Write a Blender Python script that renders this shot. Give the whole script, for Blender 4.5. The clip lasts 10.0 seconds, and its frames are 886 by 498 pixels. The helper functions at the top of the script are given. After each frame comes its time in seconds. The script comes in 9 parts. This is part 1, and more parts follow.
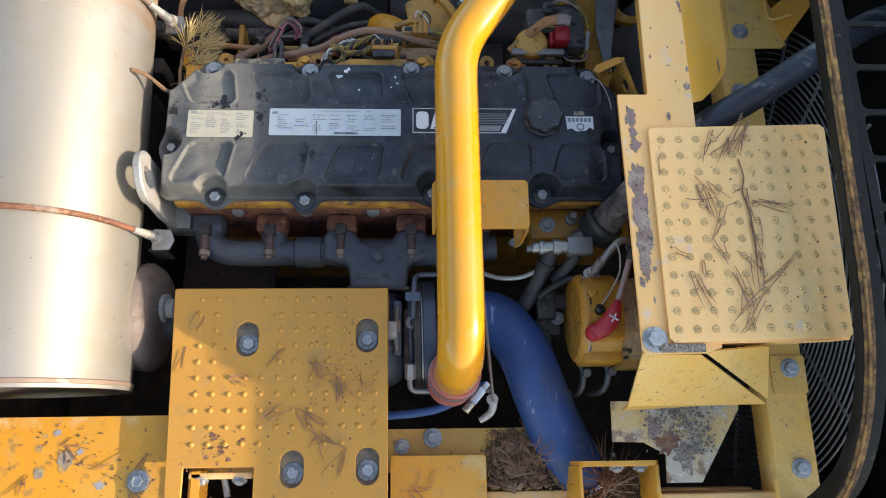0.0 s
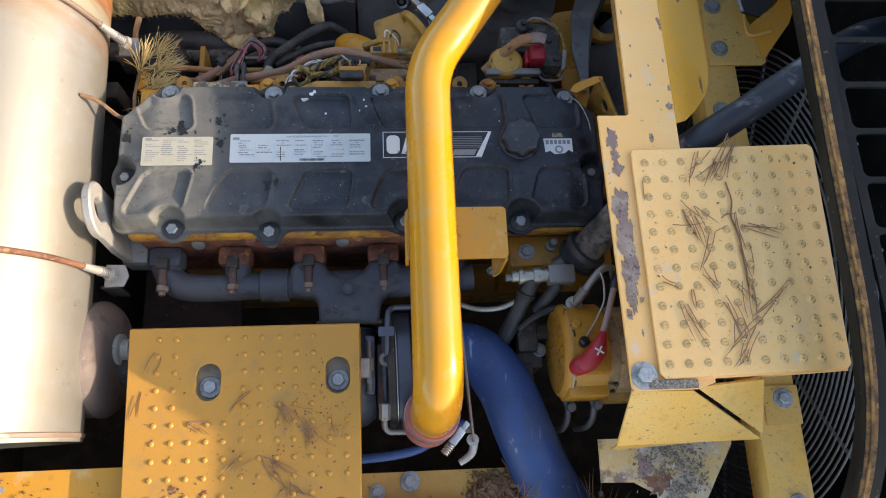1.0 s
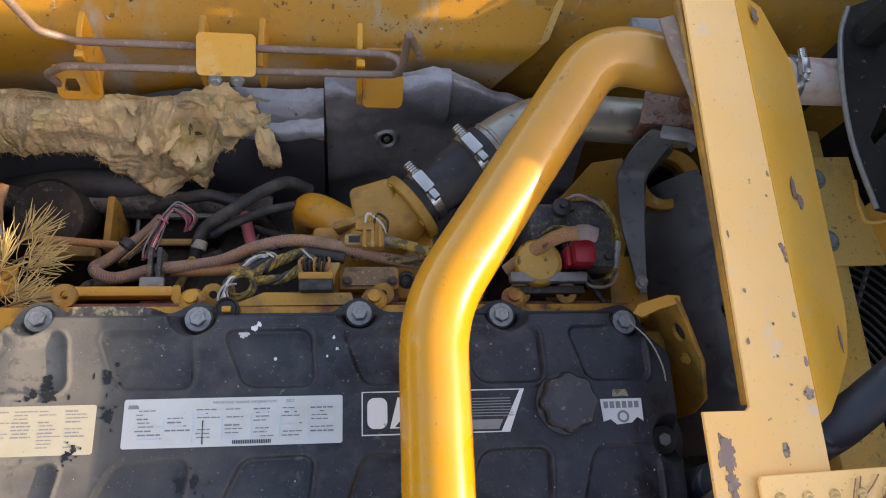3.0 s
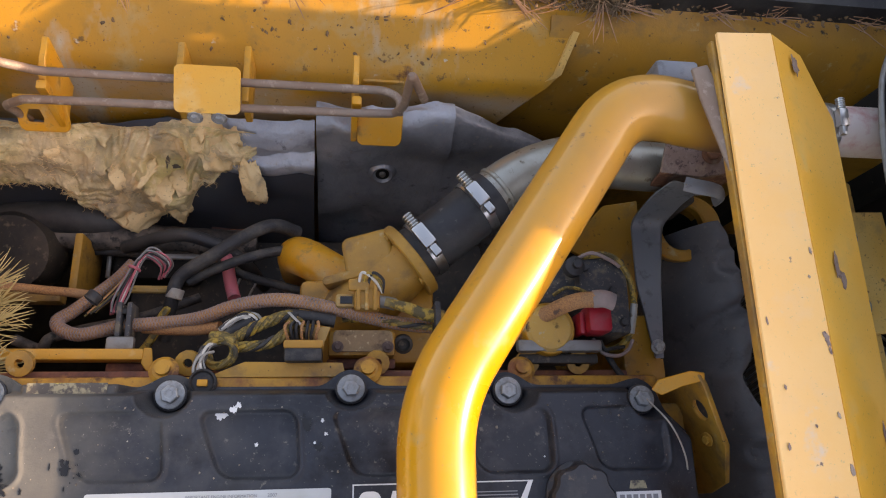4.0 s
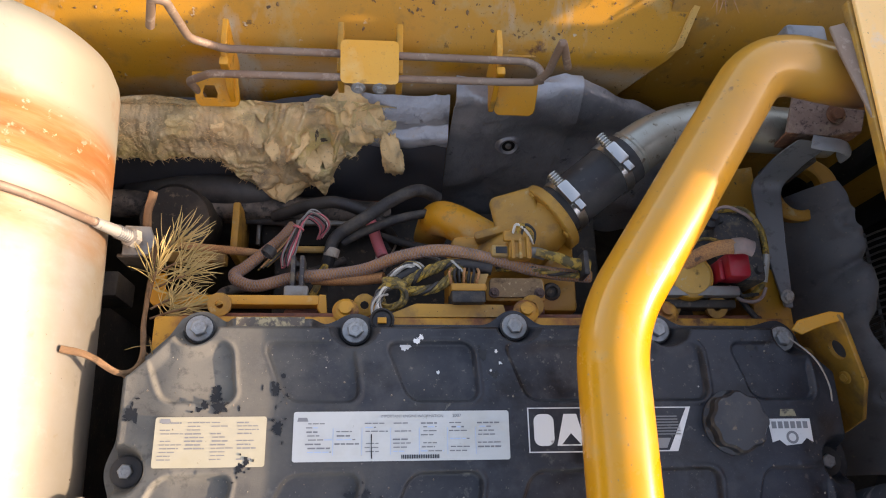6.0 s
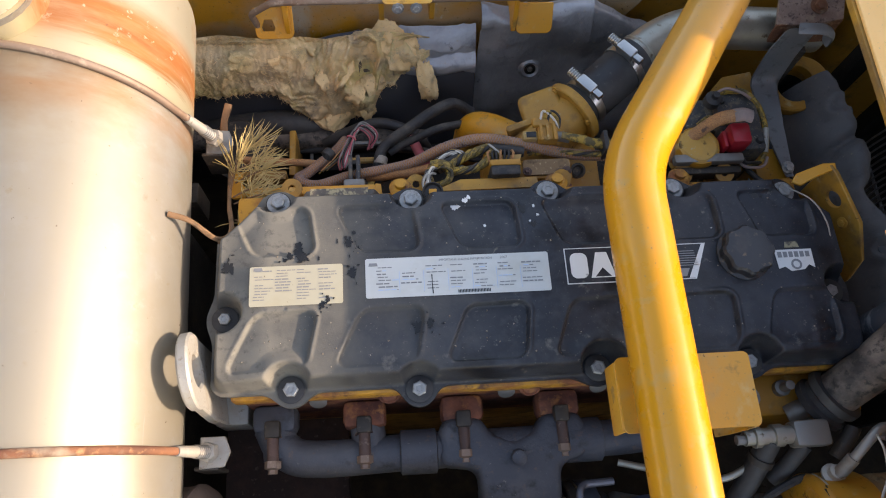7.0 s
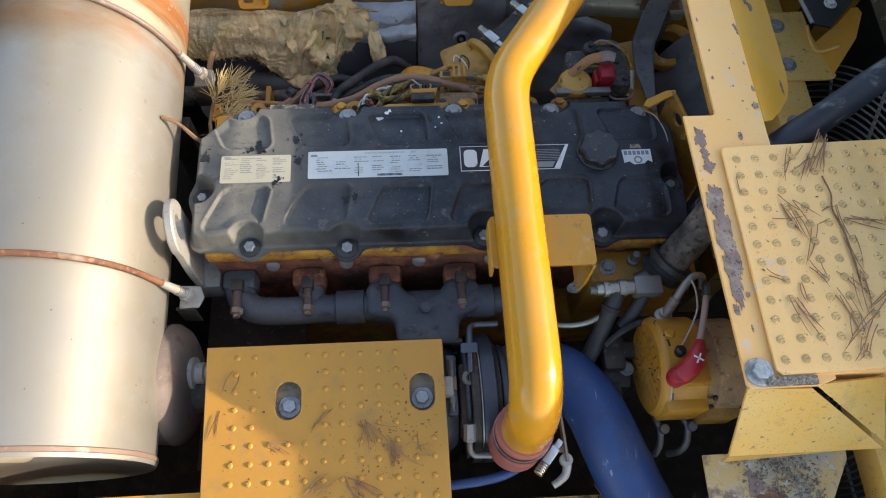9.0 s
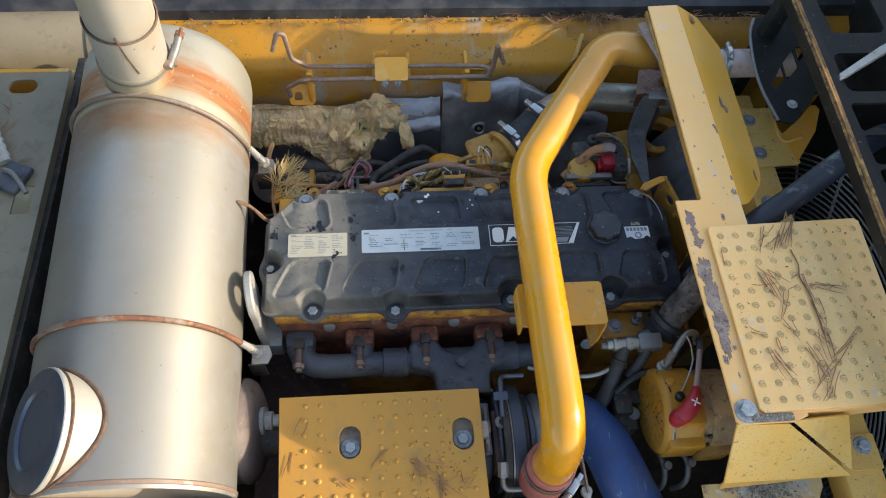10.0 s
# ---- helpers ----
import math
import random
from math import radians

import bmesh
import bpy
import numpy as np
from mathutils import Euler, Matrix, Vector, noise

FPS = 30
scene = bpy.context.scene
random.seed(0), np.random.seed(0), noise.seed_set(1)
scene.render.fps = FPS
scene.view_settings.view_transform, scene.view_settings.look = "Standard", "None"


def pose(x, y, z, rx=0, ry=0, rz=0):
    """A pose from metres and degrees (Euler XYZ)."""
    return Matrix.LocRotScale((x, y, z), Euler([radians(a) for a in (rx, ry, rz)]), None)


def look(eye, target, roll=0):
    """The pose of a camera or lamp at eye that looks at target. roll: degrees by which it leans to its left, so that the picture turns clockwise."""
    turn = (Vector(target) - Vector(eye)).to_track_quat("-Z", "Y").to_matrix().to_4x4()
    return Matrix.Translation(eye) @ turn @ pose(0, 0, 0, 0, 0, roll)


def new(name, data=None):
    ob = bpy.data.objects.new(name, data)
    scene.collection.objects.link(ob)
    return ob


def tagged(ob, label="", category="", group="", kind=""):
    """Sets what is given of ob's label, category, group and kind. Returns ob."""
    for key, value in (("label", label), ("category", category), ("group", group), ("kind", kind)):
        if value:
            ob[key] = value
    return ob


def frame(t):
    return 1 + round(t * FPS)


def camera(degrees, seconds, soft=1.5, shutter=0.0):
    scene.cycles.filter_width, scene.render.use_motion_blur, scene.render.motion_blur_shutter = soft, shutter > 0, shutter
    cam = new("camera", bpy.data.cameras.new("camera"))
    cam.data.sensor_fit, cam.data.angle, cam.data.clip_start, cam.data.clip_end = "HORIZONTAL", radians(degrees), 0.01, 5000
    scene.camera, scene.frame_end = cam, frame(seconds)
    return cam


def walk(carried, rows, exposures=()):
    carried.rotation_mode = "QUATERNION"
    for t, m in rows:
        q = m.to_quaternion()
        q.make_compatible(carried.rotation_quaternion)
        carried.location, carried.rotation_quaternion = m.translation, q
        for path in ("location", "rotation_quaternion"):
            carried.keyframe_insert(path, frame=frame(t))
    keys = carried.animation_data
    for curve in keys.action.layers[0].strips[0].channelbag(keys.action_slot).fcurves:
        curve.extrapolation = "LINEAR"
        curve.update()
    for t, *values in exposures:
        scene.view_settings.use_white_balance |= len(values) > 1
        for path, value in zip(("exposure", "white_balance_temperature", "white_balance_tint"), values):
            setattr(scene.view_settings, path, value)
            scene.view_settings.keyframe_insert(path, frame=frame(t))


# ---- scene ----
cam = camera(63.1, 10.0, soft=1.05)
PATH = [
    (0, (0.037, -0.67, 2.817), (0.129, -0.117, 0.897), 9.0),
    (0.5, (0.034, -0.666, 2.804), (0.148, -0.094, 0.891), 10.5),
    (1, (0.045, -0.623, 2.749), (0.203, -0.027, 0.847), 13.1),
    (1.5, (0.019, -0.515, 2.708), (0.216, 0.11, 0.818), 15.2),
    (2, (0.003, -0.367, 2.643), (0.229, 0.279, 0.764), 17.0),
    (2.5, (0.016, -0.225, 2.556), (0.264, 0.419, 0.678), 19.3),
    (3, (0.028, -0.119, 2.423), (0.284, 0.519, 0.544), 20.8),
    (3.2, (0.028, -0.066, 2.395), (0.302, 0.548, 0.512), 23.5),
    (4.3, (0.002, 0.011, 2.358), (0.297, 0.614, 0.474), 26.2),
    (4.5, (-0.02, 0.008, 2.36), (0.268, 0.613, 0.476), 25.9),
    (5, (-0.083, -0.009, 2.359), (0.179, 0.598, 0.472), 24.2),
    (5.2, (-0.093, -0.007, 2.371), (0.139, 0.589, 0.476), 22.2),
    (6.3, (-0.16, -0.159, 2.4), (0.008, 0.489, 0.515), 13.7),
    (6.5, (-0.166, -0.211, 2.409), (-0.019, 0.438, 0.523), 11.4),
    (7, (-0.199, -0.351, 2.459), (-0.064, 0.355, 0.592), 7.7),
    (7.5, (-0.177, -0.454, 2.516), (-0.061, 0.284, 0.661), 4.9),
    (8, (-0.106, -0.553, 2.526), (-0.005, 0.229, 0.688), 3.4),
    (8.5, (-0.07, -0.658, 2.598), (0.034, 0.146, 0.77), 4.0),
    (9, (-0.068, -0.733, 2.663), (0.04, 0.09, 0.843), 4.9),
    (9.5, (-0.124, -0.783, 2.799), (-0.012, 0.086, 1.001), 5.0),
    (10, (-0.185, -0.823, 2.883), (-0.031, 0.147, 1.14), 5.9),
]
walk(cam, [(t, look(eye, target, roll)) for t, eye, target, roll in PATH], exposures=[(0.0, 1.90, 7300, 14), (2.0, 1.92, 8000, 19), (3.0, 2.03, 8600, 22), (4.5, 2.24, 9400, 27), (5.2, 2.24, 9300, 26), (6.5, 2.05, 8500, 21), (8.5, 1.86, 7600, 15), (10.0, 1.77, 7200, 11)])

# ---- world, sun and exposure ----
SUN_EL, SUN_AZ = 19.0, -8.0
sky_world = bpy.data.worlds.new("sky")
sky_world.use_nodes = True
scene.world = sky_world
wn = sky_world.node_tree.nodes
sky_tex = wn.new("ShaderNodeTexSky")
sky_tex.sky_type, sky_tex.sun_disc = "NISHITA", False
sky_tex.sun_elevation, sky_tex.sun_rotation = radians(SUN_EL), radians(90 - SUN_AZ)
wn["Background"].inputs["Strength"].default_value = 0.15
sky_world.node_tree.links.new(sky_tex.outputs[0], wn["Background"].inputs["Color"])
sun_data = bpy.data.lights.new("sun", "SUN")
sun_data.energy, sun_data.angle, sun_data.color = 1.9, radians(0.6), (1.0, 0.93, 0.82)
sun_lamp = new("sun", sun_data)
sun_way = Vector((math.cos(radians(SUN_EL)) * math.cos(radians(SUN_AZ)), math.cos(radians(SUN_EL)) * math.sin(radians(SUN_AZ)), math.sin(radians(SUN_EL))))
sun_lamp.matrix_basis = look(sun_way * 20, (0, 0, 0))


# ---- materials ----
def mat(name, base, rough=0.5, metal=0.0, layers=(), bump=(), spec=0.5, vary=0.0, coat=0.0):
    """A surface: base colour, then layers of (noise scale, low, high, colour, roughness or None, (axis, start, end) or None, stretch)."""
    m = bpy.data.materials.new(name)
    m.use_nodes = True
    nodes, links = m.node_tree.nodes, m.node_tree.links
    bsdf = nodes["Principled BSDF"]
    bsdf.inputs["Metallic"].default_value = metal
    bsdf.inputs["Specular IOR Level"].default_value = spec
    bsdf.inputs["Coat Weight"].default_value = coat
    bsdf.inputs["Coat Roughness"].default_value = 0.16
    coords = nodes.new("ShaderNodeTexCoord")
    split = nodes.new("ShaderNodeSeparateXYZ")
    links.new(coords.outputs["Object"], split.inputs[0])

    def noise_at(scale, detail, stretch):
        mapping = nodes.new("ShaderNodeMapping")
        mapping.inputs["Scale"].default_value = stretch
        links.new(coords.outputs["Object"], mapping.inputs["Vector"])
        tex = nodes.new("ShaderNodeTexNoise")
        tex.inputs["Scale"].default_value, tex.inputs["Detail"].default_value, tex.inputs["Roughness"].default_value = scale, detail, 0.62
        links.new(mapping.outputs[0], tex.inputs["Vector"])
        return tex.outputs["Fac"]

    colour = nodes.new("ShaderNodeRGB")
    colour.outputs[0].default_value = (*base, 1)
    colour = colour.outputs[0]
    if vary:
        info = nodes.new("ShaderNodeObjectInfo")
        hsv = nodes.new("ShaderNodeHueSaturation")
        span = nodes.new("ShaderNodeMapRange")
        span.inputs["To Min"].default_value, span.inputs["To Max"].default_value = 1 - vary, 1 + vary
        links.new(info.outputs["Random"], span.inputs["Value"])
        links.new(span.outputs[0], hsv.inputs["Value"])
        links.new(colour, hsv.inputs["Color"])
        colour = hsv.outputs[0]
    rough_out = nodes.new("ShaderNodeValue")
    rough_out.outputs[0].default_value = rough
    rough_out = rough_out.outputs[0]
    for layer in layers:
        scale, low, high, tint, lay_rough, zone, stretch = (*layer, None, None, (1, 1, 1))[:7] if len(layer) == 4 else (*layer, None, (1, 1, 1))[:7] if len(layer) == 5 else (*layer, (1, 1, 1))[:7]
        span = nodes.new("ShaderNodeMapRange")
        span.inputs["From Min"].default_value, span.inputs["From Max"].default_value = low, high
        links.new(noise_at(scale, 6, stretch), span.inputs["Value"])
        mask = span.outputs[0]
        if zone:
            ramp = nodes.new("ShaderNodeMapRange")
            ramp.interpolation_type = "SMOOTHSTEP"
            ramp.inputs["From Min"].default_value, ramp.inputs["From Max"].default_value = zone[1], zone[2]
            links.new(split.outputs["XYZ".index(zone[0])], ramp.inputs["Value"])
            both = nodes.new("ShaderNodeMath")
            both.operation = "MULTIPLY"
            links.new(mask, both.inputs[0])
            links.new(ramp.outputs[0], both.inputs[1])
            mask = both.outputs[0]
        mix = nodes.new("ShaderNodeMix")
        mix.data_type = "RGBA"
        mix.inputs[7].default_value = (*tint, 1)
        links.new(mask, mix.inputs[0])
        links.new(colour, mix.inputs[6])
        colour = mix.outputs[2]
        if lay_rough is not None:
            blend = nodes.new("ShaderNodeMix")
            blend.inputs[3].default_value = lay_rough
            links.new(mask, blend.inputs[0])
            links.new(rough_out, blend.inputs[2])
            rough_out = blend.outputs[0]
    links.new(colour, bsdf.inputs["Base Color"])
    links.new(rough_out, bsdf.inputs["Roughness"])
    last = None
    for scale, strength in bump:
        node = nodes.new("ShaderNodeBump")
        node.inputs["Strength"].default_value, node.inputs["Distance"].default_value = strength, 0.002
        links.new(noise_at(scale, 5, (1, 1, 1)), node.inputs["Height"])
        if last:
            links.new(last, node.inputs["Normal"])
        last = node.outputs[0]
    if last:
        links.new(last, bsdf.inputs["Normal"])
    return m


GRIME, PRIMER = (0.05, 0.035, 0.02), (0.17, 0.11, 0.10)
M_YELLOW = mat("yellow_paint", (0.64, 0.275, 0.015), 0.4, layers=[(5, 0.45, 0.75, (0.56, 0.28, 0.05), 0.6), (9, 0.56, 0.66, (0.58, 0.40, 0.18), 0.75), (22, 0.56, 0.76, (0.50, 0.28, 0.08), 0.7), (3, 0.5, 0.7, (0.60, 0.32, 0.05), 0.55), (34, 0.60, 0.68, (0.36, 0.19, 0.045), 0.75), (260, 0.62, 0.68, (0.42, 0.22, 0.06), 0.8), (110, 0.69, 0.73, GRIME, 0.9)], bump=[(350, 0.08), (40, 0.08)])
M_PIPE = mat("glossy_yellow_paint", (0.62, 0.262, 0.010), 0.27, layers=[(5, 0.48, 0.72, (0.54, 0.265, 0.045), 0.42), (30, 0.56, 0.72, (0.53, 0.28, 0.06), 0.45), (160, 0.66, 0.70, (0.32, 0.18, 0.06), 0.7), (3.5, 0.30, 0.55, (0.48, 0.225, 0.042), 0.6, ("Y", 0.08, 0.36)), (40, 0.62, 0.72, (0.16, 0.08, 0.04), 0.8, ("Y", 0.1, 0.4)), (6, 0.40, 0.52, (0.09, 0.045, 0.04), 0.6, ("X", 0.44, 0.53))], bump=[(500, 0.02), (9, 0.05)], spec=0.25, coat=0.6)
M_CREAM = mat("faded_dusty_yellow_paint", (0.88, 0.475, 0.155), 0.46, layers=[(7, 0.4, 0.7, (0.88, 0.515, 0.205), 0.6), (20, 0.54, 0.72, (0.84, 0.49, 0.21), 0.7), (16, 0.60, 0.70, (0.72, 0.51, 0.34), 0.8), (34, 0.70, 0.735, PRIMER, 0.8), (240, 0.63, 0.69, (0.66, 0.42, 0.18), 0.85), (80, 0.69, 0.72, (0.30, 0.19, 0.10), 0.9)], bump=[(300, 0.08), (30, 0.1)])
M_SLOPE = mat("sloping_face_paint", (0.80, 0.375, 0.042), 0.45, layers=[(6, 0.42, 0.7, (0.76, 0.415, 0.085), 0.6), (18, 0.55, 0.72, (0.70, 0.40, 0.10), 0.7), (240, 0.62, 0.68, (0.55, 0.32, 0.10), 0.85), (60, 0.70, 0.73, (0.28, 0.18, 0.09), 0.9)], bump=[(300, 0.08), (30, 0.1)])
M_CHIP = mat("bare_primer_patch", (0.24, 0.155, 0.125), 0.7, layers=[(25, 0.5, 0.6, (0.36, 0.27, 0.20), 0.8), (60, 0.5, 0.65, (0.3, 0.21, 0.17), 0.8), (140, 0.55, 0.65, (0.1, 0.06, 0.05))], bump=[(160, 0.25)])
M_DUSTYEL = mat("dusty_yellow_paint", (0.72, 0.38, 0.07), 0.5, layers=[(6, 0.42, 0.7, (0.70, 0.45, 0.15), 0.65), (22, 0.55, 0.72, (0.5, 0.31, 0.11), 0.75), (70, 0.63, 0.68, (0.3, 0.17, 0.07), 0.8), (240, 0.60, 0.66, (0.45, 0.27, 0.09), 0.85), (130, 0.66, 0.70, GRIME, 0.9)], bump=[(300, 0.08), (40, 0.1)])
# the beam's cream paint again, a little lighter, for the step plate
M_STEPCREAM = mat("lighter_step_paint", (0.94, 0.53, 0.185), 0.5, layers=[(7, 0.4, 0.7, (0.93, 0.56, 0.235), 0.6), (20, 0.54, 0.72, (0.86, 0.52, 0.23), 0.7), (16, 0.62, 0.70, (0.72, 0.51, 0.34), 0.8), (240, 0.62, 0.68, (0.66, 0.42, 0.18), 0.85), (80, 0.68, 0.72, (0.34, 0.21, 0.10), 0.9)], bump=[(300, 0.08), (30, 0.1)])
M_STEPYEL = mat("worn_step_paint", (0.50, 0.232, 0.034), 0.45, layers=[(6, 0.42, 0.7, (0.50, 0.24, 0.035), 0.55), (18, 0.55, 0.72, (0.38, 0.205, 0.055), 0.7), (14, 0.68, 0.74, (0.24, 0.09, 0.035), 0.8), (240, 0.64, 0.70, (0.30, 0.16, 0.045), 0.85), (120, 0.69, 0.73, GRIME, 0.9)], bump=[(300, 0.08), (40, 0.1)])
# oil stains on the castings; on the rail recess the dark tone is shade
M_GRIMSHADEYEL = mat("oil_stained_and_shaded_yellow_paint", (0.44, 0.20, 0.018), 0.42, layers=[(8, 0.42, 0.72, (0.36, 0.175, 0.03), 0.55), (22, 0.54, 0.72, (0.24, 0.135, 0.04), 0.7), (70, 0.64, 0.72, GRIME, 0.8), (40, 0.62, 0.72, (0.44, 0.31, 0.14), 0.8)], bump=[(200, 0.15), (30, 0.12)])
M_GRIMEPLATE = mat("gritty_worn_plate", (0.62, 0.40, 0.15), 0.7, layers=[(9, 0.42, 0.58, (0.44, 0.38, 0.29), 0.85), (26, 0.52, 0.62, (0.24, 0.15, 0.1), 0.85), (60, 0.58, 0.68, (0.55, 0.52, 0.46), 0.9), (120, 0.64, 0.7, GRIME, 0.9)], bump=[(120, 0.5), (300, 0.4)])
M_GREYPATCH = mat("bare_grey_patch", (0.30, 0.24, 0.17), 0.8, layers=[(80, 0.45, 0.62, (0.22, 0.17, 0.12), 0.85), (30, 0.5, 0.7, (0.4, 0.3, 0.17), 0.8)], bump=[(200, 0.2)])
M_CAPSTEEL = mat("blue_grey_steel", (0.10, 0.115, 0.145), 0.35, 0.6, layers=[(8, 0.45, 0.7, (0.07, 0.078, 0.1), 0.5), (40, 0.6, 0.72, (0.16, 0.14, 0.12), 0.7)], bump=[(60, 0.08)])
M_DIRTY = mat("dirty_yellow_paint", (0.52, 0.29, 0.06), 0.6, layers=[(8, 0.42, 0.62, (0.32, 0.21, 0.09), 0.8), (40, 0.6, 0.7, GRIME, 0.9), (150, 0.6, 0.7, (0.45, 0.36, 0.22), 0.9)], bump=[(200, 0.15)])
# oily engine castings; also lends painted shade to a bracket web and beam lip
M_ENGINE = mat("oily_engine_and_shaded_yellow_paint", (0.48, 0.24, 0.03), 0.5, layers=[(9, 0.35, 0.70, (0.30, 0.155, 0.035), 0.6), (26, 0.48, 0.72, (0.17, 0.10, 0.045), 0.75), (5, 0.52, 0.80, (0.10, 0.06, 0.03), 0.8), (70, 0.60, 0.72, (0.40, 0.28, 0.13), 0.85), (120, 0.66, 0.72, GRIME, 0.9)], bump=[(120, 0.25), (35, 0.15)])
# dust towards -X also carries painted sunlight; base blued for sky sheen
M_COVER = mat("black_plastic_dusty_sunlit_end", (0.017, 0.020, 0.026), 0.40, layers=[(9, 0.40, 0.72, (0.034, 0.039, 0.050), 0.55), (40, 0.48, 0.78, (0.052, 0.054, 0.060), 0.68), (14, 0.52, 0.64, (0.009, 0.009, 0.011), 0.34), (5, 0.52, 0.76, (0.058, 0.057, 0.058), 0.75), (16, 0.36, 0.64, (0.088, 0.085, 0.077), 0.8, ("X", 0.0, -0.30)), (7, 0.26, 0.58, (0.175, 0.164, 0.138), 0.85, ("X", -0.20, -0.38)), (90, 0.55, 0.70, (0.10, 0.095, 0.082), 0.85, ("X", -0.20, -0.38)), (230, 0.63, 0.73, (0.17, 0.155, 0.13), 0.9), (60, 0.66, 0.72, (0.15, 0.14, 0.12), 0.9), (26, 0.63, 0.70, (0.12, 0.115, 0.105), 0.85)], bump=[(420, 0.16), (30, 0.12)], spec=0.4)
M_CAP = mat("worn_black_cap", (0.024, 0.026, 0.030), 0.4, layers=[(30, 0.5, 0.68, (0.06, 0.057, 0.055), 0.7), (90, 0.60, 0.68, (0.17, 0.13, 0.09), 0.8)], bump=[(150, 0.2)])
M_DUSTYENG = mat("dust_caked_engine_paint", (0.34, 0.215, 0.10), 0.8, layers=[(14, 0.42, 0.62, (0.22, 0.14, 0.075), 0.85), (50, 0.55, 0.7, (0.08, 0.05, 0.03), 0.9), (120, 0.6, 0.7, (0.45, 0.34, 0.2), 0.9)], bump=[(150, 0.4)])
M_HEADDECK = mat("rust_edged_yellow_paint", (0.50, 0.235, 0.022), 0.5, layers=[(14, 0.44, 0.62, (0.22, 0.075, 0.03), 0.75), (40, 0.54, 0.66, (0.12, 0.05, 0.025), 0.8)], bump=[(150, 0.25)])
# oil smears and black print, and painted darkness inside openings
M_OILVOID = mat("black_oil_and_unlit_openings", (0.011, 0.011, 0.011), 0.3, layers=[(80, 0.5, 0.7, (0.02, 0.02, 0.02), 0.5)], bump=[(150, 0.2)])
M_STEEL = mat("aluminised_steel", (0.338, 0.340, 0.342), 0.56, 0.62, layers=[(4, 0.35, 0.65, (0.335, 0.300, 0.235), 0.46), (7, 0.46, 0.66, (0.300, 0.275, 0.225), 0.5), (13, 0.5, 0.72, (0.330, 0.322, 0.300), 0.48), (40, 0.58, 0.72, (0.370, 0.362, 0.340), 0.56), (80, 0.69, 0.73, (0.442, 0.442, 0.432), 0.36, None, (1, 0.07, 1)), (11, 0.64, 0.72, (0.215, 0.190, 0.155), 0.6), (1.6, 0.48, 0.64, (0.265, 0.255, 0.240), 0.42), (2.5, 0.46, 0.66, (0.345, 0.305, 0.235), 0.44, None, (1, 0.3, 1)), (3, 0.36, 0.60, (0.25, 0.155, 0.085), 0.62, ("Y", 0.04, 0.21), (1, 1.6, 1)), (5, 0.40, 0.60, (0.300, 0.155, 0.075), 0.72, ("Y", 0.165, 0.232), (0.7, 3, 0.7)), (5, 0.10, 0.36, (0.44, 0.40, 0.285), 0.58, ("Y", 0.240, 0.258), (0.6, 3, 0.6)), (9, 0.58, 0.70, (0.230, 0.138, 0.055), 0.7, ("Y", 0.245, 0.262), (0.35, 4, 0.35)), (3, 0.30, 0.58, (0.39, 0.160, 0.055), 0.7, ("Y", 0.262, 0.310), (0.8, 5, 0.8)), (6, 0.42, 0.66, (0.35, 0.125, 0.042), 0.8, ("Y", 0.275, 0.32), (0.8, 4, 0.8)), (60, 0.62, 0.68, (0.48, 0.36, 0.26), 0.7, ("Y", 0.28, 0.32)), (5, 0.22, 0.46, (0.380, 0.350, 0.275), 0.58, ("Y", 0.345, 0.385)), (90, 0.70, 0.74, (0.138, 0.092, 0.064), 0.8), (30, 0.66, 0.76, (0.331, 0.267, 0.184), 0.7)], bump=[(6, 0.15), (120, 0.05)])
M_WALLYEL = mat("dirty_rail_paint", (0.58, 0.258, 0.014), 0.42, layers=[(3, 0.42, 0.66, (0.48, 0.235, 0.027), 0.55), (9, 0.54, 0.66, (0.46, 0.30, 0.11), 0.75), (22, 0.56, 0.72, (0.36, 0.195, 0.04), 0.75), (5, 0.42, 0.66, (0.42, 0.34, 0.26), 0.85, ("Z", 1.352, 1.318), (0.6, 1, 1)), (12, 0.50, 0.66, (0.26, 0.14, 0.035), 0.85, ("Z", 1.405, 1.44), (1, 1, 1)), (60, 0.64, 0.70, (0.20, 0.11, 0.035), 0.85), (14, 0.66, 0.72, (0.16, 0.07, 0.03), 0.85), (6, 0.60, 0.68, (0.46, 0.38, 0.27), 0.85, None, (1, 0.45, 0.45)), (40, 0.66, 0.72, (0.52, 0.44, 0.33), 0.85), (220, 0.62, 0.68, (0.3, 0.17, 0.05), 0.85)], bump=[(300, 0.1), (14, 0.25), (50, 0.15)])
M_STUD = mat("dirt_ringed_stud_paint", (0.68, 0.42, 0.16), 0.6, layers=[(300, 0.45, 0.62, (0.40, 0.25, 0.12), 0.8)], vary=0.18)
M_STACK = mat("bright_exhaust_steel", (0.50, 0.475, 0.42), 0.45, 0.5, layers=[(8, 0.45, 0.75, (0.48, 0.41, 0.29), 0.55), (60, 0.66, 0.74, (0.25, 0.12, 0.06), 0.8)], bump=[(100, 0.06)])
M_RUST = mat("rusted_steel", (0.22, 0.09, 0.045), 0.8, 0.1, layers=[(30, 0.4, 0.65, (0.12, 0.05, 0.03)), (90, 0.55, 0.7, (0.38, 0.2, 0.1)), (14, 0.55, 0.7, (0.3, 0.24, 0.18))], bump=[(150, 0.4)])
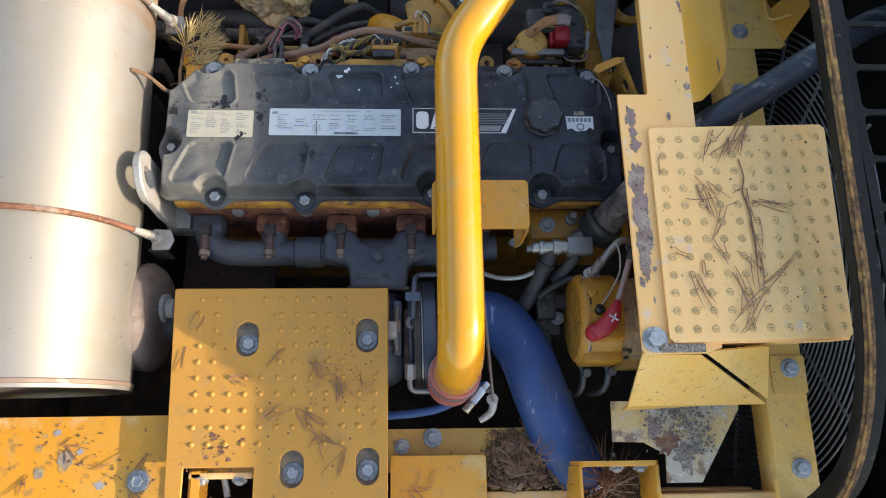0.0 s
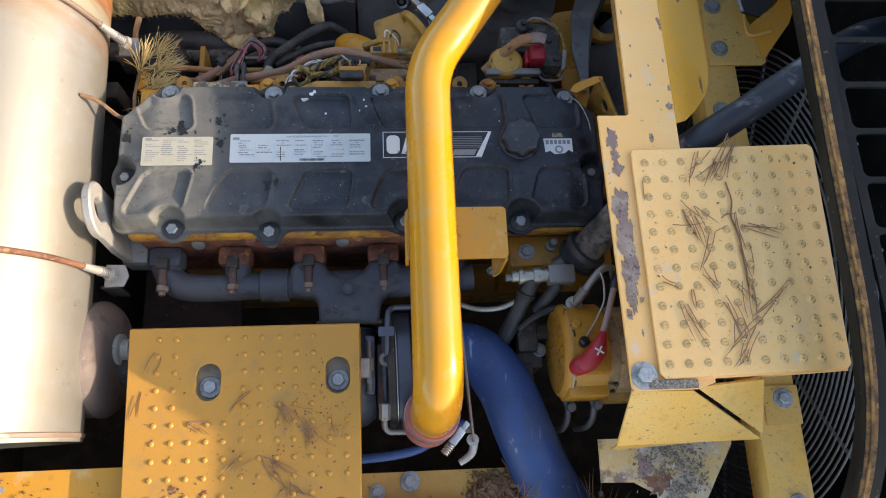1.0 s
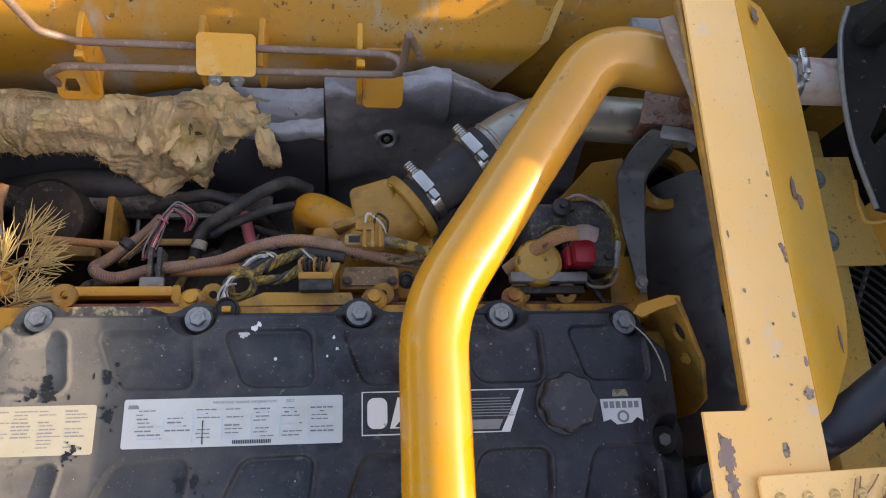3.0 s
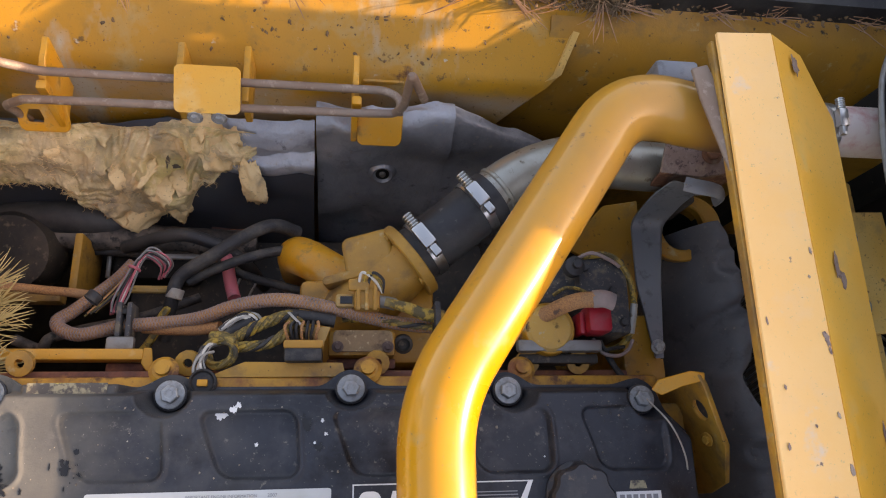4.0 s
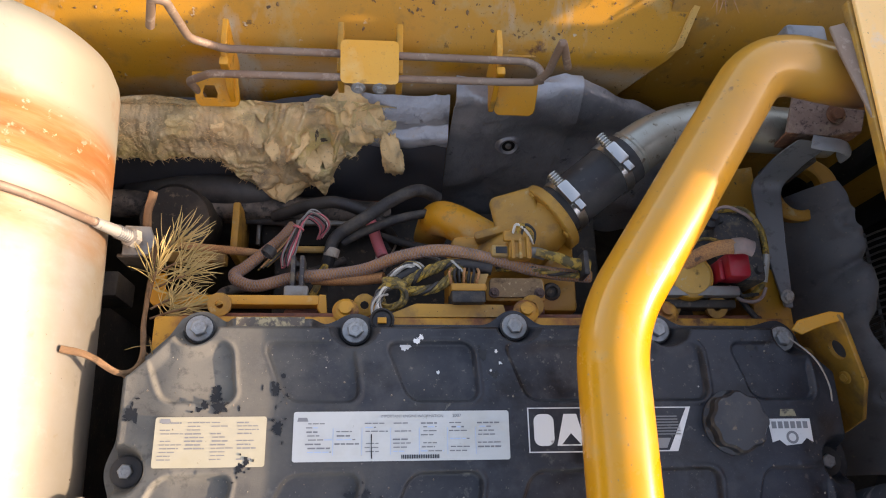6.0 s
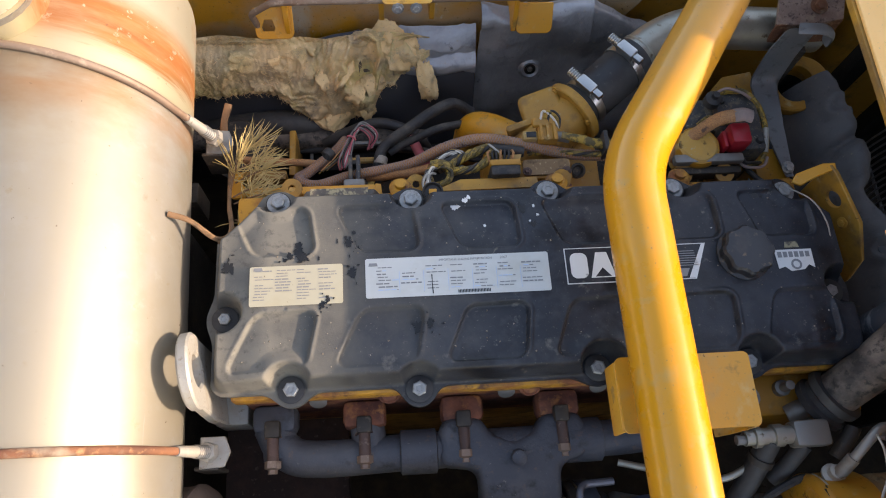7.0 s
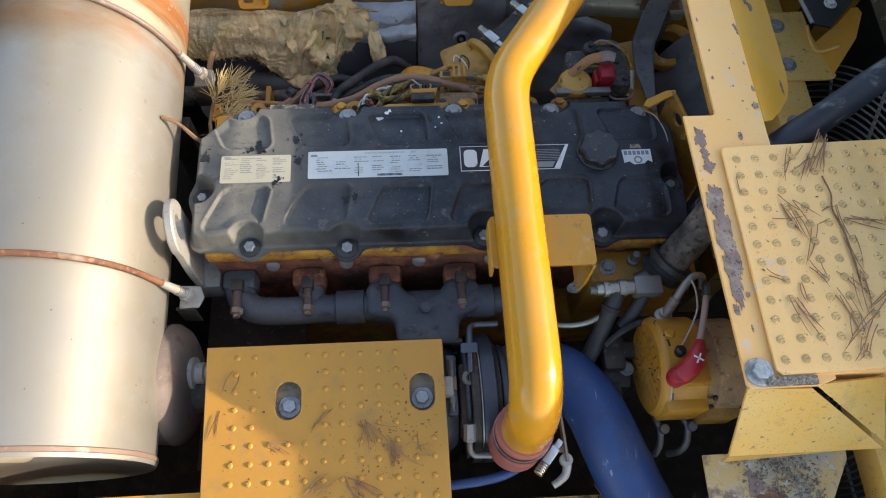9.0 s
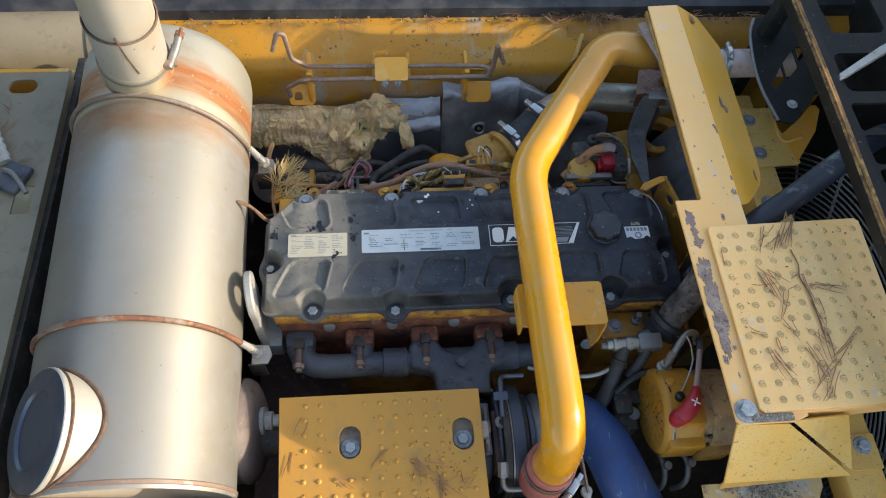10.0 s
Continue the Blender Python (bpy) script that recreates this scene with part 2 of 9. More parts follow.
M_BROWNSTEEL = mat("heat_browned_steel", (0.24, 0.175, 0.135), 0.6, 0.3, layers=[(10, 0.4, 0.7, (0.2, 0.12, 0.08)), (60, 0.55, 0.7, (0.36, 0.28, 0.22))], bump=[(80, 0.2)])
# browned steel in a darker tone for the inlet end
M_INLET = mat("dark_browned_steel", (0.125, 0.095, 0.080), 0.62, 0.3, layers=[(7, 0.4, 0.7, (0.16, 0.125, 0.105)), (30, 0.55, 0.7, (0.085, 0.060, 0.048)), (90, 0.62, 0.72, (0.2, 0.17, 0.15))], bump=[(60, 0.25), (14, 0.2)])
M_IRON = mat("cast_iron_blue_grey", (0.060, 0.067, 0.082), 0.6, 0.15, layers=[(12, 0.45, 0.7, (0.10, 0.105, 0.115)), (30, 0.56, 0.7, (0.025, 0.026, 0.03)), (70, 0.6, 0.72, (0.14, 0.1, 0.08)), (160, 0.66, 0.74, (0.2, 0.19, 0.18))], bump=[(180, 0.4), (40, 0.2)])
M_REDRUST = mat("red_rusted_casting", (0.24, 0.085, 0.045), 0.75, 0.1, layers=[(25, 0.4, 0.62, (0.1, 0.035, 0.025)), (60, 0.55, 0.7, (0.36, 0.15, 0.05)), (8, 0.55, 0.7, (0.08, 0.05, 0.05))], bump=[(150, 0.4)])
M_DARK = mat("dark_greasy_metal", (0.034, 0.03, 0.026), 0.6, 0.2, layers=[(15, 0.45, 0.7, (0.08, 0.062, 0.045)), (80, 0.58, 0.70, (0.15, 0.115, 0.08))], bump=[(120, 0.3)])
M_RUBBER = mat("black_rubber", (0.022, 0.022, 0.024), 0.5, layers=[(14, 0.42, 0.7, (0.075, 0.072, 0.066), 0.7), (90, 0.64, 0.74, (0.13, 0.12, 0.11), 0.8)], bump=[(220, 0.15)])
M_SCUFF = mat("scuffed_black_hose", (0.022, 0.028, 0.040), 0.5, layers=[(7, 0.48, 0.8, (0.05, 0.056, 0.066), 0.7), (26, 0.58, 0.70, (0.24, 0.24, 0.24), 0.8, None, (0.35, 0.5, 2))], bump=[(200, 0.15)])
M_BLACK = mat("black_sheet_metal", (0.012, 0.012, 0.011), 0.6, layers=[(10, 0.45, 0.75, (0.03, 0.027, 0.023), 0.7), (70, 0.64, 0.72, (0.11, 0.10, 0.08), 0.85)], bump=[(150, 0.06)], spec=0.18)
M_FOAM = mat("brown_gasket_foam", (0.21, 0.105, 0.035), 0.85, layers=[(45, 0.42, 0.6, (0.06, 0.032, 0.016)), (26, 0.55, 0.68, (0.40, 0.23, 0.06)), (110, 0.6, 0.7, (0.03, 0.018, 0.01))], bump=[(120, 0.8), (50, 0.6)])
M_FOAMTAN = mat("tan_foam_layer", (0.30, 0.15, 0.045), 0.85, layers=[(30, 0.45, 0.6, (0.10, 0.05, 0.02)), (90, 0.58, 0.68, (0.04, 0.025, 0.015))], bump=[(120, 0.6)])
M_BLUE = mat("blue_silicone_hose", (0.020, 0.064, 0.19), 0.45, layers=[(8, 0.40, 0.7, (0.020, 0.053, 0.16), 0.6), (70, 0.650, 0.70, (0.20, 0.26, 0.38), 0.8, None, (1, 0.12, 1)), (60, 0.665, 0.71, (0.24, 0.29, 0.38), 0.8, None, (0.2, 1, 1)), (11, 0.56, 0.8, (0.020, 0.028, 0.055), 0.75), (22, 0.55, 0.78, (0.085, 0.115, 0.20), 0.75), (5, 0.56, 0.72, (0.10, 0.10, 0.105), 0.85), (140, 0.66, 0.74, (0.22, 0.20, 0.18), 0.9)], bump=[(260, 0.15), (12, 0.25)])
M_PINK = mat("salmon_silicone", (0.38, 0.125, 0.10), 0.6, layers=[(25, 0.45, 0.7, (0.34, 0.11, 0.09), 0.7)], bump=[(160, 0.15)])
M_PALEPINK = mat("chalky_painted_tube", (0.6, 0.5, 0.45), 0.55, layers=[(16, 0.52, 0.66, (0.5, 0.2, 0.18))], bump=[(120, 0.1)])
M_ZINC = mat("zinc_bolt_steel", (0.36, 0.375, 0.375), 0.48, 0.6, layers=[(90, 0.45, 0.65, (0.26, 0.26, 0.25), 0.6), (160, 0.62, 0.72, (0.24, 0.17, 0.12), 0.8)], bump=[(250, 0.15)], vary=0.12)
M_CHROME = mat("bright_clamp_steel", (0.52, 0.52, 0.50), 0.28, 0.95, layers=[(80, 0.6, 0.72, (0.4, 0.36, 0.3), 0.5)], bump=[(300, 0.05)])
M_GREYSTEEL = mat("dull_grey_steel", (0.24, 0.235, 0.22), 0.5, 0.6, layers=[(30, 0.5, 0.7, (0.2, 0.17, 0.14), 0.7)], bump=[(150, 0.15)])
M_TUBE = mat("stained_silver_tube", (0.40, 0.39, 0.34), 0.36, 0.7, layers=[(12, 0.45, 0.7, (0.3, 0.28, 0.22), 0.5), (60, 0.6, 0.7, (0.16, 0.12, 0.08), 0.7)], bump=[(60, 0.06)])
M_CASTALU = mat("pale_cast_metal", (0.38, 0.365, 0.33), 0.55, 0.4, layers=[(30, 0.5, 0.72, (0.36, 0.31, 0.25), 0.7), (90, 0.6, 0.72, (0.2, 0.15, 0.1), 0.8)], bump=[(200, 0.3)])
M_FOIL = mat("dusty_foil_blanket", (0.42, 0.43, 0.45), 0.38, 0.5, layers=[(7, 0.40, 0.68, (0.52, 0.525, 0.53), 0.5), (22, 0.55, 0.72, (0.26, 0.265, 0.28), 0.45), (40, 0.64, 0.76, (0.10, 0.095, 0.09), 0.8), (3, 0.45, 0.7, (0.20, 0.205, 0.215), 0.42), (90, 0.60, 0.70, (0.44, 0.40, 0.35), 0.75)], bump=[(9, 1.0), (22, 1.0), (60, 0.8), (140, 0.4)])
M_BLACKFOIL = mat("sooty_shield_foil", (0.060, 0.064, 0.074), 0.4, 0.35, layers=[(9, 0.5, 0.75, (0.085, 0.083, 0.08), 0.7)], bump=[(20, 0.4), (120, 0.2)])
M_CORE = mat("brown_heat_stained_casting", (0.075, 0.045, 0.038), 0.7, 0.1, layers=[(20, 0.45, 0.65, (0.12, 0.07, 0.055)), (70, 0.6, 0.7, (0.2, 0.15, 0.12))], bump=[(160, 0.4)])
M_SHIELD = mat("dusty_dark_rubber_shield", (0.080, 0.083, 0.090), 0.5, 0.0, layers=[(7, 0.42, 0.7, (0.125, 0.125, 0.128), 0.65), (30, 0.56, 0.7, (0.05, 0.051, 0.054), 0.5), (110, 0.64, 0.72, (0.2, 0.175, 0.145), 0.85)], bump=[(20, 0.4), (160, 0.2)])
M_STAY = mat("dusty_grey_steel_strap", (0.20, 0.21, 0.225), 0.45, 0.3, layers=[(9, 0.45, 0.7, (0.27, 0.27, 0.27), 0.6), (40, 0.55, 0.7, (0.11, 0.11, 0.115), 0.7), (120, 0.66, 0.72, (0.26, 0.19, 0.12), 0.8)], bump=[(25, 0.3), (120, 0.2)])
M_GUARD = mat("dull_black_wire", (0.20, 0.20, 0.20), 0.5, 0.2, layers=[(60, 0.5, 0.7, (0.14, 0.13, 0.11), 0.7)])
M_WOOL = mat("tan_fibre_wool", (0.74, 0.53, 0.285), 0.95, layers=[(6, 0.50, 0.64, (0.40, 0.32, 0.22)), (14, 0.56, 0.66, (0.30, 0.235, 0.165)), (9, 0.44, 0.64, (0.58, 0.44, 0.27)), (5, 0.5, 0.64, (0.70, 0.55, 0.22)), (20, 0.54, 0.70, (0.46, 0.34, 0.22)), (45, 0.52, 0.7, (0.85, 0.66, 0.38)), (160, 0.64, 0.70, (0.42, 0.30, 0.17)), (34, 0.70, 0.73, (0.12, 0.08, 0.05))], bump=[(420, 0.6), (140, 0.6), (50, 0.5)], spec=0.1)
M_WOOLPALE = mat("pale_fibre_wool", (0.86, 0.62, 0.33), 0.95, layers=[(14, 0.42, 0.65, (0.74, 0.50, 0.24)), (30, 0.55, 0.7, (0.60, 0.44, 0.27)), (200, 0.60, 0.68, (0.52, 0.36, 0.2))], bump=[(420, 0.6), (140, 0.6), (50, 0.5)], spec=0.1)
M_WOOLGREY = mat("dark_brown_fibre_wool", (0.16, 0.12, 0.085), 0.95, layers=[(18, 0.42, 0.62, (0.09, 0.066, 0.05)), (50, 0.55, 0.7, (0.28, 0.21, 0.14))], bump=[(420, 0.5), (140, 0.4)], spec=0.1)
M_SLEEVE = mat("dirty_orange_braid", (0.46, 0.215, 0.080), 0.8, layers=[(500, 0.45, 0.6, (0.28, 0.13, 0.06)), (14, 0.45, 0.7, (0.36, 0.20, 0.10)), (60, 0.6, 0.7, (0.12, 0.07, 0.05))], bump=[(600, 0.5)])
M_WIREBLACK = mat("black_loom", (0.02, 0.02, 0.021), 0.6, layers=[(40, 0.5, 0.7, (0.07, 0.06, 0.05))], bump=[(350, 0.4)])
M_LOOMGREY = mat("dusty_grey_loom", (0.026, 0.026, 0.027), 0.65, layers=[(26, 0.48, 0.68, (0.10, 0.088, 0.072), 0.85), (8, 0.5, 0.65, (0.018, 0.018, 0.019), 0.55), (90, 0.58, 0.7, (0.05, 0.045, 0.04), 0.7)], bump=[(260, 0.6), (90, 0.4)])
M_WIREYEL = mat("yellow_taped_loom", (0.42, 0.25, 0.035), 0.6, layers=[(90, 0.46, 0.56, (0.09, 0.065, 0.02)), (25, 0.50, 0.66, (0.22, 0.15, 0.045))], bump=[(300, 0.5)])
M_OLIVE = mat("dark_olive_taped_loom", (0.12, 0.085, 0.025), 0.6, layers=[(140, 0.48, 0.58, (0.33, 0.21, 0.04)), (40, 0.5, 0.66, (0.04, 0.032, 0.018))], bump=[(300, 0.5)])
M_LEAF = mat("dead_brown_leaf", (0.17, 0.085, 0.045), 0.8, layers=[(60, 0.45, 0.7, (0.09, 0.045, 0.028)), (20, 0.5, 0.7, (0.26, 0.16, 0.09))], bump=[(120, 0.4)])
M_WIREPINK = mat("pink_wire", (0.5, 0.12, 0.14), 0.5, layers=[(60, 0.55, 0.7, (0.25, 0.1, 0.1))])
M_WIREWHITE = mat("white_wire", (0.6, 0.57, 0.5), 0.5, layers=[(60, 0.55, 0.7, (0.35, 0.3, 0.22))])
M_REDCAP = mat("red_rubber_boot", (0.36, 0.012, 0.022), 0.45, layers=[(40, 0.5, 0.75, (0.3, 0.05, 0.05), 0.6)], bump=[(150, 0.15)])
M_PAPER = mat("white_label_film", (0.53, 0.54, 0.515), 0.4, layers=[(12, 0.5, 0.8, (0.46, 0.45, 0.39), 0.55), (90, 0.68, 0.74, (0.3, 0.27, 0.2), 0.8)])
M_PAPERY = mat("yellowed_label_film", (0.40, 0.37, 0.275), 0.45, layers=[(14, 0.5, 0.8, (0.36, 0.32, 0.21), 0.6), (80, 0.66, 0.72, (0.2, 0.17, 0.11), 0.8)])
M_INK = mat("grey_print", (0.21, 0.215, 0.22), 0.5)
M_INKBLUE = mat("pale_blue_print", (0.38, 0.50, 0.66), 0.5)
M_GREYPRINT = mat("grey_badge_print", (0.22, 0.22, 0.215), 0.5, layers=[(60, 0.55, 0.7, (0.12, 0.12, 0.12))])
M_WHITE = mat("white_print", (0.66, 0.66, 0.64), 0.5, layers=[(60, 0.6, 0.7, (0.35, 0.34, 0.32))])
M_BROKEN = mat("worn_sticker", (0.3, 0.26, 0.16), 0.7, layers=[(90, 0.45, 0.55, (0.08, 0.07, 0.06)), (30, 0.6, 0.65, (0.55, 0.42, 0.1))], bump=[(120, 0.3)])
M_RELAY = mat("dirt_speckled_black_casing", (0.045, 0.045, 0.048), 0.6, layers=[(60, 0.50, 0.64, (0.16, 0.13, 0.09), 0.85), (20, 0.45, 0.7, (0.025, 0.025, 0.027), 0.5), (180, 0.60, 0.68, (0.26, 0.22, 0.16), 0.9)], bump=[(180, 0.4)])
M_DUSTYHOSE = mat("dust_caked_hose", (0.045, 0.038, 0.034), 0.7, layers=[(18, 0.40, 0.6, (0.17, 0.14, 0.115), 0.85), (60, 0.52, 0.62, (0.02, 0.018, 0.016), 0.6)], bump=[(150, 0.3)])
M_CABLE = mat("dusty_cable_jacket", (0.30, 0.21, 0.185), 0.6, layers=[(30, 0.5, 0.7, (0.2, 0.17, 0.15), 0.7)], bump=[(200, 0.2)])
M_PANEL = mat("weathered_cream_panel", (0.20, 0.165, 0.105), 0.5, layers=[(5, 0.4, 0.7, (0.235, 0.20, 0.135), 0.65), (18, 0.52, 0.7, (0.165, 0.135, 0.09), 0.7), (50, 0.62, 0.72, (0.15, 0.12, 0.075), 0.8), (130, 0.66, 0.72, (0.07, 0.05, 0.035), 0.9)], bump=[(80, 0.12), (260, 0.1)])
M_GREENPALE = mat("pale_green_plastic", (0.30, 0.31, 0.13), 0.5, layers=[(6, 0.4, 0.7, (0.36, 0.35, 0.18), 0.65), (40, 0.58, 0.72, (0.22, 0.22, 0.12), 0.8)], bump=[(90, 0.1)])
M_WELD = mat("dark_weld_bead", (0.085, 0.052, 0.036), 0.7, 0.2, layers=[(90, 0.45, 0.65, (0.17, 0.085, 0.045), 0.8)], bump=[(260, 0.6)])
M_SOIL = mat("oily_dirt", (0.05, 0.036, 0.024), 0.95, layers=[(20, 0.45, 0.7, (0.09, 0.064, 0.04))], bump=[(60, 0.6)])
M_GROUND = mat("dry_ground", (0.2, 0.16, 0.11), 0.95, layers=[(0.6, 0.4, 0.7, (0.14, 0.13, 0.07)), (8, 0.5, 0.7, (0.26, 0.22, 0.16))], bump=[(20, 0.5)])
M_NEEDLE = mat("dry_pine_needles", (0.29, 0.15, 0.075), 0.7, layers=[(50, 0.45, 0.7, (0.17, 0.08, 0.045))])
M_NEEDLEGREEN = mat("fading_pine_needles", (0.44, 0.31, 0.12), 0.6, layers=[(50, 0.45, 0.7, (0.34, 0.26, 0.09))])
M_TWIG = mat("brown_twig", (0.2, 0.11, 0.055), 0.8, layers=[(60, 0.5, 0.7, (0.1, 0.06, 0.03))], bump=[(200, 0.4)])
M_LITTER = mat("leaf_litter", (0.2, 0.115, 0.055), 0.9, layers=[(60, 0.45, 0.7, (0.06, 0.04, 0.025)), (130, 0.58, 0.7, (0.3, 0.2, 0.1))])
M_GRIT = mat("pale_grit", (0.3, 0.25, 0.19), 0.95, layers=[(300, 0.4, 0.6, (0.12, 0.09, 0.07)), (120, 0.55, 0.65, (0.5, 0.45, 0.36))], bump=[(300, 0.9)])


# ---- building helpers ----
def world_of(ob):
    m = ob.matrix_parent_inverse @ ob.matrix_basis
    return world_of(ob.parent) @ m if ob.parent else ob.matrix_basis.copy()


def mesh_of(name, bm, material, flat=False, angle=38):
    me = bpy.data.meshes.new(name)
    bm.normal_update()
    bm.to_mesh(me)
    bm.free()
    me.materials.append(material)
    if not flat:
        me.shade_smooth()
        me.set_sharp_from_angle(angle=radians(angle))
    return me


def put(name, me, parent=None, m=None, label=""):
    ob = new(name, me)
    ob.matrix_basis = m or Matrix()
    if parent:
        ob.parent = parent
        ob.matrix_parent_inverse = world_of(parent).inverted()
    if label:
        ob["label"] = label
    return ob


def part(name, bm, material, parent=None, label="", flat=False, angle=38):
    return put(name, mesh_of(name, bm, material, flat, angle), parent, None, label)


def thing(name, at, label, category, group="", kind=""):
    ob = new(name)
    ob.empty_display_size = 0.05
    ob.matrix_basis = Matrix.Translation(at)
    return tagged(ob, label, category, group, kind)


def solo(name, bm, material, label, category, group="", kind="", flat=False):
    return tagged(part(name, bm, material, flat=flat), label, category, group, kind)


def add(bm, other):
    """Joins another bmesh into bm."""
    me = bpy.data.meshes.new("joined")
    other.to_mesh(me)
    other.free()
    bm.from_mesh(me)
    bpy.data.meshes.remove(me)
    return bm


def box(x0, x1, y0, y1, z0, z1, bev=0.003, m=None, seg=2):
    bm = bmesh.new()
    bmesh.ops.create_cube(bm, size=1)
    for v in bm.verts:
        v.co = Vector(((x0 + x1) / 2 + v.co.x * (x1 - x0), (y0 + y1) / 2 + v.co.y * (y1 - y0), (z0 + z1) / 2 + v.co.z * (z1 - z0)))
    if bev:
        bmesh.ops.bevel(bm, geom=bm.edges[:], offset=bev, segments=seg, affect="EDGES", profile=0.5)
    if m:
        bm.transform(m)
    return bm


def smooth_line(points, steps=6):
    pts = [Vector(p) for p in points]
    if len(pts) < 3:
        return [pts[0].lerp(pts[-1], i / steps) for i in range(steps + 1)]
    ext = [2 * pts[0] - pts[1], *pts, 2 * pts[-1] - pts[-2]]
    out = []
    for i in range(1, len(ext) - 2):
        a, b, c, d = ext[i - 1:i + 3]
        for k in range(steps):
            t = k / steps
            out.append(0.5 * (2 * b + (c - a) * t + (2 * a - 5 * b + 4 * c - d) * t * t + (3 * b - a - 3 * c + d) * t ** 3))
    out.append(pts[-1])
    return out


def fillet(points, radius, steps=7):
    """A broken line with its corners rounded to about that radius."""
    pts = [Vector(p) for p in points]
    out = [pts[0]]
    for i, (a, b, c) in enumerate(zip(pts, pts[1:], pts[2:])):
        u, w = (a - b), (c - b)
        cut = min(radius[i] if isinstance(radius, tuple) else radius, u.length * 0.48, w.length * 0.48)
        p, q = b + u.normalized() * cut, b + w.normalized() * cut
        for k in range(steps + 1):
            t = k / steps
            out.append((1 - t) ** 2 * p + 2 * t * (1 - t) * b + t * t * q)
    out.append(pts[-1])
    return out


def tube(line, r, n=14, caps=True, wobble=0.0, flat=1.0, up=None):
    """A tube round a line of points; r is a number or a function of 0 to 1."""
    bm = bmesh.new()
    count = len(line)
    rings, side = [], None
    for i, p in enumerate(line):
        way = (line[min(i + 1, count - 1)] - line[max(i - 1, 0)]).normalized()
        if side is None:
            ref = Vector(up) if up else (Vector((0, 0, 1)) if abs(way.z) < 0.9 else Vector((1, 0, 0)))
            side = way.cross(ref).normalized()
        side = (side - way * side.dot(way)).normalized()
        top = side.cross(way)
        rad = r(i / (count - 1)) if callable(r) else r
        ring = []
        for k in range(n):
            a = 2 * math.pi * k / n
            rr = rad
            if wobble:
                rr *= 1 + wobble * noise.noise(p * 40 + Vector((math.cos(a), math.sin(a), 0)))
            ring.append(bm.verts.new(p + side * (math.cos(a) * rr) + top * (math.sin(a) * rr * flat)))
        rings.append(ring)
    for a, b in zip(rings, rings[1:]):
        for k in range(n):
            bm.faces.new((a[k], a[(k + 1) % n], b[(k + 1) % n], b[k]))
    if caps:
        bm.faces.new(rings[0][::-1])
        bm.faces.new(rings[-1])
    bmesh.ops.recalc_face_normals(bm, faces=bm.faces[:])
    return bm


def lathe(profile, n=24, m=None):
    """Turns (radius, height) pairs about z."""
    bm = bmesh.new()
    rings = []
    for r, h in profile:
        if r <= 1e-6:
            rings.append([bm.verts.new((0, 0, h))])
        else:
            rings.append([bm.verts.new((r * math.cos(2 * math.pi * k / n), r * math.sin(2 * math.pi * k / n), h)) for k in range(n)])
    for a, b in zip(rings, rings[1:]):
        for k in range(n):
            va, vb = a[k % len(a)], b[k % len(b)]
            vc, vd = b[(k + 1) % len(b)], a[(k + 1) % len(a)]
            face = [va]
            for v in (vd, vc, vb):
                if v not in face:
                    face.append(v)
            if len(face) > 2:
                bm.faces.new(face)
    bmesh.ops.recalc_face_normals(bm, faces=bm.faces[:])
    if m:
        bm.transform(m)
    return bm


def ragged(rx, ry, seed, n=40, amount=0.45):
    """An uneven patch outline."""
    out = []
    for a in np.linspace(0, 2 * math.pi, n, endpoint=False):
        c, s = math.cos(a), math.sin(a)
        k = 1 + amount * noise.noise(Vector((c * 1.3, s * 1.3, seed * 7.3))) + amount * 0.8 * noise.noise(Vector((c * 4, s * 4, seed * 3.1))) + amount * 0.5 * noise.noise(Vector((c * 9, s * 9, seed)))
        out.append((rx * c * k, ry * s * k))
    return out


def slab(outline, thick, holes=(), m=None, bev=0.0, seg=1):
    """A plate: a 2D outline with holes, its top at z = 0, of that thickness, moved by m."""
    bm = bmesh.new()
    for loop in (outline, *holes):
        vs = [bm.verts.new((x, y, 0)) for x, y in loop]
        for a, b in zip(vs, vs[1:] + vs[:1]):
            bm.edges.new((a, b))
    bmesh.ops.triangle_fill(bm, edges=bm.edges[:], use_beauty=True, normal=(0, 0, 1))
    for f in bm.faces:
        if f.normal.z < 0:
            f.normal_flip()
    res = bmesh.ops.extrude_face_region(bm, geom=bm.faces[:])
    moved = [g for g in res["geom"] if isinstance(g, bmesh.types.BMVert)]
    bmesh.ops.translate(bm, verts=moved, vec=(0, 0, -thick))
    bmesh.ops.recalc_face_normals(bm, faces=bm.faces[:])
    if bev:
        sharp = [e for e in bm.edges if e.is_manifold and e.calc_face_angle(0) > 0.6]
        bmesh.ops.bevel(bm, geom=sharp, offset=bev, segments=seg, affect="EDGES", profile=0.5)
    if m:
        bm.transform(m)
    return bm


def rounded(x0, x1, y0, y1, r, n=5):
    out = []
    for cx, cy, a0 in ((x1 - r, y1 - r, 0), (x0 + r, y1 - r, 90), (x0 + r, y0 + r, 180), (x1 - r, y0 + r, 270)):
        for k in range(n + 1):
            a = radians(a0 + 90 * k / n)
            out.append((cx + r * math.cos(a), cy + r * math.sin(a)))
    return out


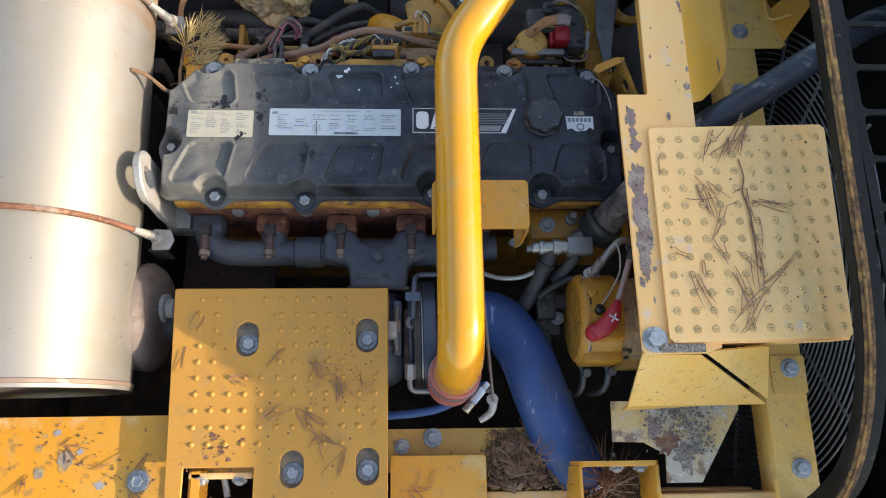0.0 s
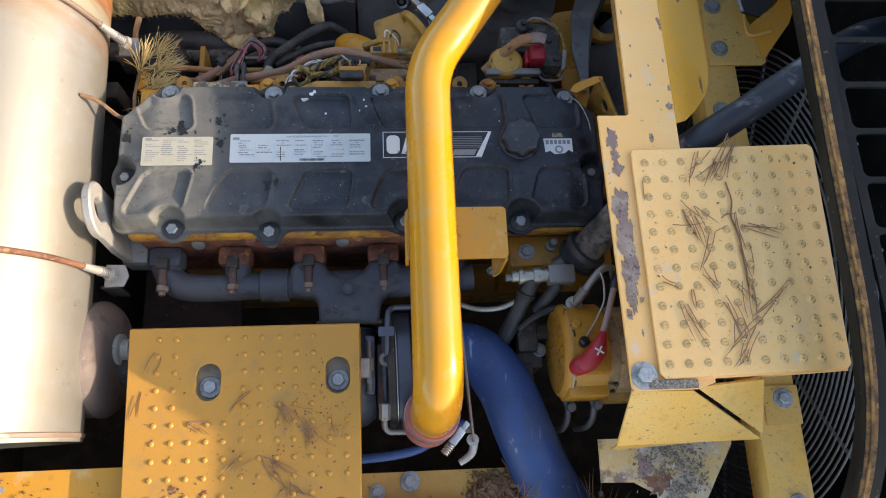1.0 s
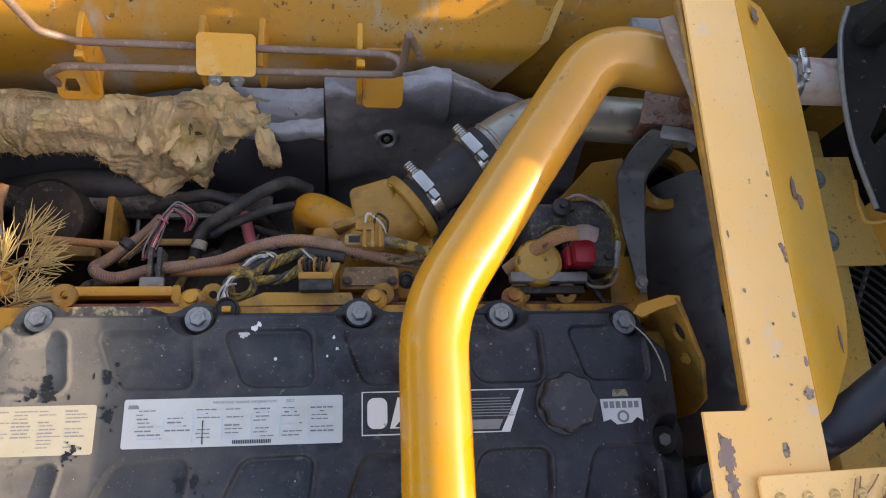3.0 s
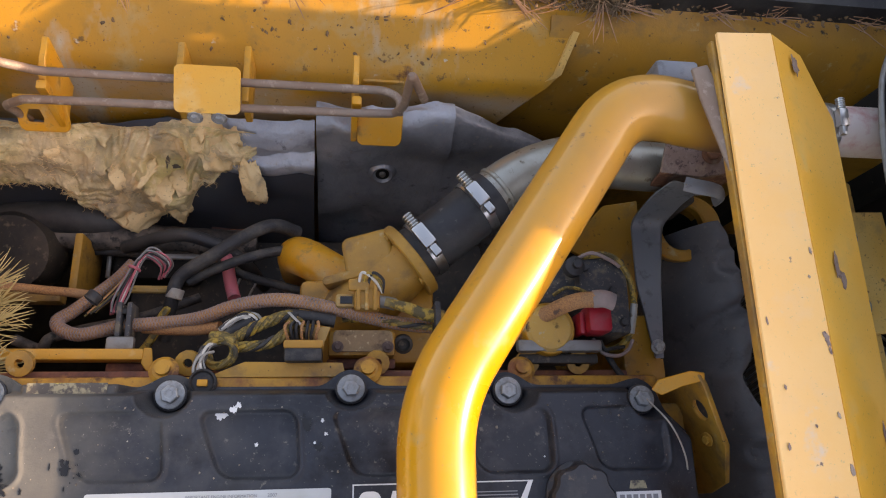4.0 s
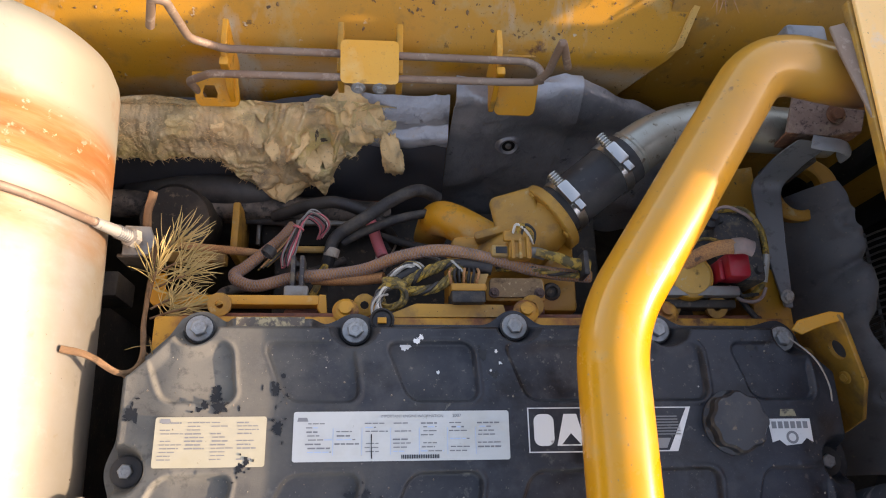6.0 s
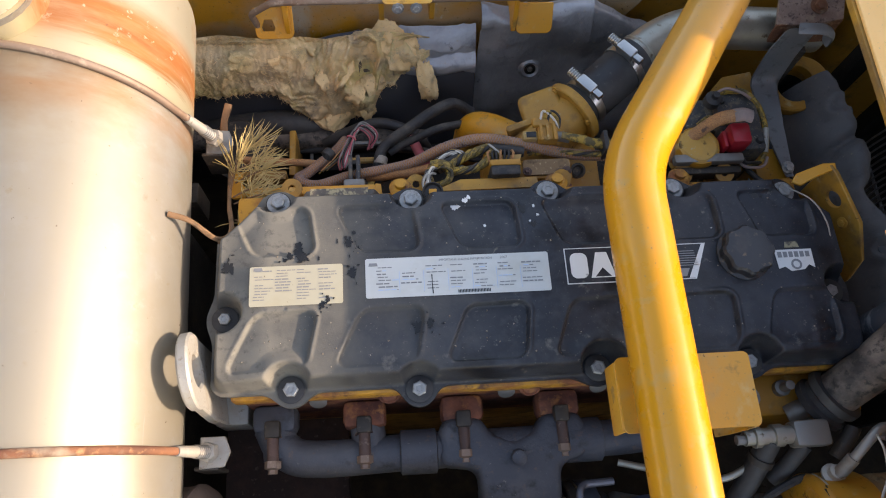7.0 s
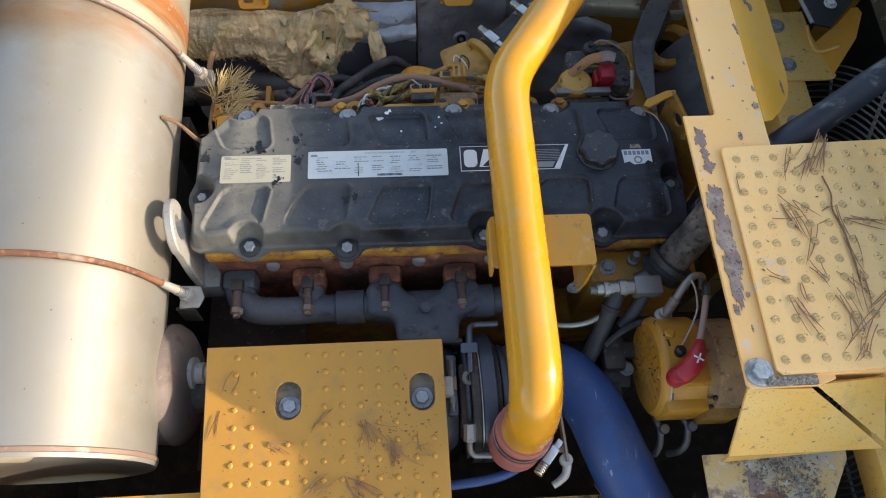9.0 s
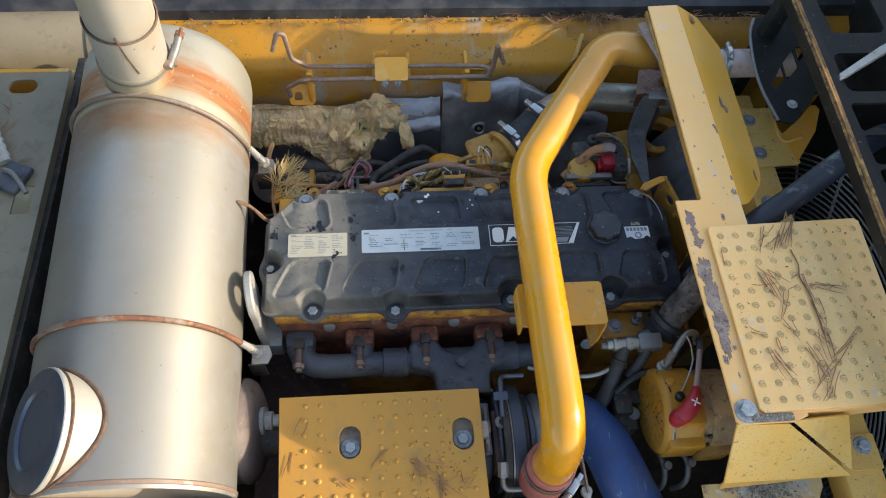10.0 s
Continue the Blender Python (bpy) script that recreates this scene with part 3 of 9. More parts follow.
def fold(profile, x0, x1, thick, steps=1, axis="X", bulge=0.0):
    """A bent sheet: a (y, z) profile drawn out along x, with thickness; axis Y: an (x, z) profile drawn along y."""
    bm = bmesh.new()
    pts = [Vector((a, b)) for a, b in profile]
    if bulge:
        pts = [Vector((p.x, p.y)) for p in smooth_line([(a, b, 0) for a, b in profile], 7)]
    norm = []
    for i in range(len(pts)):
        d = (pts[min(i + 1, len(pts) - 1)] - pts[max(i - 1, 0)]).normalized()
        norm.append(Vector((-d.y, d.x)))
    loops = []
    for s in range(steps + 1):
        x = x0 + (x1 - x0) * s / steps
        ring = []
        for p, q in [(p, None) for p in pts] + [(p, q) for p, q in zip(pts[::-1], norm[::-1])]:
            c = p - q * thick if q else p
            off = bulge * (noise.noise(Vector((x * 9, c.x * 14, c.y * 14))) - 0.7 * abs(noise.noise(Vector((x * 16, c.x * 20 + 4, c.y * 20)))) ** 0.7) if bulge else 0
            ring.append(bm.verts.new((x, c.x + off, c.y + off) if axis == "X" else (c.x + off, x, c.y + off)))
        loops.append(ring)
    n = len(loops[0])
    for a, b in zip(loops, loops[1:]):
        for k in range(n):
            bm.faces.new((a[k], a[(k + 1) % n], b[(k + 1) % n], b[k]))
    bm.faces.new(loops[0])
    bm.faces.new(loops[-1][::-1])
    bmesh.ops.recalc_face_normals(bm, faces=bm.faces[:])
    return bm


def sheet(corners, thick):
    """A flat plate through corners in order, with thickness away from its normal."""
    bm = bmesh.new()
    vs = [bm.verts.new(c) for c in corners]
    f = bm.faces.new(vs)
    bm.normal_update()
    if f.normal.z < 0:
        f.normal_flip()
    back = -f.normal * thick
    res = bmesh.ops.extrude_face_region(bm, geom=[f])
    bmesh.ops.translate(bm, verts=[g for g in res["geom"] if isinstance(g, bmesh.types.BMVert)], vec=back)
    bmesh.ops.recalc_face_normals(bm, faces=bm.faces[:])
    return bm


def plate(corners, thick, holes=(), facing=(0, 0, 1)):
    """A plate through near-coplanar corners in order, with holes, its face towards facing."""
    pts = [Vector(p) for p in corners]
    mid = sum(pts, Vector()) / len(pts)
    nrm = sum(((a - mid).cross(b - mid) for a, b in zip(pts, pts[1:] + pts[:1])), Vector()).normalized()
    if nrm.dot(Vector(facing)) < 0:
        nrm = -nrm
    m = at(mid, nrm)
    back = m.inverted()
    flat = [[(q.x, q.y) for q in (back @ Vector(p) for p in loop)] for loop in (corners, *holes)]
    return slab(flat[0], thick, flat[1:], m, min(0.0012, thick * 0.25))


def along(way):
    """The turn that lays z along way."""
    return Vector(way).to_track_quat("Z", "Y").to_matrix().to_4x4()


def at(p, way=(0, 0, 1), spin=0.0):
    return Matrix.Translation(p) @ along(way) @ pose(0, 0, 0, 0, 0, spin)


def hex_bolt(r, washer=1.55, height=0.65):
    bm = lathe([(0, 0), (r * washer, 0), (r * washer, r * 0.18), (r * washer * 0.96, r * 0.24), (0, r * 0.24)], 20)
    head = lathe([(0, 0), (r * 0.98, 0), (r * 0.98, r * height * 0.85), (r * 0.84, r * height), (r * 0.5, r * height), (r * 0.44, r * height * 0.93), (0, r * height * 0.93)], 6)
    head.transform(Matrix.Translation((0, 0, r * 0.22)))
    return add(bm, head)


BOLTS = {}


def bolt(parent, p, r=0.011, way=(0, 0, 1), spin=0.0, material=None, name="bolt", label=""):
    key = (round(r, 4), (material or M_ZINC).name)
    if key not in BOLTS:
        BOLTS[key] = mesh_of("bolt", hex_bolt(r), material or M_ZINC, angle=28)
    return put(name, BOLTS[key], parent, at(p, way, spin), label)


def clamp(parent, p, way, r, facing=(0, 0, 1), width=0.013, material=None, size=1.0):
    """A worm-drive hose clamp: a band with a screw housing."""
    bm = lathe([(r, -width / 2), (r + 0.0018, -width / 2), (r + 0.0022, 0), (r + 0.0018, width / 2), (r, width / 2)], 32, at(p, way))
    band = part("clamp_band", bm, material or M_CHROME, parent, "bright steel clamp band")
    side = at(p, way).to_3x3().inverted() @ Vector(facing)
    m = at(p, way) @ pose(0, 0, 0, 0, 0, math.degrees(math.atan2(side.y, side.x))) @ Matrix.Translation((r + 0.008 * size, 0, 0)) @ Matrix.Scale(size, 4)
    bm = box(-0.006, 0.006, -0.014, 0.012, -0.007, 0.007, 0.002, m)
    add(bm, tube([m @ Vector((0, y, 0)) for y in (-0.03, -0.012, 0.012, 0.02)], 0.005, 10))
    for k in range(5):
        add(bm, lathe([(0.0045, -0.0016), (0.0064, -0.0004), (0.0064, 0.0004), (0.0045, 0.0016)], 12, m @ Matrix.Translation((0, -0.0155 - k * 0.0033, 0)) @ pose(0, 0, 0, 90, 0, 0)))
    add(bm, box(-0.004, 0.004, 0.012, 0.024, -0.004, 0.004, 0.001, m))
    part("clamp_screw", bm, material or M_CHROME, band)
    return band


# ---- setting ----
def build_setting():
    bm = bmesh.new()
    bmesh.ops.create_grid(bm, x_segments=8, y_segments=8, size=400)
    solo("ground", bm, M_GROUND, "dry brown earth ground round the machine", "ground", kind="structure")
    solo("floor", box(-1.0, 1.3, -0.95, 0.75, 0.62, 0.66, 0.004), M_SOIL, "oily dirt-caked belly pan under the engine", "floor", kind="structure")
    solo("inner_plate", box(-0.53, -0.30, -0.50, -0.06, 1.02, 1.03, 0.003), M_CORE, "dull dark brown plate deep between muffler and engine", "plate")
    # rear rail: folded yellow sheet with a ledge, a lip and a lower web
    rail = fold([(0.565, 0.66), (0.575, 1.20), (0.598, 1.335), (0.604, 1.362), (0.614, 1.380), (0.690, 1.425), (0.700, 1.445), (0.735, 1.450)], -0.862, 0.345, 0.006)
    for v in rail.verts:
        if v.co.x > -0.2:
            v.co.x = 0.300 + (0.099) * min(1.0, max(-0.6, (v.co.z - 1.30) / 0.125))
    north = solo("wall_north", rail, M_WALLYEL, "folded yellow frame rail with a sunlit ledge", "wall", kind="structure")
    part("rib", sheet([(0.399, 0.688, 1.429), (0.369, 0.616, 1.387), (0.330, 0.603, 1.340), (0.318, 0.601, 1.340), (0.357, 0.614, 1.387), (0.387, 0.686, 1.429)], 0.005), M_DUSTYEL, north)
    # recess painted a darker yellow in place of the shadow inside it
    part("recess", fold([(0.612, 0.66), (0.618, 1.28), (0.640, 1.37), (0.676, 1.425), (0.735, 1.450)], 0.345, 1.35, 0.006), M_GRIMSHADEYEL, north)
    part("recess_return", fold([(0.612, 0.66), (0.618, 1.28), (0.634, 1.355)], 0.15, 0.3445, 0.006), M_GRIMSHADEYEL, north)
    part("stiffener", box(-0.165, 0.0, 0.604, 0.612, 1.352, 1.362, 0.003), M_WALLYEL, north)
    part("stiffener", box(0.055, 0.12, 0.600, 0.608, 1.352, 1.362, 0.003), M_WALLYEL, north)
    solo("trim", fold([(0.712, 1.440), (0.718, 1.476), (0.74, 1.486), (0.80, 1.488), (0.83, 1.50), (1.05, 1.505)], -1.6, 1.6, 0.02), M_RUBBER, "weathered black rubber weather strip along the rail", "trim", kind="structure")
    solo("wall_cab", box(-1.8, 1.8, 1.05, 1.12, 0.6, 1.72, 0.01), M_BLACK, "black painted body panel behind the engine bay", "wall", kind="structure")
    # side walls that close the bay, and two unseen ones that shape the light
    # added out of view: the top outline decides where sun patches and shadows fall
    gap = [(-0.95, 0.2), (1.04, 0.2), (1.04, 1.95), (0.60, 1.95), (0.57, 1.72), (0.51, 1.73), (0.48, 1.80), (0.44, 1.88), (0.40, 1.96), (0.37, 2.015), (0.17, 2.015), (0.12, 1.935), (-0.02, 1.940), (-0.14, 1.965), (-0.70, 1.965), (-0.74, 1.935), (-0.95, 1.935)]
    solo("wall_east", slab(gap, 0.04, (), Matrix(((0, 0, 1, 1.22), (1, 0, 0, 0), (0, 1, 0, 0), (0, 0, 0, 1)))), M_BLACK, "unseen black wall, its top cut to shape the sunlight", "wall", kind="structure")
    # unseen dark wall, added to block western sky from the muffler and panel
    solo("wall_body", box(-1.98, -1.90, -1.2, 1.04, 0.0, 2.6, 0.01), M_BLACK, "unseen dark wall added to darken the muffler's left side", "wall", kind="structure")
    solo("wall_south", box(-1.0, 1.17, -0.90, -0.87, 0.2, 1.26, 0.004), M_DIRTY, "dirty yellow side panel of the engine bay", "wall", kind="structure")
    solo("wall_west", box(-0.955, -0.935, -0.95, 0.56, 0.2, 1.47, 0.004), M_DARK, "dark greasy inner side panel", "wall", kind="structure")


def build_left_panel():
    t = thing("deck_cover", (-1.15, 0.0, 1.47), "weathered cream deck panel with slots beside the muffler", "panel")
    slot = rounded(-1.005, -0.965, 0.07, 0.145, 0.004)
    part("panel", slab([(-1.5, -0.9), (-0.938, -0.9), (-0.948, 0.488), (-1.5, 0.488)], 0.006, [rounded(-1.085, -1.018, 0.416, 0.460, 0.0215), slot], Matrix.Translation((0, 0, 1.5))), M_PANEL, t)
    part("side_flange", box(-0.954, -0.948, -0.9, 0.480, 1.44, 1.4935, 0.002), M_PANEL, t)
    part("back_flange", box(-1.5, -0.955, 0.482, 0.494, 1.41, 1.5015, 0.002), M_YELLOW, t, "sunlit yellow edge flange")
    latch = part("latch_plate", box(-1.045, -0.985, 0.125, 0.200, 1.501, 1.520, 0.008, Matrix.Translation((-1.01, 0.16, 0)) @ pose(0, 0, 0, 0, 0, -22) @ Matrix.Translation((1.015, -0.1625, 0))), M_IRON, t)
    part("latch_pin", tube(smooth_line([(-1.03, 0.175, 1.52), (-1.005, 0.160, 1.526), (-0.975, 0.12, 1.508)]), 0.006), M_GREYSTEEL, latch)
    solo("rubber_strap", tube(smooth_line([(-1.16, 0.43, 1.525), (-1.12, 0.36, 1.53), (-1.085, 0.30, 1.53), (-1.06, 0.25, 1.525), (-1.035, 0.20, 1.515)], 8), lambda f: 0.015 + 0.0022 * math.sin(70 * f), 12, flat=0.6), M_CASTALU, "grey ribbed rubber hood strap lying on the panel", "strap")
    tank = thing("filter_housing", (-1.15, 0.66, 1.3), "dull beige round housing behind the deck panel", "housing")
    part("body", tube([Vector((-1.7, 0.655, 1.40)), Vector((-0.90, 0.665, 1.40)), Vector((-0.875, 0.665, 1.40))], lambda f: 0.095 if f < 0.9 else 0.085, 32), M_PANEL, tank)
    part("end_band", lathe([(0.095, -0.012), (0.099, -0.010), (0.099, 0.010), (0.095, 0.012)], 32, at((-0.93, 0.665, 1.40), (1, 0, 0))), M_PANEL, tank)
    part("lower_bowl", tube([Vector((-1.6, 0.545, 1.375)), Vector((-1.01, 0.55, 1.375)), Vector((-0.985, 0.55, 1.375))], lambda f: 0.05 if f < 0.9 else 0.040, 24), M_GREENPALE, tank, "pale green plastic bowl")



def build_engine_block():
    t = thing("engine_block", (0, 0, 0.66), "oily yellow engine block and cylinder head", "engine")
    part("block", box(-0.42, 0.44, -0.15, 0.12, 0.70, 1.20, 0.012), M_ENGINE, t)
    part("oil_pan", box(-0.38, 0.40, -0.12, 0.10, 0.661, 0.72, 0.01), M_DARK, t)
    head = part("cylinder_head", box(-0.430, 0.445, -0.172, 0.128, 1.185, 1.405, 0.006), M_REDRUST, t, "rusty red cylinder head casting")
    part("head_deck", box(-0.435, 0.450, -0.178, 0.134, 1.405, 1.437, 0.005), M_HEADDECK, t, "rust-bled yellow head deck under the cover")
    for x in (-0.32, -0.18, -0.04, 0.10):
        part("port_bolt", lathe([(0, 0), (0.013, 0), (0.013, 0.004), (0.006, 0.006), (0, 0.006)], 16, at((x, -0.172, 1.375), (0, -1, 0.6))), M_GREYSTEEL, head)
    for x in (-0.215, -0.01, 0.13):
        part("plug", lathe([(0.016, 0), (0.016, 0.005), (0.012, 0.008), (0.010, 0.005), (0, 0.005)], 18, at((x, -0.173, 1.41), (0, -1, 0.8))), M_REDRUST, head)
    # rear side lugs and rail behind the cover
    for x in (-0.355, -0.16, 0.075, 0.205, 0.275, 0.345):
        bm = slab([(0.016 * math.cos(a), 0.016 * math.sin(a)) for a in np.linspace(0, 2 * math.pi, 14, endpoint=False)], 0.008, [[(0.006 * math.cos(a), 0.006 * math.sin(a)) for a in np.linspace(0, 2 * math.pi, 8, endpoint=False)]], at((x, 0.152, 1.425), (0, -0.3, 1)))
        part("lug", bm, M_ENGINE, t)
    part("rear_rail", sheet([(-0.135, 0.133, 1.436), (0.035, 0.133, 1.440), (0.030, 0.150, 1.440), (-0.09, 0.152, 1.436)], 0.03), M_ENGINE, t)
    for x in (-0.185, 0.062, 0.262):
        part("injector_seal", lathe([(0, 0), (0.017, 0), (0.018, 0.006), (0.013, 0.010), (0.009, 0.010), (0.009, 0.016), (0, 0.017)], 18, at((x, 0.140, 1.432), (0, 0.25, 1))), M_HEADDECK, t, "orange ringed injector seal")
    part("valley_plate", box(-0.41, 0.42, 0.125, 0.145, 1.25, 1.41, 0.004), M_REDRUST, t)
    part("front_cover", box(0.29, 0.50, -0.235, -0.17, 1.16, 1.385, 0.008), M_GRIMSHADEYEL, t, "yellow timing case by the alternator")
    part("case_side", box(0.445, 0.50, -0.17, 0.10, 1.0, 1.40, 0.006), M_ENGINE, t)
    bolt(t, (0.325, -0.205, 1.385), 0.011)
    part("stud", lathe([(0, 0), (0.012, 0), (0.012, 0.012), (0.007, 0.013), (0.007, 0.035), (0, 0.036)], 12, at((0.375, -0.195, 1.385))), M_GREYSTEEL, t)
    for p in ((0.245, -0.19, 1.40), (0.262, -0.235, 1.36)):
        bolt(t, p, 0.010, (0, -1, 0.4))


def smoothstep(a, b, v):
    f = np.clip((v - a) / (b - a), 0, 1)
    return f * f * (3 - 2 * f)


COVER_BOLTS = [(-0.349, -0.168), (-0.172, -0.176), (0.083, -0.160), (0.305, -0.163), (0.454, -0.063), (-0.443, -0.063), (-0.370, 0.112), (-0.171, 0.110), (0.041, 0.116), (0.238, 0.112), (0.415, 0.100)]


def cover_height(x, y):
    """The relief of the moulded cover above its flange."""
    cx, cy, hx, hy = 0.008, -0.026, 0.462, 0.141
    r = np.where(y < cy, 0.020, 0.045)
    qx, qy = np.abs(x - cx) - (hx - r), np.abs(y - cy) - (hy - r)
    d = -(np.hypot(np.maximum(qx, 0), np.maximum(qy, 0)) + np.minimum(np.maximum(qx, qy), 0) - r)
    d = np.minimum(d, -(-0.7 * (x + 0.458) + 0.714 * (y - 0.045)))
    d = np.minimum(d, -(0.7 * (x - 0.474) + 0.714 * (y - 0.050)))
    for bx, by in COVER_BOLTS:
        d = np.minimum(d, np.hypot((x - bx) * 0.92, y - by) - (0.0215 if by < 0.05 else 0.0205))
    top = 1.500 - 0.006 * smoothstep(0.06, 0.13, y - cy) - 0.007 * smoothstep(0.10, 0.135, cy - y) - 0.012 * smoothstep(0.38, 0.45, np.abs(x - cx))
    z = 1.447 + (top - 1.447) * smoothstep(-0.002, np.where(y > 0.05, 0.011, 0.010), d) ** 0.8
    for k in range(6):
        px = -0.365 + 0.1485 * k
        for py, hh, lean in ((-0.110, 0.040, 0.36 - 0.04 * k), (0.050, 0.038, -0.30 + 0.03 * k)):
            side = x - px - lean * (y - py)
            u = np.abs(side) - (0.050 - 0.006 * np.sign(lean) * (y - py) / hh) + 0.016
            w = np.abs(y - py) - hh + 0.016
            e = np.hypot(np.maximum(u, 0), np.maximum(w, 0)) + np.minimum(np.maximum(u, w), 0) - 0.016
            z = z - (0.0105 if k == 2 else 0.0075) * smoothstep(0.0008, -0.0030, e) * smoothstep(0.004, 0.03, d)
            z = z + 0.0022 * np.exp(-((e - 0.0030) / 0.0024) ** 2) * np.where(side > 0, 1.0, 0.25) * smoothstep(0.01, 0.03, d)
    block = np.maximum(np.abs(x + 0.275) - 0.058, np.abs(y - 0.106) - 0.022)
    z = np.maximum(z, 1.447 + 0.036 * smoothstep(0.008, -0.012, block))
    return z


def build_valve_cover():
    t = thing("valve_cover", (0.008, -0.026, 1.44), "dusty black moulded valve cover bolted on the engine", "engine cover")
    # a fine grid, trimmed to the outline of the flange: a rounded box with an ear at each bolt
    def outside(x, y):
        r = np.where(y < -0.026, 0.020, 0.048)
        qx, qy = np.abs(x - 0.008) - 0.468 + r, np.abs(y + 0.026) - 0.146 + r
        d = np.hypot(np.maximum(qx, 0), np.maximum(qy, 0)) + np.minimum(np.maximum(qx, qy), 0) - r
        d = np.maximum(d, np.maximum(-0.7 * (x + 0.467) + 0.714 * (y - 0.047), 0.7 * (x - 0.483) + 0.714 * (y - 0.052)))
        for bx, by in COVER_BOLTS:
            e = np.hypot(x - bx, y - by) - 0.024
            h = np.maximum(0.022 - np.abs(d - e), 0) / 0.022
            d = np.minimum(d, e) - h * h * 0.0055
        return d
    cell = 0.002
    X, Y = np.meshgrid(np.arange(-0.482, 0.500, cell), np.arange(-0.206, 0.150, cell), indexing="ij")
    for _ in range(3):
        D = outside(X, Y)
        gx, gy = (outside(X + 1e-5, Y) - D) / 1e-5, (outside(X, Y + 1e-5) - D) / 1e-5
        near = np.abs(D) < cell * 0.62
        X, Y = np.where(near, X - D * gx, X), np.where(near, Y - D * gy, Y)
    keep = outside(X, Y) < cell * 0.05
    Z = cover_height(X, Y)
    bm = bmesh.new()
    grid = [[bm.verts.new((X[a, b], Y[a, b], Z[a, b])) if keep[a, b] else None for b in range(X.shape[1])] for a in range(X.shape[0])]
    for a in range(X.shape[0] - 1):
        for b in range(X.shape[1] - 1):
            quad = [v for v in (grid[a][b], grid[a + 1][b], grid[a + 1][b + 1], grid[a][b + 1]) if v]
            if len(quad) > 2:
                bm.faces.new(quad)
    rim = [e for e in bm.edges if e.is_boundary]
    res = bmesh.ops.extrude_edge_only(bm, edges=rim)
    for v in res["geom"]:
        if isinstance(v, bmesh.types.BMVert):
            v.co.z = 1.4372
    part("shell", bm, M_COVER, t, angle=60)
    for k, (bx, by) in enumerate(COVER_BOLTS):
        bolt(t, (bx, by, 1.4475 + (0.008 if by > 0.05 else 0.0)), 0.0110 if k < 4 or k > 5 else 0.0095, spin=k * 23)
        part("grommet", lathe([(0, 0.0005), (0.0155, 0.0005), (0.019, 0), (0.019, 0.003), (0.0155, 0.004), (0, 0.004)], 22, Matrix.Translation((bx, by, 1.4465 + (0.006 if by > 0.05 else 0.0)))), M_RUBBER, t)
    # oil filler cap with a knurled rim
    cap = bmesh.new()
    prof = [(0.040, 0.0), (0.040, 0.006), (0.037, 0.008), (0.037, 0.022), (0.034, 0.026), (0.022, 0.0275), (0, 0.0275)]
    cap = lathe(prof, 96, Matrix.Translation((0.306, -0.016, 1.497)))
    for v in cap.verts:
        d = Vector((v.co.x - 0.306, v.co.y + 0.016))
        if 0.03 < d.length < 0.0385:
            k = 1 + 0.05 * math.copysign(abs(math.cos(8 * math.atan2(d.y, d.x))) ** 0.5, math.cos(8 * math.atan2(d.y, d.x))) - 0.02
            v.co.x, v.co.y = 0.306 + d.x * k, -0.016 + d.y * k
    part("filler_cap", cap, M_CAP, t, "scalloped black plastic oil filler cap", angle=30)
    # printed films
    z = 1.5008
    lab = part("data_label", slab(rounded(-0.400, -0.272, -0.0615, -0.004, 0.003), 0.0006, (), Matrix.Translation((0, 0, z))), M_PAPERY, t, "yellowed paper data label", flat=True)
    rows_of_print(lab, -0.395, -0.277, -0.010, -0.056, 11, 4, z + 0.0005, 5)
    lab = part("emission_label", slab(rounded(-0.2405, 0.0195, -0.057, 0.001, 0.003), 0.0006, (), Matrix.Translation((0, 0, z))), M_PAPER, t, "white and blue printed engine data label", flat=True)
    rows_of_print(lab, -0.226, 0.014, -0.0125, -0.050, 8, 7, z + 0.0005, 9, blue=True)
    for xx, yy, hh, text in ((-0.137, -0.0065, 0.0034, "IMPORTANT ENGINE INFORMATION"), (-0.050, -0.0065, 0.0040, "2007")):
        words(lab, text, xx, yy, hh, z + 0.0006, M_INK)
    for xx in (-0.236, -0.395):
        part("logo_bar", slab([(0, 0), (0.013, 0), (0.0115, 0.0045), (0.001, 0.0045)], 0.0004, (), Matrix.Translation((xx, -0.0105, z + 0.0006))), M_INK, lab, flat=True)
    barcode = bmesh.new()
    for k in range(22):
        add(barcode, slab([(0, 0), (0.0012, 0), (0.0012, 0.0045), (0, 0.0045)], 0.0004, (), Matrix.Translation((-0.112 + k * 0.0021, -0.0545, z + 0.0006))))
    tagged(part("bar_code", barcode, M_OILVOID, lab, flat=True), kind="stuff")
    part("crack", slab([(0, 0), (0.0014, 0), (0.001, -0.012), (0.002, -0.028), (0.0005, -0.028)], 0.0004, (), Matrix.Translation((-0.1485, -0.026, z + 0.0007))), M_OILVOID, lab, flat=True)
    # badge plate: white outlined dark strip with a bold emblem and a hatched corner
    x0, x1, y0, y1 = 0.043, 0.252, -0.050, 0.004
    badge = part("badge", slab([(x0, y0), (x1 - 0.022, y0), (x1, y1), (x0, y1)], 0.0005, (), Matrix.Translation((0, 0, z))), M_WHITE, t, "black badge with white outline", flat=True)
    part("badge_face", slab([(x0 + .0015, y0 + .0015), (x1 - 0.0235, y0 + .0015), (x1 - .0026, y1 - .0015), (x0 + .0015, y1 - .0015)], 0.0005, (), Matrix.Translation((0, 0, z + 0.0005))), M_COVER, badge, flat=True)
    up = Matrix.Translation((x0 + 0.003, -0.023, z + 0.0011))
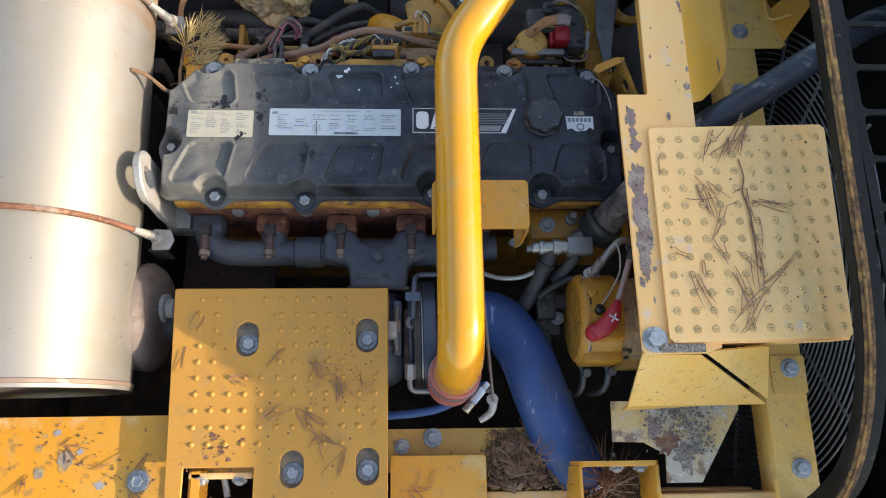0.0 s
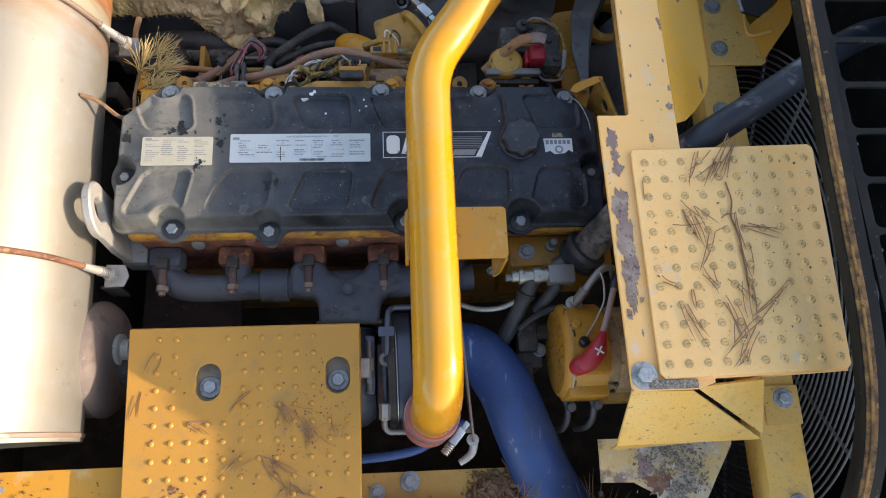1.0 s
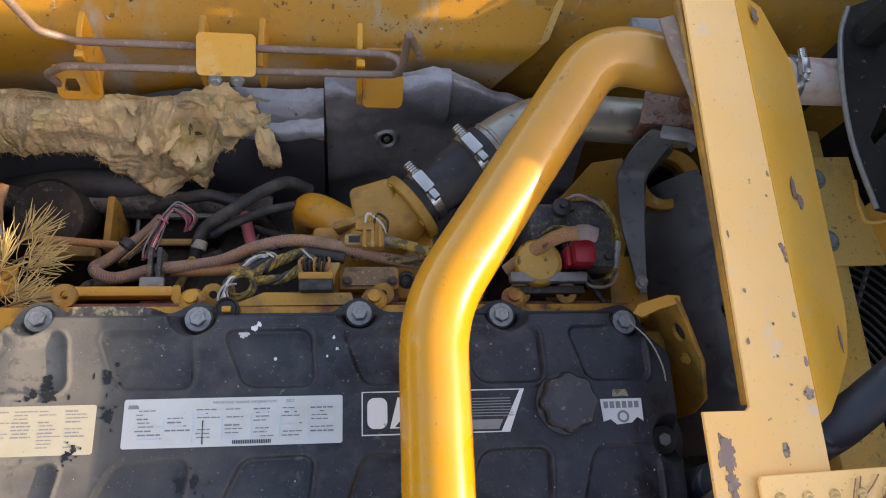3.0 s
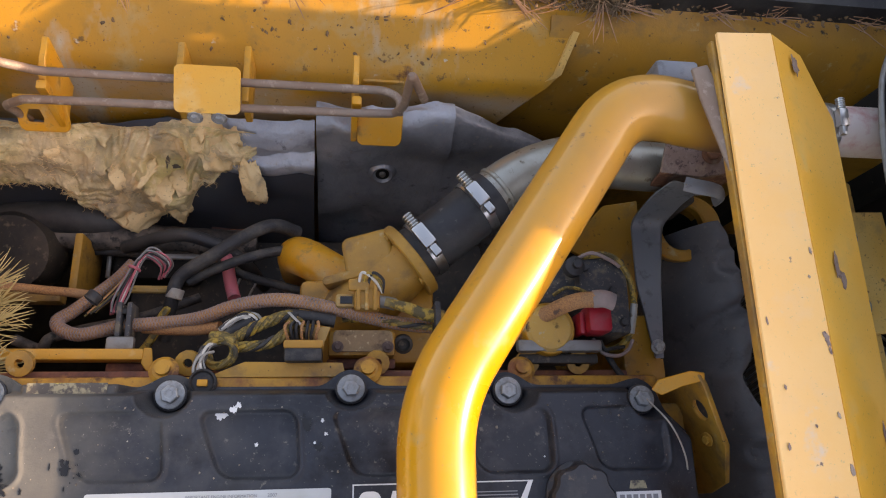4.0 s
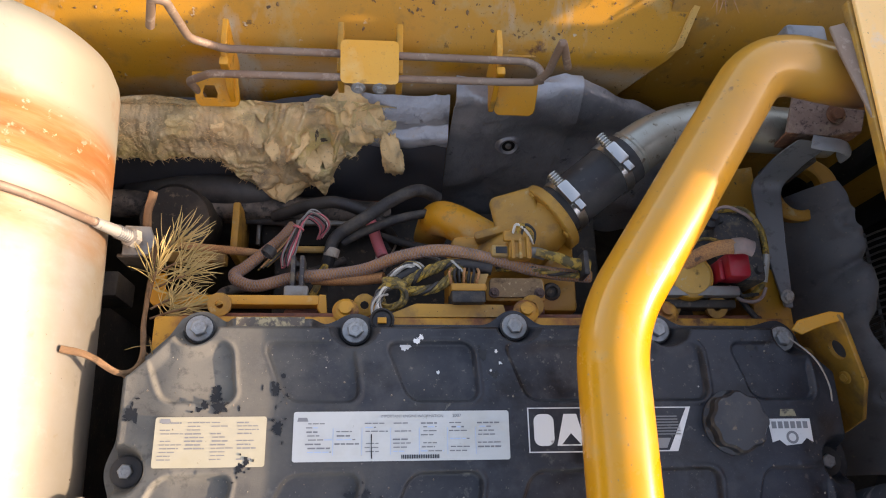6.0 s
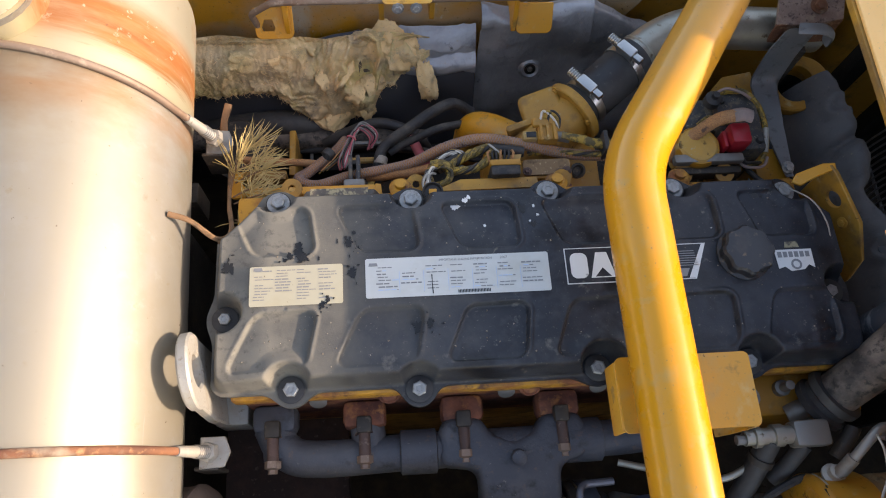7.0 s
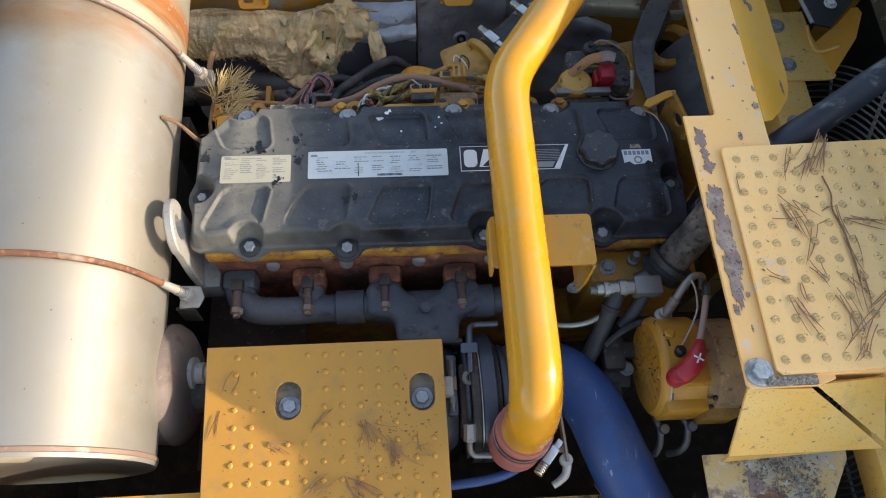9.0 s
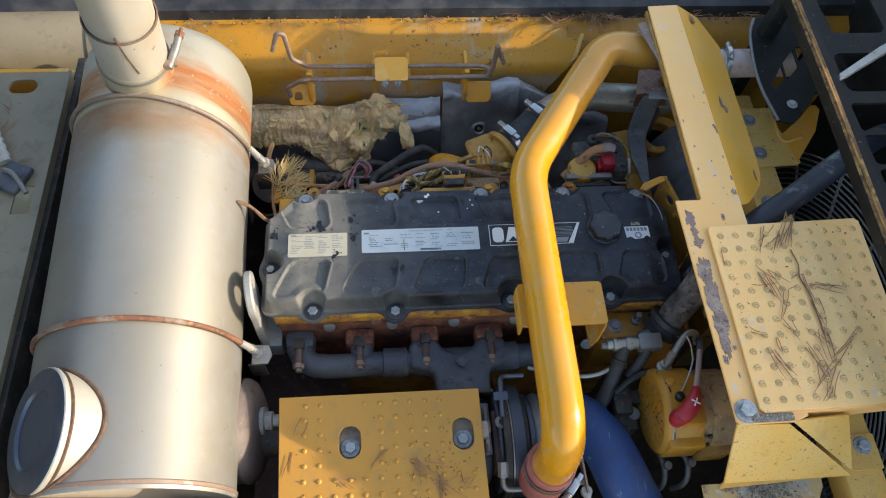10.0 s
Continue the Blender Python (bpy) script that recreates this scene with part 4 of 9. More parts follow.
    part("emblem", slab(rounded(0.004, 0.029, -0.019, 0.019, 0.009), 0.0004, (), up), M_WHITE, badge, "plain white block", flat=True)
    part("emblem", slab([(0.032, -0.019), (0.068, -0.019), (0.058, 0.019), (0.042, 0.019)], 0.0004, [[(0.038, -0.0175), (0.062, -0.0175), (0.050, -0.004)]], up), M_WHITE, badge, "plain white block", flat=True)
    part("emblem", slab([(0.069, 0.019), (0.10, 0.019), (0.097, -0.019), (0.073, -0.019)], 0.0004, (), up), M_WHITE, badge, "plain white block", flat=True)
    part("emblem_bar", slab([(0.176, -0.046), (0.216, -0.046), (0.222, -0.034), (0.178, -0.034)], 0.0004, (), Matrix.Translation((0, 0, z + 0.0011))), M_GREYPRINT, badge, flat=True)
    part("emblem_bar", slab([(0.219, -0.0485), (0.229, -0.0485), (0.2505, 0.0025), (0.2455, 0.0025)], 0.0004, (), Matrix.Translation((0, 0, z + 0.0011))), M_WHITE, badge, flat=True)
    for k in range(7):
        part("emblem_bar", slab([(0.17, 0), (0.236 + k * -0.0006, 0), (0.236 + k * -0.0006, 0.0012), (0.17, 0.0012)], 0.0003, (), Matrix.Translation((0, -0.030 + k * 0.0036, z + 0.0011))), M_INK, badge, flat=True)
    mark = part("oil_sticker", slab([(0.352, -0.012), (0.408, -0.012), (0.408, -0.041), (0.400, -0.036), (0.392, -0.043), (0.372, -0.045), (0.364, -0.038), (0.354, -0.041)], 0.0005, (), Matrix.Translation((0, 0, z))), M_WHITE, t, "worn grey oil grade sticker", flat=True)
    for k in range(6):
        part("mark", slab([(0.356 + k * 0.0083, -0.024), (0.362 + k * 0.0083, -0.024), (0.362 + k * 0.0083, -0.0155), (0.356 + k * 0.0083, -0.0155)], 0.0004, (), Matrix.Translation((0, 0, z + 0.0005))), M_INK, mark, flat=True)
    part("mark", lathe([(0.005, 0), (0.008, 0), (0.008, 0.0005), (0.005, 0.0005), (0.005, 0)], 16, Matrix.Translation((0.381, -0.035, z + 0.0002))), M_INK, mark, flat=True)
    part("mark", slab([(0.369, -0.009), (0.391, -0.009), (0.389, 0.0), (0.371, 0.0)], 0.0005, (), Matrix.Translation((0, 0, z))), M_BROKEN, t, flat=True)
    part("worn_sticker", slab([(-0.318, 0.095), (-0.236, 0.095), (-0.234, 0.121), (-0.320, 0.121)], 0.0006, (), Matrix.Translation((0, 0, 1.4840))), M_BROKEN, t, "worn illegible sticker")
    # oil smears and paint flecks
    rnd = random.Random(5)
    for k, (px, py, rr) in enumerate(((-0.335, 0.022, 0.013), (-0.327, 0.008, 0.010), (-0.262, 0.028, 0.010), (-0.258, -0.018, 0.008), (-0.17, -0.098, 0.010), (-0.155, -0.096, 0.007), (-0.293, -0.055, 0.006), (-0.30, -0.062, 0.006), (-0.43, 0.0, 0.012), (-0.345, 0.01, 0.006), (-0.25, 0.02, 0.004), (-0.01, 0.07, 0.008), (0.35, 0.085, 0.010), (0.005, 0.045, 0.006))):
        blot = ragged(rr * 0.62, rr * 0.75, k + 3, 48, 0.75)
        zz = float(cover_height(np.array(px), np.array(py)))
        part("oil_smear", slab(blot, 0.0016, (), Matrix.Translation((px, py, max(zz, 1.5005 if -0.06 < py < 0 and -0.4 < px < -0.27 else zz) + 0.0009))), M_OILVOID, t, flat=True)
        for _ in range(5):
            qx, qy = px + rnd.gauss(0, rr * 1.1), py + rnd.gauss(0, rr * 1.1)
            blot = ragged(rr * rnd.uniform(0.08, 0.3), rr * rnd.uniform(0.08, 0.3), rnd.random() * 60, 14, 0.7)
            zq = float(cover_height(np.array(qx), np.array(qy)))
            part("oil_smear", slab(blot, 0.0016, (), Matrix.Translation((qx, qy, max(zq, 1.5018 if -0.063 < qy < 0.003 and -0.402 < qx < 0.02 else zq) + 0.0007))), M_OILVOID, t, flat=True)
    for px, py, rr in ((-0.107, 0.083, 0.006), (-0.092, 0.089, 0.004), (-0.087, 0.093, 0.003), (0.008, 0.075, 0.002), (0.012, 0.06, 0.002), (0.0, 0.05, 0.0015), (-0.066, 0.05, 0.002), (0.27, 0.03, 0.001)):
        blot = ragged(rr, rr, px * 90, 22, 0.7)
        part("paint_fleck", slab(blot, 0.001, (), Matrix.Translation((px, py, float(cover_height(np.array(px), np.array(py))) + 0.0009))), M_WHITE, t, flat=True)


def build_cover_dust():
    """Pale flecks of grit and paint lying on the moulded cover."""
    rnd = random.Random(41)
    verts, faces = [], []
    for k in range(520):
        x = rnd.uniform(-0.43, 0.44) if k % 3 else rnd.gauss(-0.33, 0.08)
        y = rnd.uniform(-0.15, 0.10)
        if not -0.43 < x < 0.44 or (-0.405 < x < 0.26 and -0.064 < y < 0.008):
            continue
        s = 0.0005 + 0.0016 * rnd.random() ** 4
        z = float(cover_height(np.array(x), np.array(y))) - 0.0002
        b, turn = len(verts), rnd.random() * 6.28
        for q in range(5):
            a = turn + q * 1.257
            r = s * rnd.uniform(0.5, 1.2)
            verts.append((x + r * math.cos(a), y + r * math.sin(a), z))
        verts.append((x, y, z + s * 0.7 + 0.0003))
        faces += [(b + q, b + (q + 1) % 5, b + 5) for q in range(5)] + [(b + 4, b + 3, b + 2, b + 1, b)]
    me = bpy.data.meshes.new("dust_flecks")
    me.from_pydata(verts, [], faces)
    me.materials.append(M_GRIT)
    tagged(put("dust_flecks", me), "pale flecks of dust on the black engine cover", "debris", kind="stuff")


def words(parent, text, x, y, height, z, material):
    data = bpy.data.curves.new("print", "FONT")
    data.body, data.size = text, height * 1.35
    ob = new("print", data)
    bpy.context.view_layer.update()
    me = bpy.data.meshes.new_from_object(ob.evaluated_get(bpy.context.evaluated_depsgraph_get()))
    bpy.data.objects.remove(ob)
    me.materials.clear()
    me.materials.append(material)
    put("print", me, parent, Matrix.Translation((x, y, z)))


def rows_of_print(parent, x0, x1, y0, y1, rows, cols, z, seed, blue=False):
    """Unreadable small print, as bars."""
    rnd = random.Random(seed)
    ink, tint = bmesh.new(), bmesh.new()
    dx, dy = (x1 - x0) / cols, (y1 - y0) / rows
    for i in range(rows):
        for j in range(cols):
            if rnd.random() < 0.10:
                continue
            w = dx * (0.35 + 0.5 * rnd.random())
            h = abs(dy) * (0.26 if rnd.random() < 0.7 else 0.38)
            xx, yy = x0 + j * dx + rnd.random() * 0.1 * dx, y0 + i * dy
            s = 0.0
            while s < w:
                c = min(0.004 + 0.006 * rnd.random(), w - s + 0.001)
                add(tint if blue and i % 3 == 1 and rnd.random() < 0.5 else ink, slab([(xx + s, yy - h), (xx + s + c, yy - h), (xx + s + c, yy), (xx + s, yy)], 0.0003, (), Matrix.Translation((0, 0, z))))
                s += c + 0.0012
    tagged(part("small_print", ink, M_INK, parent, flat=True), kind="stuff")
    if blue:
        for j in range(1, cols):
            add(tint, slab([(x0 + j * dx - 0.002, y1), (x0 + j * dx - 0.0013, y1), (x0 + j * dx - 0.0013, y0 - 0.006), (x0 + j * dx - 0.002, y0 - 0.006)], 0.0003, (), Matrix.Translation((0, 0, z))))
        tagged(part("small_print", tint, M_INKBLUE, parent, flat=True), kind="stuff")


def build_charge_pipe():
    t = thing("charge_air_pipe", (0.128, -0.5, 1.34), "glossy yellow painted charge air pipe over the engine", "pipe")
    line = fillet([(0.121, -0.526, 1.36), (0.1252, -0.514, 1.596), (0.1254, 0.0873, 1.5925), (0.3730, 0.457, 1.594), (0.50, 0.438, 1.582), (0.63, 0.462, 1.535)], (0.085, 0.060, 0.115, 0.10), 12)
    part("pipe", tube(line, 0.0411, 40, False), M_PIPE, t)
    part("tail_pipe", tube([Vector((0.605, 0.478, 1.50)), Vector((0.64, 0.478, 1.50)), Vector((0.90, 0.478, 1.50))], 0.037, 28), M_PALEPINK, t, "chalky pinkish tube end")
    clamp(t, (0.715, 0.478, 1.50), (1, 0, 0), 0.038, (0, -0.1, 1))
    # salmon coupling
    c = Vector((0.1215, -0.5215, 1.40))
    w = Vector((0.03, 0.06, 1)).normalized()
    prof = [(0.0405, 0.062), (0.047, 0.062), (0.0485, 0.056), (0.0485, 0.036), (0.046, 0.032), (0.046, 0.012), (0.049, 0.006), (0.049, -0.06), (0.0, -0.06)]
    part("coupling", lathe(prof, 40, at(c, w)), M_PINK, t, "salmon pink silicone coupling")
    clamp(t, c + w * 0.020, w, 0.0485, (0.75, -0.65, 0), 0.013, None, 1.3)
    # clip bracket that hangs off the pipe
    part("bracket", slab(rounded(0.082, 0.262, -0.262, -0.165, 0.008), 0.005, (), Matrix.Translation((0, 0, 1.538))), M_YELLOW, t, "flat yellow bracket")
    part("bracket_leg", fold([(0.2575, 1.5345), (0.262, 1.528), (0.2625, 1.44), (0.255, 1.41)], -0.262, -0.165, 0.005, axis="Y"), M_YELLOW, t)
    part("bracket_side", box(0.080, 0.086, -0.26, -0.17, 1.49, 1.535, 0.002), M_YELLOW, t)


def build_muffler():
    cx, cz, r, y0, y1 = -0.700, 1.456, 0.197, -0.546, 0.500
    t = thing("muffler", (cx, -0.07, 1.24), "large pale aluminised steel muffler with rusty heat stains", "muffler")
    turn = Matrix.Translation((cx, 0, cz)) @ pose(0, 0, 0, 2.4, 0, 1.2)
    lie = turn @ pose(0, 0, 0, -90, 0, 0)
    prof = [(0, y0 + 0.02), (0.10, y0 + 0.016), (r - 0.012, y0 + 0.006), (r - 0.001, y0 - 0.002), (r + 0.001, y0 + 0.002), (r + 0.001, y0 + 0.008), (r, y0 + 0.012), (r, -0.3), (r, 0.0), (r, 0.2), (r, y1 - 0.055), (r - 0.003, y1 - 0.036), (r - 0.011, y1 - 0.018), (r - 0.024, y1 - 0.006), (r - 0.045, y1), (0.1, y1 + 0.006), (0, y1 + 0.008)]
    part("body", lathe(prof, 72, lie), M_STEEL, t)
    seam = lathe([(r + 0.0005, y0 + 0.004), (r + 0.0028, y0 + 0.006), (r + 0.0028, y0 + 0.012), (r + 0.0005, y0 + 0.014)], 72, lie)
    part("end_seam", seam, M_BROWNSTEEL, t, "browned crimped end seam")
    for y, low in ((0.238, 0), (-0.247, 1)):
        start = radians(20)
        lean = 0.0 if low else 0.055
        ring = [turn @ Vector((math.cos(a) * (r + 0.0045), y + lean * (math.cos(start) - math.cos(a)) / 2, math.sin(a) * (r + 0.0045))) for a in np.linspace(start, radians(235), 60)]
        leave = turn.to_3x3() @ Vector((math.sin(start), 0, -math.cos(start)))
        end = ring[0] + leave * 0.125
        band = part("strap", tube([end, ring[0] + leave * 0.06, *ring], 0.0055, 10), M_RUST if low else M_BROWNSTEEL, t, "rusty round clamp strap" if low else "browned round clamp strap")
        part("strap_end", tube([ring[0] + leave * 0.040, ring[0] + leave * 0.07, ring[0] + leave * 0.115], lambda f: 0.0068 + 0.0022 * f, 12), M_CASTALU, band, "bare threaded strap end")
        for k in range(7):
            part("thread", lathe([(0.0088, -0.0014), (0.0098, 0), (0.0088, 0.0014)], 12, at(ring[0] + leave * (0.082 + 0.0045 * k), leave)), M_GREYSTEEL, band)
        part("strap_nut", lathe([(0, 0), (0.014, 0), (0.014, 0.011), (0.009, 0.013), (0, 0.013)], 6, at(end - leave * 0.008, -leave)), M_CASTALU, band)
        part("strap_lug", plate([end + Vector((-0.020, -0.022, 0)), end + Vector((0.014, -0.020, -0.004)), end + Vector((0.022, 0, -0.006)), end + Vector((0.014, 0.022, -0.004)), end + Vector((-0.020, 0.022, 0))], 0.006), M_CASTALU if low else M_GREYSTEEL, band, "dusty anchor lug")
        part("lug_web", box(end.x - 0.028, end.x + 0.006, end.y - 0.024, end.y - 0.018, end.z - 0.07, end.z - 0.004, 0.002), M_DARK, band)
    # outlet stack
    base, top = Vector((-0.724, 0.342, 1.60)), Vector((-0.658, 0.262, 2.10))
    w = (top - base).normalized()
    part("outlet_collar", tube([base, base + w * 0.06, base + w * 0.11, base + w * 0.125], lambda f: 0.0745 if f < 0.9 else 0.072, 40), M_STEEL, t)
    part("outlet_sleeve", tube([base + w * 0.10, base + w * 0.15, base + w * 0.25], 0.0705, 40, False), M_STACK, t)
    part("stack_pipe", tube([base + w * 0.16, base + w * 0.3, base + w * 0.52], 0.0665, 40, False), M_STACK, t, "bright steel exhaust stack")
    part("weld", lathe([(0.069, -0.003), (0.072, 0), (0.069, 0.003)], 40, at(base + w * 0.250, w)), M_WELD, t, "rust brown weld bead")
    part("weld", tube([base + w * 0.13 + Vector((0.026, -0.068, 0.008)), base + w * 0.19 + Vector((0.014, -0.071, 0.008)), base + w * 0.25 + Vector((0.004, -0.071, 0.008))], 0.0022, 6), M_WELD, t)
    clamp(t, base + w * 0.115, w, 0.073, (0.95, 0.1, 0.2), 0.010, M_GREYSTEEL)
    jaw = base + w * 0.118 + Vector((0.086, 0.012, 0.0))
    cb = part("clamp_bolt", tube([jaw + Vector((-0.012, -0.040, -0.01)), jaw, jaw + Vector((0.006, 0.030, 0.008))], 0.0085, 12), M_GREYSTEEL, t, "grey clamp barrel")
    part("clamp_nut", lathe([(0, 0), (0.011, 0), (0.011, 0.012), (0.005, 0.013), (0.005, 0.022), (0, 0.022)], 6, at(jaw + Vector((0.006, 0.030, 0.008)), (0.2, 0.9, 0.25))), M_RUST, cb)
    part("clamp_jaw", box(-0.012, 0.006, -0.008, 0.008, -0.009, 0.009, 0.003, Matrix.Translation(jaw + Vector((-0.014, -0.034, -0.008)))), M_BROWNSTEEL, cb)
    # inlet stub on the outer side with a domed cap
    sw, rise = Vector((-0.695, -0.08, 0.719)).normalized(), Vector((0.719, 0, 0.695))
    s0 = turn @ Vector((0, -0.43, 0)) + rise * 0.04 + sw * 0.079
    part("stub", lathe([(0.107, -0.06), (0.107, 0.110), (0.110, 0.114), (0.110, 0.120), (0.108, 0.122)], 48, at(s0, sw)), M_STACK, t, "welded steel stub")
    # cap coloured dark and blue because it faces away from the sun
    part("stub_cap", lathe([(0.109, 0.117), (0.108, 0.122), (0.100, 0.126), (0.072, 0.126), (0.068, 0.121), (0.04, 0.119), (0, 0.119)], 48, at(s0, sw)), M_CAPSTEEL, t, "dished end cap in a shaded blue-grey")
    part("weld", lathe([(0.107, 0.104), (0.1105, 0.108), (0.107, 0.112)], 48, at(s0, sw)), M_WELD, t, "brown weld bead")
    # bead where the stub runs into the drum
    seam, frame_in = [], at(s0, sw)
    back = turn.inverted()
    for q in np.linspace(0, 2 * math.pi, 61):
        low, high = -0.10, 0.12
        for _ in range(24):
            mid = (low + high) / 2
            p = back @ (frame_in @ Vector((0.1075 * math.cos(q), 0.1075 * math.sin(q), mid)))
            low, high = (mid, high) if math.hypot(p.x, p.z) < r else (low, mid)
        seam.append(frame_in @ Vector((0.1085 * math.cos(q), 0.1085 * math.sin(q), low + 0.002)))
    part("weld", tube(seam, 0.004, 8, wobble=0.25), M_WELD, t, "brown weld bead")
    # round inlet elbow towards the turbocharger
    part("inlet_flange", lathe([(0, -0.06), (0.106, -0.06), (0.108, 0.0), (0.1085, 0.020), (0.1105, 0.022), (0.1105, 0.027), (0.108, 0.029), (0.103, 0.038), (0.085, 0.048), (0.05, 0.053), (0, 0.054)], 44, at((-0.515, -0.388, 1.335), (1, 0, 0.10))), M_INLET, t, "heat-browned round inlet end")
    part("inlet_hub", lathe([(0.030, 0), (0.030, 0.010), (0.020, 0.012), (0.020, 0.026), (0.013, 0.028), (0.013, 0.06), (0, 0.06)], 20, at((-0.466, -0.372, 1.345), (1, 0, 0.05))), M_CASTALU, t, "pale stepped hub")
    part("inlet_pipe", tube([Vector((-0.47, -0.40, 1.31)), Vector((-0.38, -0.40, 1.30)), Vector((-0.12, -0.39, 1.29))], 0.040, 24), M_DARK, t)
    # cradle below
    for y in (-0.30, 0.22):
        part("cradle", box(cx - 0.16, cx + 0.16, y - 0.02, y + 0.02, 1.20, 1.285, 0.004), M_DARK, t)
    part("cradle_post", box(cx - 0.10, cx + 0.10, -0.30, 0.22, 0.66, 1.22, 0.006), M_DARK, t)


def build_lifting_eyes():
    t = thing("lifting_eye", (-0.47, -0.14, 1.33), "grey cast lifting eye beside the muffler", "bracket")
    out = [(0.052 * math.cos(a), 0.050 * math.sin(a) + 0.0) for a in np.linspace(radians(-20), radians(200), 22)] + [(-0.055, -0.09), (-0.05, -0.20), (0.045, -0.20)]
    hole = [(0.022 * math.cos(a), 0.027 * math.sin(a)) for a in np.linspace(0, 2 * math.pi, 20, endpoint=False)]
    m = Matrix(((0, 0, 1, -0.466), (1, 0, 0, -0.142), (0, 1, 0, 1.490), (0, 0, 0, 1))) @ pose(0, 0, 0, 0, 8, 0)
    part("eye", slab(out, 0.016, [hole], m, 0.003), M_CASTALU, t)
    part("foot", box(-0.48, -0.43, -0.195, -0.09, 1.27, 1.33, 0.004), M_CASTALU, t)
    t = thing("lifting_bracket", (0.50, 0.06, 1.30), "bent yellow lifting bracket behind the engine cover", "bracket")
    web = [(0.470, 0.126, 1.488), (0.482, 0.127, 1.494), (0.494, 0.116, 1.494), (0.500, 0.100, 1.489), (0.5125, 0.035, 1.469), (0.528, -0.012, 1.420), (0.540, -0.023, 1.364), (0.545, -0.026, 1.25), (0.500, 0.10, 1.25), (0.472, 0.122, 1.40)]
    eye = [(0.4975 + 0.004 * math.cos(a), 0.086 + 0.017 * math.cos(a), 1.453 + 0.015 * math.sin(a)) for a in np.linspace(0, 2 * math.pi, 18, endpoint=False)]
    # web in darker paint for its lack of sky light, top edge left bright
    part("web", plate(web, 0.007, (eye,), (-1, -0.35, 0.3)), M_ENGINE, t)
    part("top", plate([(0.424, 0.110, 1.470), (0.432, 0.122, 1.476), (0.470, 0.131, 1.490), (0.486, 0.128, 1.496), (0.486, 0.118, 1.495), (0.460, 0.112, 1.484), (0.436, 0.102, 1.472)], 0.006), M_YELLOW, t, "bright folded top edge")
    bolt(t, (0.505, 0.048, 1.445), 0.006, (-1, -0.3, 0.3), material=M_ENGINE)



def bump_mesh(r, h, dimple):
    return lathe([(r * 1.15, 0), (r * 0.95, h * 0.45), (r * 0.62, h), (r * 0.3, h if not dimple else h * 0.9), (0, h if not dimple else h * 0.35)], 12)


def build_left_step():
    t = thing("step_plate", (-0.21, -0.56, 1.30), "yellow steel step plate with raised studs, slots and debris", "step plate", "step plates")
    slots = [rounded(x - 0.0215, x + 0.0215, y - 0.026, y + 0.040, 0.0213, 6) for x, y in ((-0.272, -0.457), (-0.045, -0.451), (-0.178, -0.695), (-0.041, -0.692))]
    outline = [(-0.415, -0.352), (-0.40, -0.8), (-0.373, -0.8), (-0.373, -0.684), (-0.246, -0.684), (-0.246, -0.8), (-0.003, -0.8), (-0.006, -0.352)]
    part("plate", slab(outline, 0.007, slots, Matrix.Translation((0, 0, 1.437)), 0.0012), M_STEPYEL, t)
    part("back_flange", box(-0.414, -0.006, -0.3555, -0.3495, 1.37, 1.4295, 0.0015), M_YELLOW, t)
    part("side_flange", box(-0.012, -0.0055, -0.80, -0.357, 1.38, 1.4295, 0.0015), M_YELLOW, t)
    stud = mesh_of("stud", bump_mesh(0.0046, 0.0030, False), M_STEPYEL, angle=60)
    for j in range(14):
        for i in range(12):
            x, y = -0.362 + 0.0303 * i, -0.373 - 0.0300 * j
            if j < 4 and i in (2, 3, 10, 11):
                continue
            if any(abs(x - sx) < 0.034 and -0.045 < y - sy < 0.055 for sx, sy in ((-0.272, -0.457), (-0.045, -0.451), (-0.178, -0.695), (-0.041, -0.692))):
                continue
            if (x < -0.23 and y < -0.668) or y < -0.672 and x > -0.215:
                continue
            put("stud", stud, t, Matrix.Translation((x + random.uniform(-0.001, 0.001), y, 1.437)))
    for x, y in ((-0.272, -0.457), (-0.045, -0.451), (-0.178, -0.695), (-0.041, -0.692)):
        part("pad", slab(rounded(x - 0.026, x + 0.026, y - 0.032, y + 0.046, 0.0255, 6), 0.012, (), Matrix.Translation((0, 0, 1.417))), M_GREYPATCH, t)
        bolt(t, (x, y, 1.417), 0.0125, spin=x * 300, label="zinc bolt sunk in its slot")
    for x in (-0.37, -0.05):
        part("leg", box(x - 0.03, x + 0.03, -0.62, -0.52, 1.20, 1.405, 0.004), M_DIRTY, t)
    # rusty worn spots
    rnd = random.Random(27)
    for k in range(26):
        x, y = (rnd.gauss(-0.312, 0.022), rnd.gauss(-0.648, 0.014)) if k < 16 else (rnd.uniform(-0.39, -0.03), rnd.uniform(-0.77, -0.38))
        if y < -0.680 and x < -0.24:
            continue
        if any(abs(x - sx) < 0.030 and -0.035 < y - sy < 0.050 for sx, sy in ((-0.272, -0.457), (-0.045, -0.451), (-0.178, -0.695), (-0.041, -0.692))):
            continue
        r = rnd.uniform(0.0015, 0.0055) if k < 16 else rnd.uniform(0.001, 0.0028)
        part("worn_spot", slab(ragged(r, r * rnd.uniform(0.5, 1), k + 0.7, 18, 0.7), 0.0006, (), Matrix.Translation((x, y, 1.4376))), M_RUST, t, flat=True)
    # clip bracket in the cut-out
    c = thing("clip_bracket", (-0.31, -0.73, 1.36), "small yellow channel bracket with bolts in the step cut-out", "bracket")
    part("channel", fold([(-0.366, 1.30), (-0.366, 1.418), (-0.360, 1.424), (-0.345, 1.424)], -0.80, -0.69, 0.004, axis="Y"), M_YELLOW, c)
